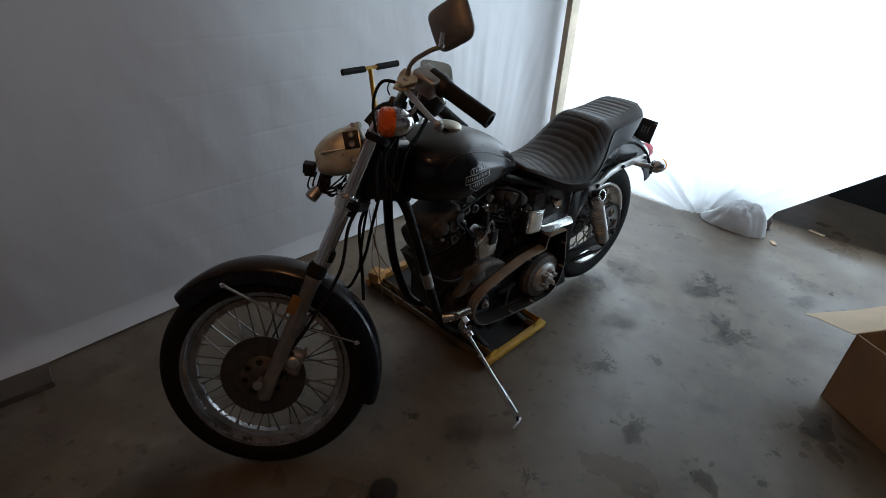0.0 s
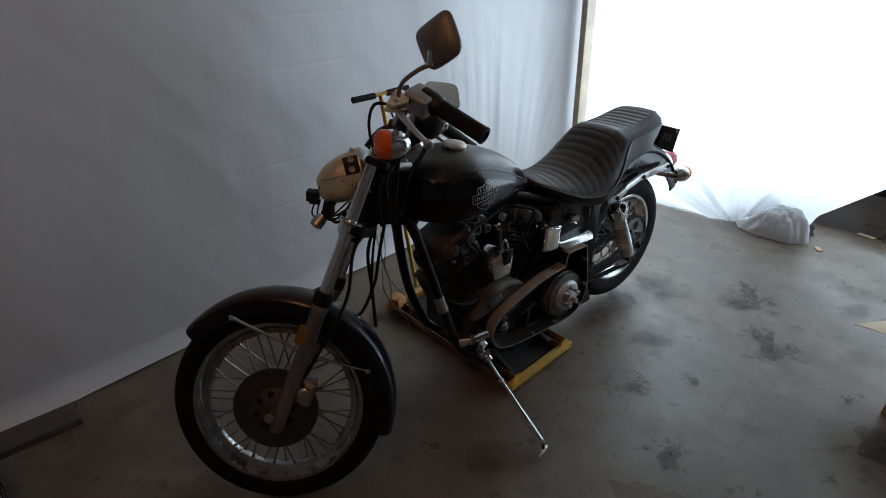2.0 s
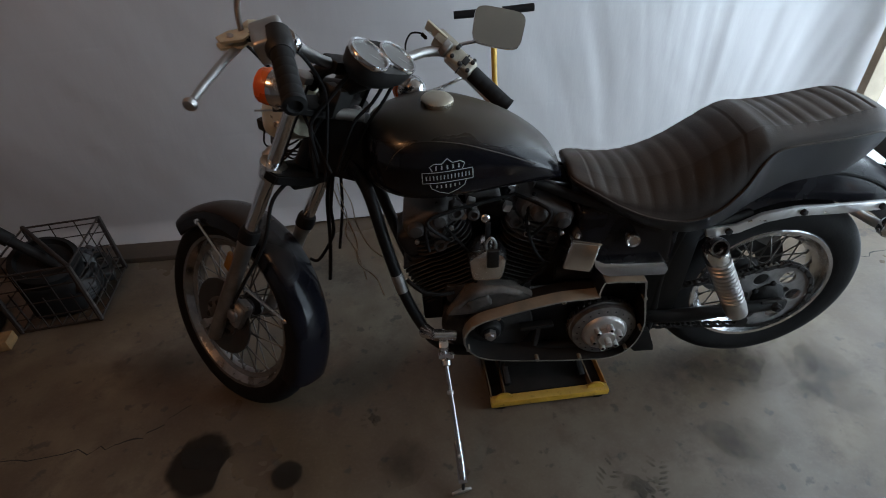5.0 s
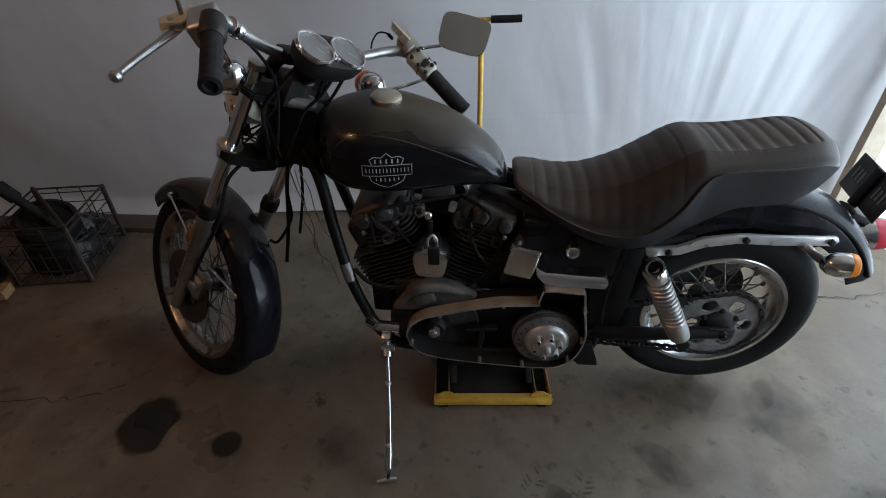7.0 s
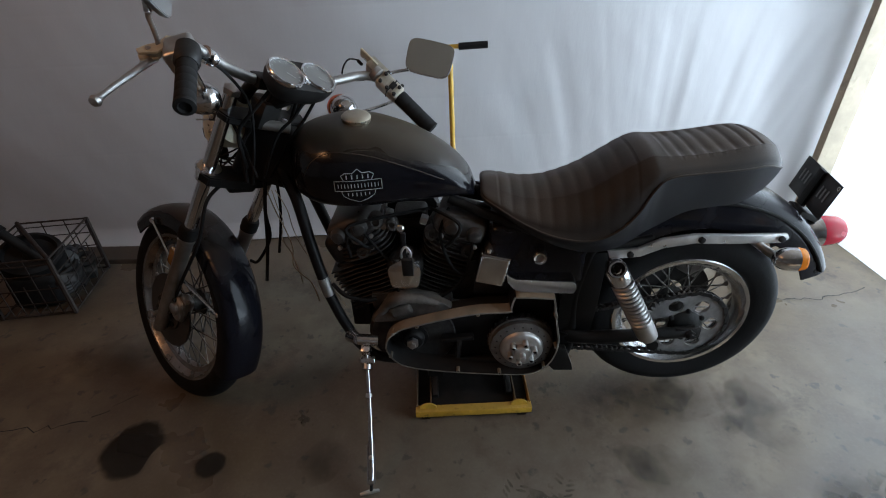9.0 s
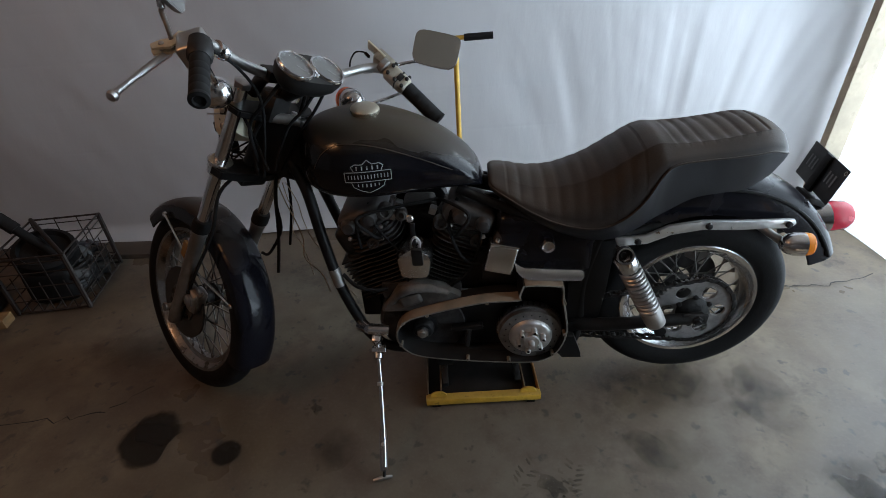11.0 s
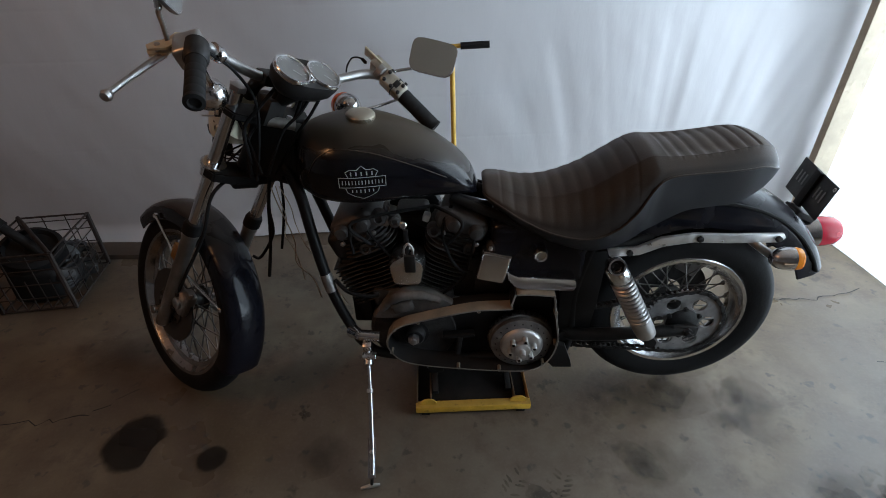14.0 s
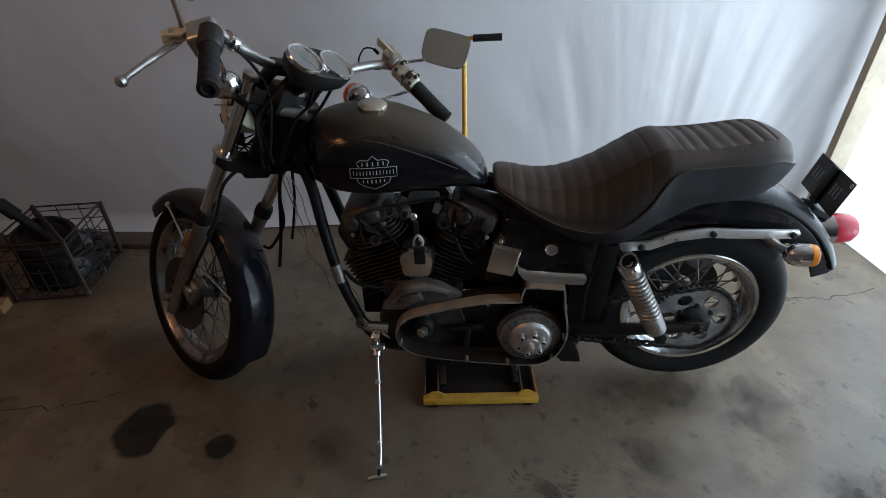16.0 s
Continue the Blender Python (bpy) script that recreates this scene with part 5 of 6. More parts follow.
part("foot_stem", tube([kb, (-0.281, -0.455, 0.016)], 0.005, 8), DARKSTEEL, ks)
part("stand_pivot", tube([(-0.335, -0.155, 0.33), (-0.272, -0.155, 0.325)], 0.017, 16), CHROME, ks, "chromed pivot barrel")
part("stand_yoke", block((0.028, 0.026, 0.05), pose(-0.309, -0.172, 0.298, 25, 0, 0), 0.006), CHROME, ks)
part("knuckle_bolt", lathe([(0.010, -0.022), (0.012, -0.02), (0.012, 0.02), (0.010, 0.022)], 6, toward((-0.305, -0.186, 0.272), (1, 0, 0))), CHROME, ks)
part("knuckle_cup", lathe([(0.012, 0), (0.016, 0.004), (0.016, 0.018), (0.012, 0.02)], 18, toward((-0.306, -0.196, 0.268), (0.02, -0.8, -0.6))), CHROME, ks)
part("frame_clamp", tube([(-0.362, -0.125, 0.318), (-0.335, -0.155, 0.33)], [0.022, 0.016], 12), CHROME, ks)

# ---- rear end ----
def drop(x):
    """How far the strut sags below a level line, by x."""
    return 0.013 + 0.009 * max(0.0, min(1.0, (x - 0.45) / 0.35))


for side in (-1, 1):
    y = side * 0.14
    bar_pts = [(0.375, 0.655), (0.455, 0.660), (0.512, 0.691), (0.60, 0.704), (0.70, 0.698), (0.85, 0.694), (0.858, 0.682), (0.845, 0.668), (0.70, 0.671), (0.603, 0.677), (0.522, 0.664), (0.463, 0.635), (0.385, 0.628)]
    bmr = extrude_xz(bar_pts, y - 0.006, y + 0.006, bevel=0.003)
    for v in bmr.verts:
        v.co.y -= side * max(0.0, v.co.x - 0.55) * 0.10
        v.co.z -= drop(v.co.x)
    sr = part("fender_strut", bmr, SATIN, bike, "chromed fender strut with black bolts")
    for x, z in ((0.435, 0.645), (0.615, 0.690), (0.835, 0.682)):
        part("strut_bolt", lathe([(0.009, 0), (0.009, 0.008), (0.005, 0.010)], 6, toward((x, y + side * 0.006 - side * max(0, x - 0.55) * 0.1, z - drop(x)), (0, side, 0))), DARKSTEEL, sr)
    # shock absorber
    a, b = Vector((0.389, side * 0.172, 0.612)), Vector((0.540, side * 0.170, 0.335))
    d = (b - a).normalized()
    T = toward(a, d)
    L = (b - a).length
    sh = part("shock_absorber", lathe([(0.018, 0.004), (0.027, 0.006), (0.031, 0.014), (0.0315, 0.055), (0.030, 0.058), (0.020, 0.06)], 28, T), CHROME, bike, "chromed rear shock absorber with exposed coil spring")
    part("top_eye", lathe([(0.017, -0.020), (0.0235, -0.018), (0.0245, 0.0), (0.0255, 0.014), (0.0235, 0.020), (0.0185, 0.020), (0.017, 0.012)], 28, toward(a + Vector((0, side * 0.016, 0.006)), (0, side, 0.35)), closed=True), CHROME, sh)
    part("top_bolt", lathe([(0.0175, -0.012), (0.0175, 0.004), (0.008, 0.005), (0.007, 0.010)], 12, toward(a + Vector((0, side * 0.012, 0.004)), (0, side, 0.35))), DARKSTEEL, sh)
    spring = [T @ Vector((0.0265 * math.cos(2 * math.pi * t * 11.5), 0.058 + (L - 0.145) * t, 0.0265 * math.sin(2 * math.pi * t * 11.5))) for t in (i / 220 for i in range(221))]
    part("coil_spring", tube(spring, 0.0052, 8), DULL, sh)
    part("damper_body", lathe([(0.012, 0.05), (0.012, L - 0.09), (0.019, L - 0.088), (0.0185, L - 0.02)], 18, T), DARKSTEEL, sh)
    part("lower_cover", lathe([(0.018, L - 0.092), (0.0295, L - 0.09), (0.0305, L - 0.06), (0.0285, L - 0.028), (0.024, L - 0.024)], 28, T), DULL, sh)
    part("lower_eye", lathe([(0.008, -0.016), (0.017, -0.015), (0.017, 0.015), (0.008, 0.016)], 18, toward(b, (0, side, 0))), DARKSTEEL, sh)
    # rear turn signal
    c = Vector((0.818, side * 0.193, 0.646))
    sg = part("turn_signal", lathe([(0.006, -0.038), (0.016, -0.034), (0.025, -0.022), (0.0305, -0.004), (0.0315, 0.016), (0.029, 0.018)], 28, toward(c, (1, side * 0.05, 0.0))), CHROME, bike, "chromed bullet turn signal with amber lens")
    part("lens", lathe([(0.029, 0.016), (0.030, 0.023), (0.028, 0.035), (0.019, 0.041), (0.003, 0.043)], 28, toward(c, (1, side * 0.05, 0.0))), AMBER, sg, "amber plastic lens")
    part("signal_stem", tube([c + Vector((-0.02, 0, 0)), Vector((0.788, side * 0.14, 0.640)), Vector((0.775, side * 0.10, 0.646))], [0.012, 0.011, 0.013], 12, 3), DULL, sg)

# sprocket with round lightening holes, and the chain
SC = REAR + Vector((0, -0.086, 0))
bm = bmesh.new()
teeth = 51
outer = []
for j in range(teeth * 4):
    a = 2 * math.pi * j / (teeth * 4)
    outer.append((0.1165 + (0.008 if j % 4 in (1, 2) else 0.0), a))
def web(bm, loop_out, y0, y1):
    ring_bridge(bm, [[SC + Vector((r * math.cos(a), y, r * math.sin(a))) for r, a in loop_out] for y in (y0, y1)], caps=False)
web(bm, outer, -0.0035, 0.0035)
N = teeth * 4
rin = [(0.106, a) for _, a in outer]
for y in (-0.0035, 0.0035):
    A_ = [bm.verts.new(SC + Vector((r * math.cos(a), y, r * math.sin(a)))) for r, a in outer]
    B_ = [bm.verts.new(SC + Vector((r * math.cos(a), y, r * math.sin(a)))) for r, a in rin]
    for j in range(N):
        bm.faces.new((A_[j], A_[(j + 1) % N], B_[(j + 1) % N], B_[j]))
spk = part("rear_sprocket", bm, SPROCKET, bike, "steel rear sprocket with round holes", sharp=30)
# the web between the holes
bm = bmesh.new()
HN, hr, hc_ = 6, 0.0235, 0.077
segs = 240
for y in (-0.003, 0.003):
    rr = [0.040 + 0.0662 * i / 18 for i in range(19)]
    vs = [[bm.verts.new(SC + Vector((r * math.cos(2 * math.pi * j / segs), y, r * math.sin(2 * math.pi * j / segs)))) for j in range(segs)] for r in rr]
    for i in range(18):
        for j in range(segs):
            r, a = (rr[i] + rr[i + 1]) / 2, 2 * math.pi * (j + 0.5) / segs
            ha = round(a / (2 * math.pi / HN)) * 2 * math.pi / HN
            dx, dz = r * math.cos(a) - hc_ * math.cos(ha), r * math.sin(a) - hc_ * math.sin(ha)
            if dx * dx + dz * dz > hr * hr:
                bm.faces.new((vs[i][j], vs[i][(j + 1) % segs], vs[i + 1][(j + 1) % segs], vs[i + 1][j]))
bmesh.ops.delete(bm, geom=[v for v in bm.verts if not v.link_faces], context="VERTS")
part("sprocket_web", bm, SPROCKET, spk)
for k_ in range(HN):
    a = 2 * math.pi * k_ / HN
    part("hole_edge", lathe([(hr - 0.001, -0.0036), (hr + 0.0025, -0.004), (hr + 0.0025, 0.004), (hr - 0.001, 0.0036)], 24, Matrix.Translation(SC + Vector((hc_ * math.cos(a), 0, hc_ * math.sin(a)))), closed=True), SPROCKET, spk)
    b = a + math.pi / HN
    part("sprocket_bolt", lathe([(0.008, 0), (0.008, 0.007), (0.004, 0.009)], 6, toward(SC + Vector((0.052 * math.cos(b), -0.003, 0.052 * math.sin(b))), (0, -1, 0))), DARKSTEEL, spk)
part("sprocket_hub", lathe([(0.045, 0.05), (0.050, -0.004), (0.042, -0.012), (0.022, -0.016), (0.012, -0.016)], 32, Matrix.Translation(SC)), IRON, spk)
FS = Vector((0.20, SC.y, 0.30))
path = []
R1, R2 = 0.1215, 0.053
for i in range(29):
    a = radians(-84 + 168 * i / 28)
    path.append(SC + Vector((R1 * math.cos(a), 0, R1 * math.sin(a))))
for i in range(13):
    a = radians(98 + 164 * i / 12)
    path.append(FS + Vector((R2 * math.cos(a), 0, R2 * math.sin(a))))
tot = []
for i in range(len(path)):
    p, q = path[i], path[(i + 1) % len(path)]
    tot.append((p, q, (q - p).length))
length = sum(t[2] for t in tot)
links = int(length / 0.01588)
bm = bmesh.new()
pos, seg = 0.0, 0
for k_ in range(links):
    want = length * k_ / links
    while pos + tot[seg][2] < want and seg < len(tot) - 1:
        pos += tot[seg][2]
        seg += 1
    p, q, ln = tot[seg]
    c = p.lerp(q, (want - pos) / max(ln, 1e-6))
    d = (q - p).normalized()
    M = Matrix.Translation(c) @ Matrix(((d.x, 0, -d.z, 0), (0, 1, 0, 0), (d.z, 0, d.x, 0), (0, 0, 0, 1)))
    w = 0.009 if k_ % 2 else 0.0065
    for sy in (-1, 1):
        block((0.0185, 0.0022, 0.013), M @ Matrix.Translation((0, sy * w, 0)), 0.002, 1, bm)
    lathe([(0.0045, -w - 0.003), (0.0045, w + 0.003)], 6, M @ Matrix.Translation((0.008, 0, 0)), bm=bm)
part("drive_chain", bm, IRON, rw, "rusty dark drive chain")
# right-hand disc
bm = lathe([(0.05, 0.07), (0.132, 0.07), (0.132, 0.076), (0.05, 0.076)], 48, Matrix.Translation(REAR), closed=True)
part("rear_brake_disc", bm, CASE, rw)
part("rear_caliper", block((0.08, 0.05, 0.06), pose(0.72, 0.085, 0.44, 0, 30, 0), 0.012), CASTING, bike)

# number plate, strap and tail lamp
pl = Matrix.Translation((0.976, 0.034, 0.738)) @ Matrix.Rotation(radians(-9), 4, "Z") @ Matrix.Rotation(radians(14), 4, "Y")
np_ = part("number_plate", block((0.002, 0.216, 0.104), pl, 0.0009, 1), PLASTIC, bike, "black embossed number plate, strapped to a bracket")
for yy, hh in ((-0.074, 0.034), (-0.056, 0.030), (-0.040, 0.034), (0.044, 0.034), (0.062, 0.034), (0.080, 0.034)):
    part("embossed_bar", block((0.001, 0.008, hh), pl @ pose(-0.0022, yy, 0.004), 0.0006, 1), PLATEBAR, np_)
part("plate_strap", block((0.012, 0.034, 0.112), pl @ pose(-0.003, 0.0, -0.004), 0.003), RUBBER, np_)
part("plate_hole_rim", lathe([(0.004, -0.002), (0.006, -0.002), (0.006, 0.002), (0.004, 0.002)], 14, pl @ toward((0, -0.098, 0.041), (1, 0, 0)), closed=True), WHITEP, np_)
part("plate_bracket", block((0.06, 0.07, 0.02), pose(0.955, 0.01, 0.672, 0, 20, 0), 0.006), PLASTIC, np_)
tl = part("tail_lamp", lathe([(0.03, -0.045), (0.042, -0.04), (0.046, -0.012), (0.0465, -0.002), (0.043, 0.0)], 32, toward((1.008, -0.004, 0.614), (1, 0, 0.1))), CHROME, bike, "chrome-rimmed tail lamp with red lens")
part("lens", lathe([(0.0435, -0.002), (0.044, 0.02), (0.041, 0.048), (0.032, 0.062), (0.005, 0.068)], 32, toward((1.008, -0.004, 0.614), (1, 0, 0.1))), RED, tl, "red plastic tail lens")

# fuel cap, tank emblem, pinstripe
CAP = Vector((-0.286, -0.022, 0.967))
part("fuel_cap", lathe([(0.030, -0.008), (0.036, 0.0), (0.0385, 0.004), (0.0385, 0.012), (0.034, 0.017), (0.02, 0.020), (0.003, 0.021)], 36, toward(CAP, (0.08, -0.10, 1))), DUSTYCAP, bike, "dusty chrome fuel cap")


def on_tank(x, z, lift):
    """The tank's left skin at x, z, lifted off by a little."""
    lo, hi = 0.0, 1.6
    for _ in range(30):
        m_ = (lo + hi) / 2
        if tank_point(x, m_).z > z:
            lo = m_
        else:
            hi = m_
    p = tank_point(x, lo)
    e = 0.004
    tx = tank_point(x + e, lo) - tank_point(x - e, lo)
    ta = tank_point(x, lo + 0.02) - tank_point(x, lo - 0.02)
    nn = tx.cross(ta).normalized()
    if nn.y > 0:
        nn = -nn
    return p + nn * lift


def decal(pts, w, name, closed=True):
    """A flat line of width w on the tank."""
    bm = bmesh.new()
    P = [Vector((x, 0, z)) for x, z in pts]
    k = len(P)
    fine = []
    for i in range(k if closed else k - 1):
        a, b = P[i], P[(i + 1) % k]
        nseg = max(1, int((b - a).length / 0.006))
        fine += [a.lerp(b, s / nseg) for s in range(nseg)]
    if not closed:
        fine.append(P[-1])
    k = len(fine)
    rows = []
    for i, p in enumerate(fine):
        a = fine[(i - 1) % k] if closed or i else p
        b = fine[(i + 1) % k] if closed or i < k - 1 else p
        d = (b - a).normalized()
        nr = Vector((-d.z, 0, d.x)) * w / 2
        rows.append([bm.verts.new(on_tank((p + s * nr).x, (p + s * nr).z, 0.0012)) for s in (-1, 1)])
    for i in range(k if closed else k - 1):
        a, b = rows[i], rows[(i + 1) % k]
        bm.faces.new((a[0], a[1], b[1], b[0]))
    return part(name, bm, EMBLEM, emblem)


EMBLEM = mat("silver_emblem", (0.36, 0.36, 0.36), 0.45, 0.3, var=0.15, scale=60)
EX, EZ = -0.272, 0.848
bar_out = [(-0.058, 0.012), (0.058, 0.012), (0.058, -0.014), (-0.058, -0.014)]
shield_top = [(-0.034, 0.014), (-0.040, 0.026), (-0.030, 0.032), (-0.012, 0.031), (0, 0.041), (0.012, 0.031), (0.030, 0.032), (0.040, 0.026), (0.034, 0.014)]
shield_low = [(-0.042, -0.016), (-0.038, -0.028), (-0.022, -0.038), (0, -0.047), (0.022, -0.038), (0.038, -0.028), (0.042, -0.016)]
emblem = tank
for pts, w, c in ((bar_out, 0.0021, True), (shield_top, 0.0021, False), (shield_low, 0.0021, False)):
    decal([(EX + x, EZ + z) for x, z in pts], w, "emblem_line", c)
# plain upright and lying bars in place of its lettering
for i in range(13):
    x = -0.049 + 0.0082 * i
    decal([(EX + x, EZ - 0.0065), (EX + x, EZ + 0.0045)], 0.0026, "emblem_bar", False)
for i in range(5):
    decal([(EX - 0.026 + 0.013 * i, EZ + 0.017), (EX - 0.026 + 0.013 * i, EZ + 0.027)], 0.0035, "emblem_bar", False)
for i in range(6):
    decal([(EX - 0.026 + 0.0104 * i, EZ - 0.030 + 0.001 * abs(i - 2.5)), (EX - 0.026 + 0.0104 * i, EZ - 0.020)], 0.003, "emblem_bar", False)

STRIPE = mat("faded_pinstripe", (0.032, 0.021, 0.014), 0.4, var=0.2)
EMBLEM, keep = STRIPE, EMBLEM
decal([tuple((p.x, p.z)) for p in smooth_path([(-0.412, 0, 0.862), (-0.382, 0, 0.905), (-0.33, 0, 0.926), (-0.245, 0, 0.915), (-0.14, 0, 0.874), (-0.06, 0, 0.832)], 5)], 0.0022, "pinstripe", False)
EMBLEM = keep

# loose wiring hanging beside the down tube
lw = bike
for i, pts in enumerate((
    [(-0.57, 0.0, 0.80), (-0.60, 0.02, 0.70), (-0.612, 0.0, 0.58), (-0.63, -0.03, 0.46)],
    [(-0.56, -0.03, 0.80), (-0.585, -0.02, 0.70), (-0.60, 0.0, 0.60), (-0.655, 0.0, 0.515), (-0.685, 0.01, 0.51)],
    [(-0.55, 0.03, 0.80), (-0.57, 0.05, 0.66), (-0.60, 0.04, 0.52)])):
    part("black_cable", tube(pts, 0.0055 - 0.0006 * i, 8, 7), RUBBER, lw)
random.seed(5)
for i, (x, low, drift) in enumerate(((-0.575, 0.36, 0.08), (-0.56, 0.42, 0.02), (-0.55, 0.30, 0.14))):
    pts = [(x, 0.0, 0.76)]
    for k in range(1, 7):
        pts.append((x + drift * (k / 6) ** 1.5 + random.uniform(-0.014, 0.014), 0.015 * i + random.uniform(-0.01, 0.01), 0.76 + (low - 0.76) * k / 6))
    part("tan_wire", tube(pts, 0.0019 if i == 0 else 0.0014, 6, 6), WIRE, lw, "loose tan wire")
part("pushrod_hose", tube([(-0.40, -0.10, 0.50), (-0.36, -0.12, 0.47), (-0.31, -0.12, 0.455), (-0.27, -0.11, 0.45)], 0.006, 8, 6), RUBBER, en)

# ==== lift under the motorcycle ====
lift = thing("motorcycle_lift", "low yellow steel motorcycle lift with black-gripped T handle", "lift")
LM = pose(0.008, 0.0, 0.0, 0, 0, 4.0)
BROWN = mat("worn_brown_rail", (0.13, 0.075, 0.035), 0.6, var=0.4, scale=25, dust=0.3, spots=0.4)
def lpart(name, bm, material, label=""):
    bm.transform(LM)
    return part(name, bm, material, lift, label)
lpart("front_bar", block((0.385, 0.03, 0.026), pose(0, -0.168, 0.029), 0.004), YELLOW, "scuffed yellow steel bar")
lpart("rear_bar", block((0.39, 0.035, 0.034), pose(-0.01, 0.60, 0.024), 0.004), ORANGE, "worn orange-yellow steel bar")
for sx in (-1, 1):
    rail = lpart("side_rail", block((0.042, 0.745, 0.008), pose(sx * 0.166, 0.2155, 0.014), 0.002), DARKSTEEL)
    for x, m in ((0.188, ORANGE if sx > 0 else BROWN), (0.142, BROWN)):
        bm = block((0.005, 0.75, 0.034), pose(sx * x, 0.2155, 0.030), 0.0015)
        bm.transform(LM)
        part("rail_flange", bm, m, rail)
    pts = [(sx * 0.15 + 0.028 * math.cos(a), 0.044 + 0.024 * math.sin(a)) for a in (math.pi * j / 12 for j in range(13))]
    lpart("axle_ear", extrude_xz(pts, -0.172, -0.166), YELLOW)
    lpart("scissor_arm", block((0.02, 0.34, 0.026), pose(sx * 0.125, 0.05, 0.085, 18, 0, 0), 0.003), DARKSTEEL)
    lpart("caster", lathe([(0.008, -0.014), (0.02, -0.013), (0.022, 0), (0.02, 0.013), (0.008, 0.014)], 20, pose(sx * 0.15, 0.625, 0.022)), DARKSTEEL)
    lpart("saddle_pad", block((0.05, 0.30, 0.03), pose(sx * 0.12, 0.02, 0.163), 0.006), RUBBER)
    lpart("saddle_post", block((0.03, 0.05, 0.10), pose(sx * 0.12, 0.10, 0.10), 0.004), DARKSTEEL)
lpart("foot", block((0.03, 0.02, 0.018), pose(-0.16, -0.168, 0.009), 0.003), DARKSTEEL)
lpart("foot", block((0.03, 0.02, 0.018), pose(0.16, -0.168, 0.009), 0.003), DARKSTEEL)
# dark sheet in place of the shadow between the rails
lpart("shadow_pan", block((0.278, 0.70, 0.006), pose(0, 0.2155, 0.016), 0.001), DARKSTEEL, "dark sheet that paints the shadow between the rails")
lpart("deck", block((0.30, 0.30, 0.022), pose(0, 0.06, 0.136), 0.004), DARKSTEEL)
lpart("hydraulic_jack", tube([(0, 0.15, 0.05), (0, 0.45, 0.06)], 0.03, 18), DARKSTEEL)
lpart("orange_knuckle", block((0.07, 0.06, 0.06), pose(-0.165, 0.575, 0.06, 0, 0, 20), 0.012), ORANGE)
part("handle_pole", tube([(-0.045, 0.62, 0.05), (-0.062, 0.765, 0.985)], 0.0105, 14), YELLOW, lift, "yellow handle pole")
part("handle_crossbar", tube([(-0.20, 0.766, 0.983), (0.082, 0.763, 0.994)], 0.0085, 12), YELLOW, lift)
for a, b in (((-0.202, 0.766, 0.983), (-0.092, 0.765, 0.986)), ((-0.028, 0.764, 0.989), (0.084, 0.763, 0.994))):
    part("rubber_grip", tube([a, b], 0.0135, 14), RUBBER, lift, "black rubber grip")

# ==== things round the wall ====
def rod(a, b, r=0.003):
    return tube([a, b], r, 6)

CRATEBAR = mat("scuffed_grey_bar", (0.06, 0.05, 0.045), 0.6, 0.3, var=0.3, scale=40)


def wire_crate():
    cr = thing("wire_crate", "rusty wire crate full of greasy black parts", "crate", (-1.996, 0.303, 0))
    cr.rotation_euler = (0, 0, radians(10))
    W, D, Hh = 0.295, 0.346, 0.285
    def post(x, y):
        part("corner_band", block((0.016, 0.016, Hh), pose(x, y, Hh / 2 + 0.004), 0.003), RUST, cr)
    for x in (0, W):
        for y in (0, D):
            post(x, y)
    for z in (0.01, 0.07, 0.14, 0.21, 0.26, Hh):
        th = 0.0045 if z in (0.01, Hh) else 0.0026
        for a, b in (((0, 0), (W, 0)), ((W, 0), (W, D)), ((W, D), (0, D)), ((0, D), (0, 0))):
            part("wire", rod((a[0], a[1], z), (b[0], b[1], z), th), RUST, cr)
    for i in range(1, 6):
        for a, b in (((W * i / 6, 0), 0), ((W * i / 6, D), 0), ((0, D * i / 6), 0), ((W, D * i / 6), 0)):
            part("wire", rod((a[0], a[1], 0.01), (a[0], a[1], 0.16 if i % 2 else Hh), 0.0024), RUST, cr)
        part("wire", rod((W * i / 6, 0, 0.01), (W * i / 6, D, 0.01), 0.0026), RUST, cr)
    part("diagonal_bar", tube([(W, 0, Hh), (0.0, D, Hh + 0.004)], 0.009, 10), RUST, cr)
    part("corner_bar", tube([(W, 0, 0.01), (W, 0, Hh)], 0.009, 10), CRATEBAR, cr, "scuffed grey corner bar")
    return cr

wire_crate()
CM = pose(-1.996, 0.303, 0, 0, 0, 10)
def loose(name, bm, material, label, category, m=None):
    ob = new(name, finish(name, bm, material))
    if m is not None:
        ob.matrix_basis = m
    return tagged(ob, label, category)

loose("brake_drum", lathe([(0.02, -0.04), (0.11, -0.04), (0.12, -0.03), (0.12, 0.03), (0.10, 0.04), (0.09, 0.02), (0.03, 0.015), (0.02, 0.03)], 32, toward((0.13, 0.15, 0.215), (0.3, -0.3, 1))), RUBBER, "greasy black brake drum lying in the wire crate", "machine part", CM)
loose("chain_coil", tube([(0.2 + 0.06 * math.cos(a * 0.7), 0.17 + 0.1 * math.sin(a * 0.7), 0.03 + 0.002 * a + 0.006 * math.sin(5 * a)) for a in range(60)], 0.011, 8), DARKSTEEL, "dark greasy chain coiled in the wire crate", "chain", CM)
loose("gear_wheel", lathe([(0.015, -0.012), (0.05, -0.012), (0.055, 0.0), (0.05, 0.012), (0.015, 0.012)], 24, toward((0.22, 0.2, 0.15), (0.7, -0.4, 0.4)), closed=True), IRON, "small dull gear wheel resting in the wire crate", "machine part", CM)
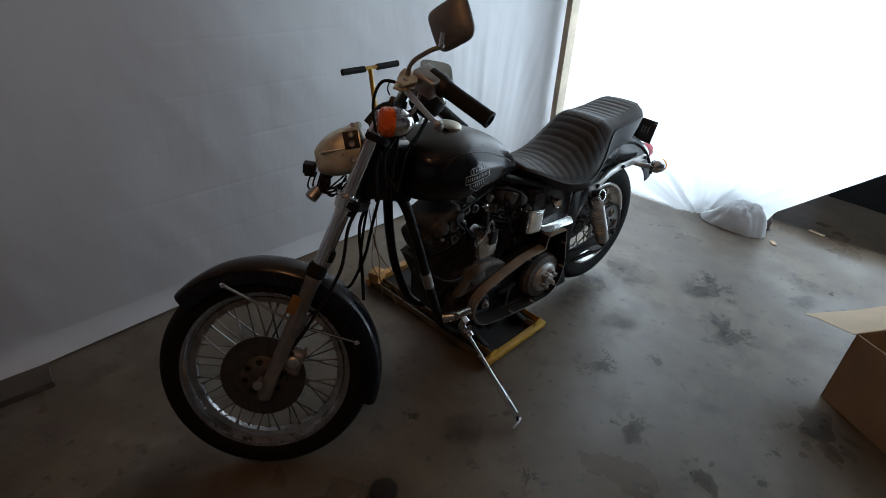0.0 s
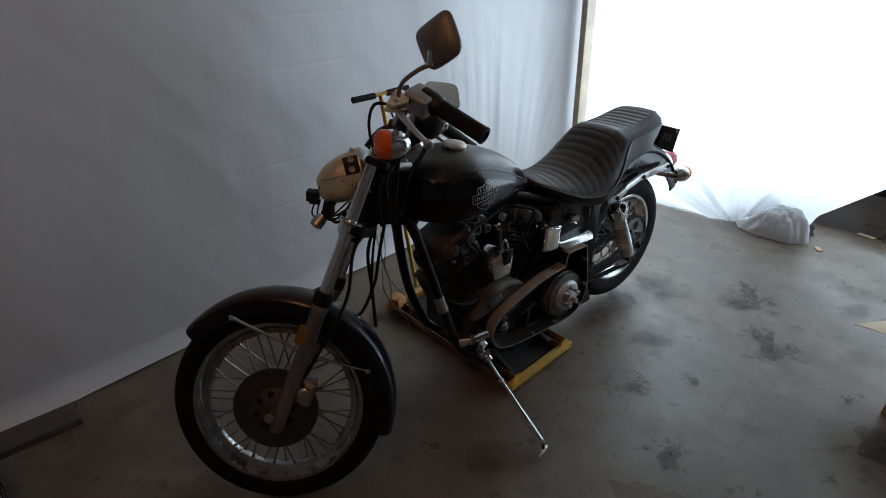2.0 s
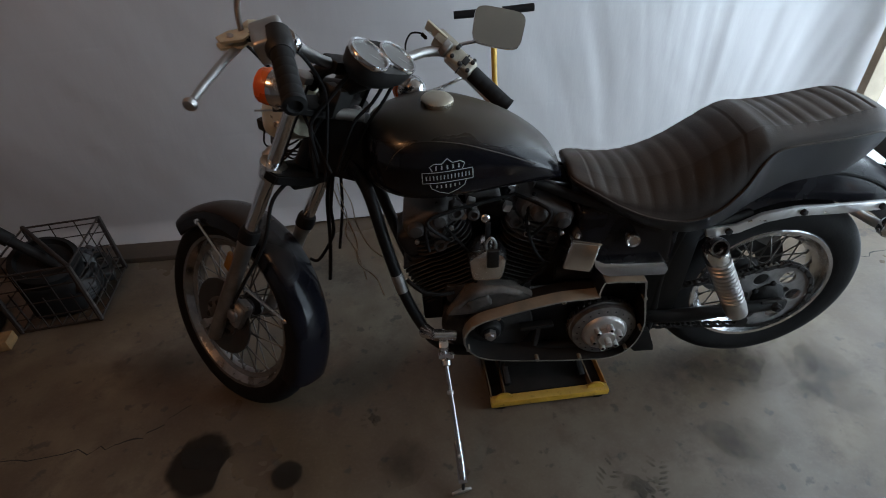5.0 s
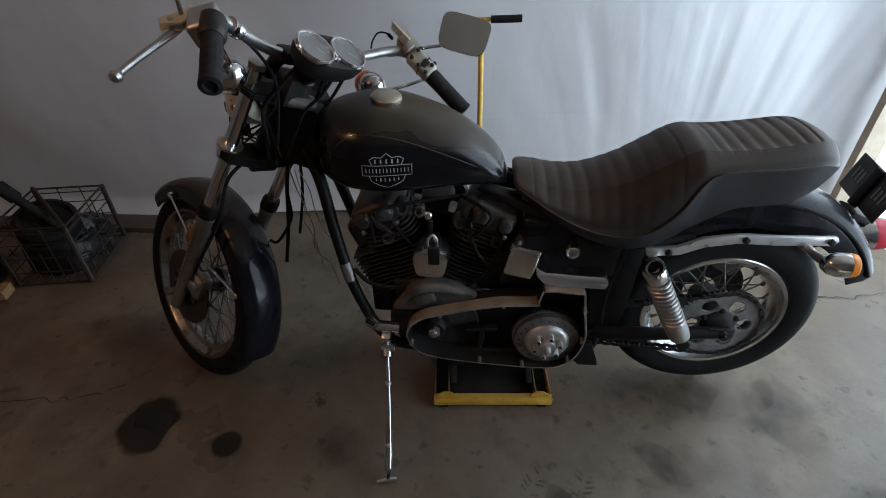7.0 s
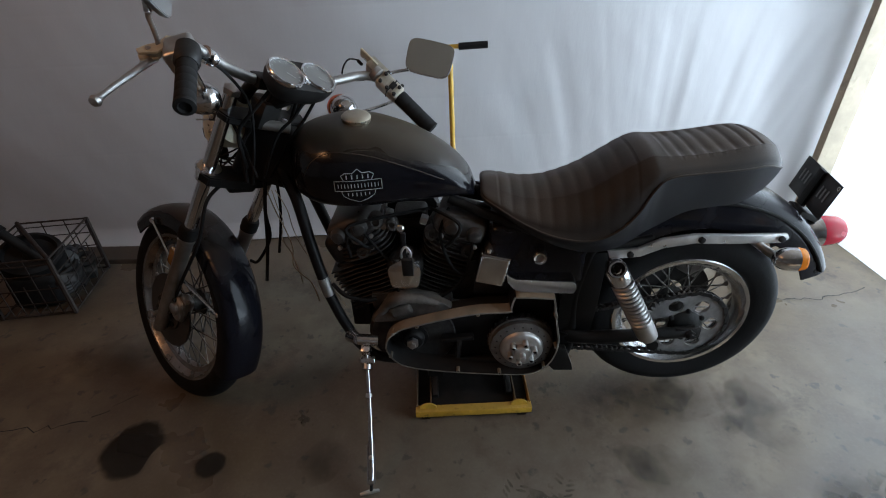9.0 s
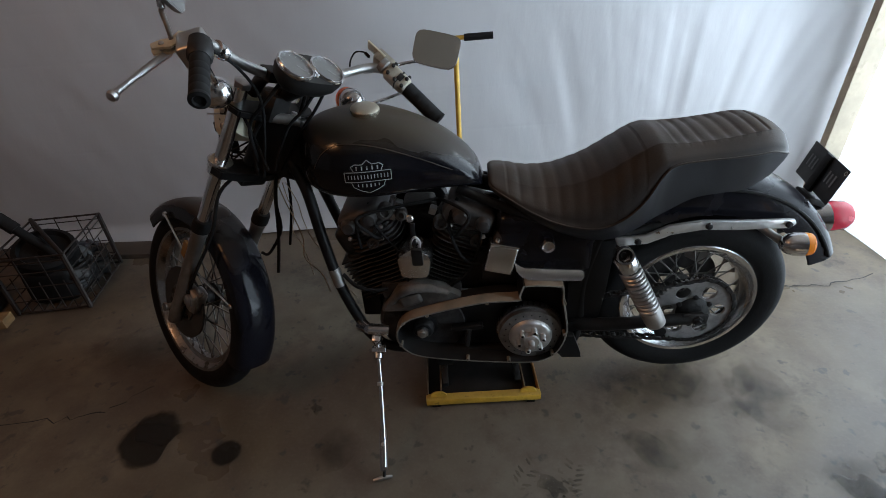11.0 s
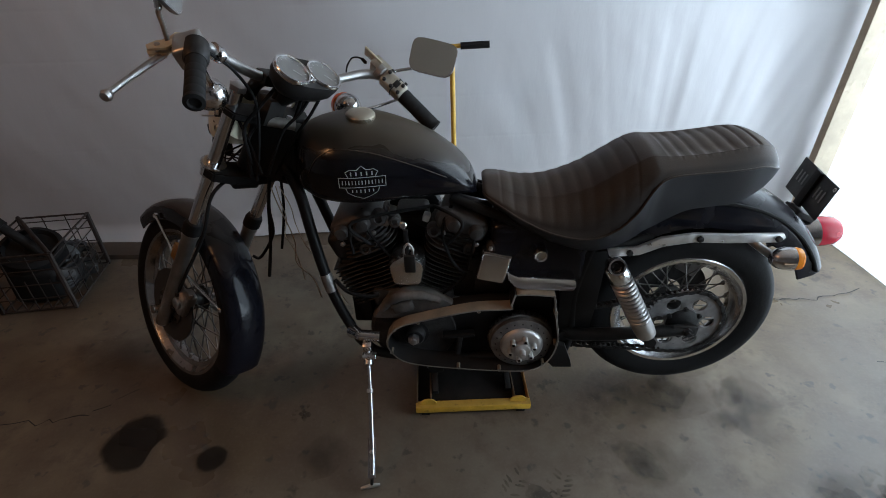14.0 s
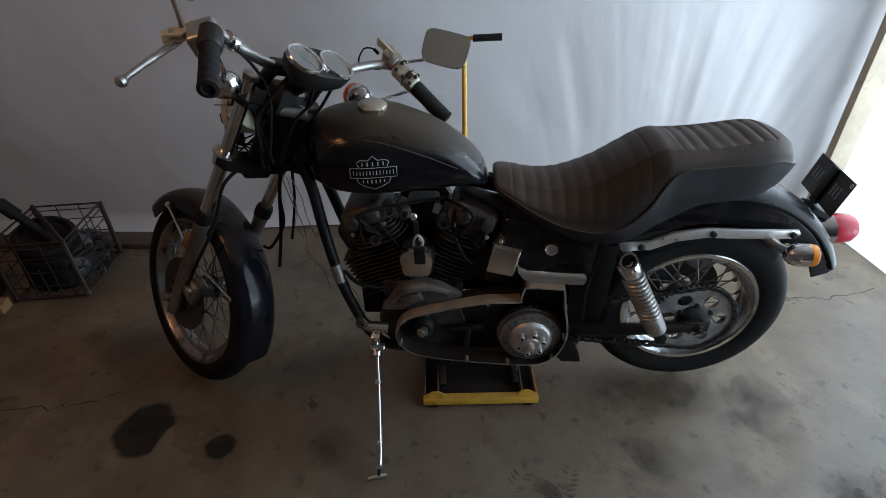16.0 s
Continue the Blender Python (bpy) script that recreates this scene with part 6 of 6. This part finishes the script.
loose("greasy_casing", block((0.19, 0.2, 0.17), pose(0.13, 0.14, 0.10, 4, 5, 8), 0.035, 3), RUBBER, "greasy black cast casing lying in the wire crate", "machine part", CM)
loose("rocker_casting", block((0.09, 0.07, 0.06), pose(0.235, 0.27, 0.045, 20, 10, 30), 0.018, 3), IRON, "small oily rocker casting lying in the wire crate", "machine part", CM)
loose("rocker_casting", block((0.08, 0.06, 0.05), pose(0.245, 0.10, 0.12, -15, 25, 60), 0.016, 3), CASE, "small grey rocker casting on the greasy parts in the crate", "machine part", CM)
loose("bearing_ring", lathe([(0.022, -0.010), (0.038, -0.010), (0.040, 0.0), (0.038, 0.010), (0.022, 0.010)], 24, toward((0.245, 0.29, 0.10), (0.4, -0.5, 0.8)), closed=True), DARKSTEEL, "dark steel bearing ring lying in the wire crate", "machine part", CM)
loose("oily_rag", grid_sheet(24, 24, lambda s, t: (0.05 + 0.2 * s, 0.2 + 0.13 * t, 0.20 + 0.03 * noise.noise((s * 3, t * 3, 1.0)) + 0.02 * noise.noise((s * 8, t * 8, 4.0)) - 0.06 * (abs(s - 0.5) + abs(t - 0.5)))), mat("oily_cloth", (0.03, 0.028, 0.032), 0.9, var=0.4, scale=30, bump=0.2), "dark oily rag crumpled on the parts in the crate", "rag", CM)
fkb = thing("spare_fork_tube", "black tube with a bare clamp, leaning across the wire crate", "machine part")
a_, b_ = Vector((-2.13, 0.46, 0.545)), Vector((-1.84, 0.46, 0.215))
part("tube_body", tube([a_, b_], 0.02, 14), RUBBER, fkb)
part("tube_collar", tube([a_.lerp(b_, 0.42), a_.lerp(b_, 0.6)], 0.028, 14), RUBBER, fkb)
part("tube_tip", tube([a_.lerp(b_, 0.95), b_ + (b_ - a_) * 0.12], 0.012, 10), DARKSTEEL, fkb)
part("pale_tape", tube([a_.lerp(b_, 0.10), a_.lerp(b_, 0.2)], 0.0232, 14), WHITEP, fkb)
# plank along the wall's foot, a little off the sheet
PLANK = mat("grey_brown_plank", (0.05, 0.032, 0.021), 0.8, var=0.3, scale=7, bump=0.2, bump_scale=40, spots=0.4)
loose("plank", block((1.15, 0.125, 0.028), pose(-2.08, 0.785, 0.014, 0, 0, 1.5), 0.004), PLANK, "grey-brown wooden plank lying along the wall's foot", "plank")
loose("wood_offcut", block((0.15, 0.07, 0.045), pose(-2.07, 0.235, 0.0225, 0, 0, 12), 0.006), mat("raw_wood", (0.20, 0.11, 0.042), 0.75, var=0.45, scale=20, spots=0.5), "yellow raw wood offcut on the floor", "wood offcut")
eng = thing("spare_gearbox", "greasy cast gearbox standing on the floor by the crate", "machine part", (-2.2, 0.32, 0))
part("casing", block((0.2, 0.16, 0.2), pose(0, 0, 0.1, 0, 0, 12), 0.03, 3), IRON, eng)
for p in ((0.09, -0.09, 0.15), (0.06, -0.09, 0.07), (0.1, -0.02, 0.21)):
    part("bright_plug", lathe([(0.018, 0), (0.018, 0.008), (0.012, 0.012)], 16, toward(p, (0.4, -1, 0.2))), CHROME, eng)

loose("parts_bin", block((0.20, 0.20, 0.13), pose(-2.17, 0.09, 0.065, 0, 0, 15), 0.015), PLASTIC, "low black plastic parts bin on the floor", "bin")
lb = thing("loose_bracket", "white and black metal bracket lying on the floor", "machine part", (-1.95, -0.02, 0))
part("plate", block((0.09, 0.05, 0.02), pose(0, 0, 0.01, 0, 0, 35), 0.004), WHITEP, lb)
part("arm", block((0.06, 0.02, 0.05), pose(-0.03, 0.03, 0.025, 0, 0, 35), 0.004), PLASTIC, lb)

# cardboard box, flaps open
BOX = Matrix.Translation((0.762, -1.104, 0)) @ Matrix.Rotation(radians(-28), 4, "Z")
box = new("cardboard_box")
box.matrix_basis = BOX
tagged(box, "brown cardboard box with open flaps on the floor", "box")
W, D, Hh = 0.46, 0.40, 0.315
for nm_, size, at in (("side", (W, 0.005, Hh), (W / 2, 0, Hh / 2)), ("side", (W, 0.005, Hh), (W / 2, -D, Hh / 2)), ("end", (0.005, D - 0.006, Hh), (0.0025, -D / 2, Hh / 2)), ("end", (0.005, D - 0.006, Hh), (W - 0.0025, -D / 2, Hh / 2)), ("base", (W - 0.01, D - 0.01, 0.005), (W / 2, -D / 2, 0.004))):
    part(nm_, block(size, pose(*at), 0.0015, 1), CARD, box)
def flap(length, depth, m):
    bm = bmesh.new()
    n_ = 8
    top = [[bm.verts.new(m @ Vector((length * i / n_ - (0.006 * j if i == 0 else 0), -depth * 0 + depth * j / 3, 0.010 * math.sin(3 * i / n_ + j) * j / 3 + 0.002 * k))) for i in range(n_ + 1) for j in range(4)] for k in (0, 1)]
    for k in (0, 1):
        for i in range(n_):
            for j in range(3):
                q = [top[k][i * 4 + j], top[k][(i + 1) * 4 + j], top[k][(i + 1) * 4 + j + 1], top[k][i * 4 + j + 1]]
                bm.faces.new(q if k else q[::-1])
    edge = [i * 4 for i in range(n_ + 1)] + [n_ * 4 + j for j in range(1, 4)] + [i * 4 + 3 for i in range(n_ - 1, -1, -1)] + [j for j in (2, 1)]
    for a, b in zip(edge, edge[1:] + edge[:1]):
        bm.faces.new((top[0][a], top[0][b], top[1][b], top[1][a]))
    return bm
part("flap", flap(W + 0.03, 0.185, pose(-0.018, 0.0, Hh, -14.5, 0, 0)), CARDIN, box, "pale inside of the open flap")

# ==== marks on the floor ====
def blotch(x, y, rx, ry, turn, seed, rough=0.25, z=0.0035, n_=40):
    bm = bmesh.new()
    c = bm.verts.new((0, 0, z))
    ring = []
    for j in range(n_):
        a = 2 * math.pi * j / n_
        k = 1 + rough * noise.noise((math.cos(a) * 1.7 + seed, math.sin(a) * 1.7, seed * 0.37)) * 2
        ring.append(bm.verts.new((rx * k * math.cos(a), ry * k * math.sin(a), z)))
    for j in range(n_):
        bm.faces.new((c, ring[j], ring[(j + 1) % n_]))
    bm.transform(pose(x, y, 0, 0, 0, turn))
    return bm

def join(bms):
    out = bmesh.new()
    for b in bms:
        me = bpy.data.meshes.new("tmp")
        b.to_mesh(me)
        b.free()
        out.from_mesh(me)
        bpy.data.meshes.remove(me)
    return out

def floor_mark(name, bms, material, label):
    ob = new(name, finish(name, join(bms), material))
    return tagged(ob, label, "stain", kind="structure")

floor_mark("oil_stain", [blotch(-1.05, -0.265, 0.095, 0.078, 20, 1.0, 0.12), blotch(-1.09, -0.355, 0.105, 0.09, 30, 2.0, 0.15, 0.0045)], STAIN, "dark double oil stain on the concrete")
floor_mark("oil_stain", [blotch(-0.80, -0.37, 0.06, 0.055, 0, 3.0, 0.12)], STAIN, "small round dark oil stain on the concrete")
# scuffed grime; the wide ones by the rear wheel also paint its contact shadow
for i, (x, y, rx, ry, turn) in enumerate(((1.39, -0.834, 0.12, 0.05, -20), (0.55, -0.35, 0.12, 0.09, 0), (0.78, 0.12, 0.22, 0.13, 20), (0.66, -0.1, 0.24, 0.10, 10), (0.95, -0.12, 0.10, 0.2, 15), (-0.45, -0.35, 0.10, 0.07, 50), (0.71, -0.055, 0.07, 0.10, -30), (0.52, -0.34, 0.09, 0.05, -50), (-0.25, -0.95, 0.2, 0.1, 10), (0.92, -0.07, 0.035, 0.075, -30), (0.85, -0.19, 0.06, 0.04, 40), (-1.3, 0.1, 0.25, 0.12, 10), (-0.7, -0.6, 0.1, 0.08, 0), (1.07, -0.44, 0.1, 0.07, 10))):
    floor_mark("grime_shade_mark", [blotch(x, y, rx, ry, turn, 3.1 + i, 0.1, 0.003 + 0.0002 * i)], STAINLIGHT, "dark scuffed grime and painted shade on the concrete")


def smudge(x, y, r, turn, seed, z):
    """A trodden print: a ragged heel, toe lobes on one side and flecks about it."""
    random.seed(seed)
    out = [blotch(0, 0, 0.55 * r, 0.36 * r, 0, seed * 1.7, 0.35, z)]
    for k in range(5):
        a = radians(-50 + 32 * k + random.uniform(-9, 9))
        out.append(blotch(0.82 * r * math.cos(a), 0.82 * r * math.sin(a), r * random.uniform(0.13, 0.27), r * random.uniform(0.09, 0.16), math.degrees(a), seed + k, 0.35, z + 0.0001 * (k + 1), 20))
    for k in range(7):
        out.append(blotch(random.gauss(0, 0.7) * r, random.gauss(0, 0.6) * r, r * random.uniform(0.04, 0.10), r * random.uniform(0.03, 0.07), random.uniform(0, 180), seed + 9 + k, 0.3, z + 0.0007 + 0.0001 * k, 12))
    m = pose(x, y, 0, 0, 0, turn)
    for b in out:
        b.transform(m)
    return out


for i, (x, y, r, turn) in enumerate(((1.10, -0.485, 0.15, -30), (1.21, -0.445, 0.09, 20), (0.82, -0.715, 0.13, -25), (0.88, -0.655, 0.10, 40), (0.02, -0.735, 0.09, 30), (0.58, -1.14, 0.16, 200), (0.035, -0.985, 0.09, 60), (0.21, -0.47, 0.07, -30), (0.742, -1.015, 0.035, 10), (0.80, -1.034, 0.018, 0), (0.328, -1.098, 0.03, 70), (0.167, -1.113, 0.035, 20), (1.33, -0.94, 0.03, 0), (0.42, -0.6, 0.05, 80), (-0.42, -0.62, 0.04, 10), (-0.55, -0.2, 0.045, 140), (1.6, -0.9, 0.04, 0))):
    floor_mark("dark_print", smudge(x, y, r, turn, 3 + i, 0.0052 + 0.0003 * (i % 4)), PRINT, "dark trodden print on the concrete")


def tread(x, y, turn, seed):
    """A shoe's tread: short slanted bars in two columns."""
    random.seed(seed)
    out = []
    for row in range(7):
        for col in (-1, 1):
            if random.random() < 0.2:
                continue
            out.append(blotch(col * 0.018 + random.gauss(0, 0.002), (row - 3) * 0.017, 0.014, 0.0042, col * 28, seed + row * 2 + col, 0.2, 0.0056, 12))
    m = pose(x, y, 0, 0, 0, turn)
    for b in out:
        b.transform(m)
    return out


for x, y, turn, seed in ((0.14, -0.43, -35, 5), (0.27, -0.445, -20, 8)):
    floor_mark("shoe_print", tread(x, y, turn, seed), PRINT, "faint dark shoe print on the concrete")


def crack(pts, w, seed):
    random.seed(seed)
    P = []
    for (x0, y0), (x1, y1) in zip(pts, pts[1:]):
        for s in range(8):
            P.append((x0 + (x1 - x0) * s / 8 + random.gauss(0, 0.006), y0 + (y1 - y0) * s / 8 + random.gauss(0, 0.006)))
    bm = bmesh.new()
    rows = [[bm.verts.new((x, y + k * w * random.uniform(0.3, 1.0), 0.0032)) for k in (-0.5, 0.5)] for x, y in P]
    for a, b in zip(rows, rows[1:]):
        bm.faces.new((a[0], b[0], b[1], a[1]))
    return bm
floor_mark("floor_crack", [crack(((1.22, 0.47), (1.35, 0.45), (1.53, 0.457), (1.77, 0.53)), 0.007, 3)], CRACK, "thin dark crack in the concrete")
floor_mark("floor_crack", [crack(((-1.75, -0.27), (-1.45, -0.25), (-1.30, -0.21), (-1.16, -0.08)), 0.006, 4)], CRACK, "thin dark crack in the concrete")
floor_mark("floor_crack", [crack(((1.52, 0.08), (1.60, 0.01), (1.66, -0.07)), 0.006, 9)], CRACK, "thin dark crack in the concrete")
# scrap at the sheet's corner
loose("paper_scrap", block((0.05, 0.03, 0.006), pose(1.93, -0.5, 0.003, 0, 0, 40), 0.002, 1), CARDIN, "small pale scrap of paper on the floor", "scrap")
loose("paper_scrap", block((0.09, 0.03, 0.006), pose(2.3, -0.62, 0.003, 0, 0, 80), 0.002, 1), CARDIN, "small pale scrap of paper on the floor", "scrap")
# black block added to stand for the darkness beyond the lifted hem
bm = bmesh.new()
ring_bridge(bm, [[(3.0 + 0.2 * math.sin(i * 0.9) * 0.2 + h * 0.1, -2.6 + 0.24 * i, h) for i in range(10)] + [(3.8, -2.6 + 0.24 * i, h) for i in range(9, -1, -1)] for h in (0.0, 0.3, 0.52, 0.6)])
loose("dark_backdrop", bm, RUBBER, "black block added for the darkness outside the sheet", "tarpaulin")
# unseen heap, added behind the door sheet to block lamp light near its hem
def heap(s, t):
    a, b = s * 2 * math.pi, t * math.pi / 2
    r = 1 + 0.25 * noise.noise((math.cos(a) * 1.5, math.sin(a) * 1.5, t * 2)) + 0.1 * noise.noise((math.cos(a) * 4, math.sin(a) * 4, t * 5))
    return ROOM @ Vector((XDOOR + 0.115 + 0.06 * r * math.cos(b) * math.cos(a), -1.45 + 0.22 * r * math.cos(b) * math.sin(a), 0.22 * r * math.sin(b)))
def gathered(s, t):
    a, b = s * 2 * math.pi, t * math.pi / 2
    q = (math.cos(a) * math.cos(b), math.sin(a) * math.cos(b), math.sin(b))
    r = 1 + 0.16 * noise.noise((q[0] * 1.3 + 4, q[1] * 1.6, q[2] * 1.3)) + 0.07 * noise.noise((q[0] * 3, q[1] * 6.5, q[2] * 1.6 + 3)) + 0.018 * noise.noise((q[0] * 9, q[1] * 15, q[2] * 5))
    tall = 0.17 - 0.06 * q[1]
    return ROOM @ Vector((XDOOR - 0.02 - 0.02 * (1 - q[2]) + 0.075 * r * q[0], -1.49 + 0.19 * r * q[1] * (1 - 0.25 * q[2]), 0.004 + tall * r * q[2] ** 0.9))


# the door sheet's polythene again, coloured greyer to tone down its backlight
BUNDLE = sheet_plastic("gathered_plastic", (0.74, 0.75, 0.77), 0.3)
gb_ = grid_sheet(96, 36, gathered)
bmesh.ops.remove_doubles(gb_, verts=gb_.verts, dist=0.0005)
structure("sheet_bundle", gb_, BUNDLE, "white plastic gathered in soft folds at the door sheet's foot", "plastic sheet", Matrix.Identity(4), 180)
hp = grid_sheet(40, 14, heap)
bmesh.ops.remove_doubles(hp, verts=hp.verts, dist=0.0005)
# added only for the grey shade it casts on the sheet
loose("sheet_shade_heap", hp, WALLP, "unseen grey heap added behind the plastic sheet to shade it", "tarpaulin")
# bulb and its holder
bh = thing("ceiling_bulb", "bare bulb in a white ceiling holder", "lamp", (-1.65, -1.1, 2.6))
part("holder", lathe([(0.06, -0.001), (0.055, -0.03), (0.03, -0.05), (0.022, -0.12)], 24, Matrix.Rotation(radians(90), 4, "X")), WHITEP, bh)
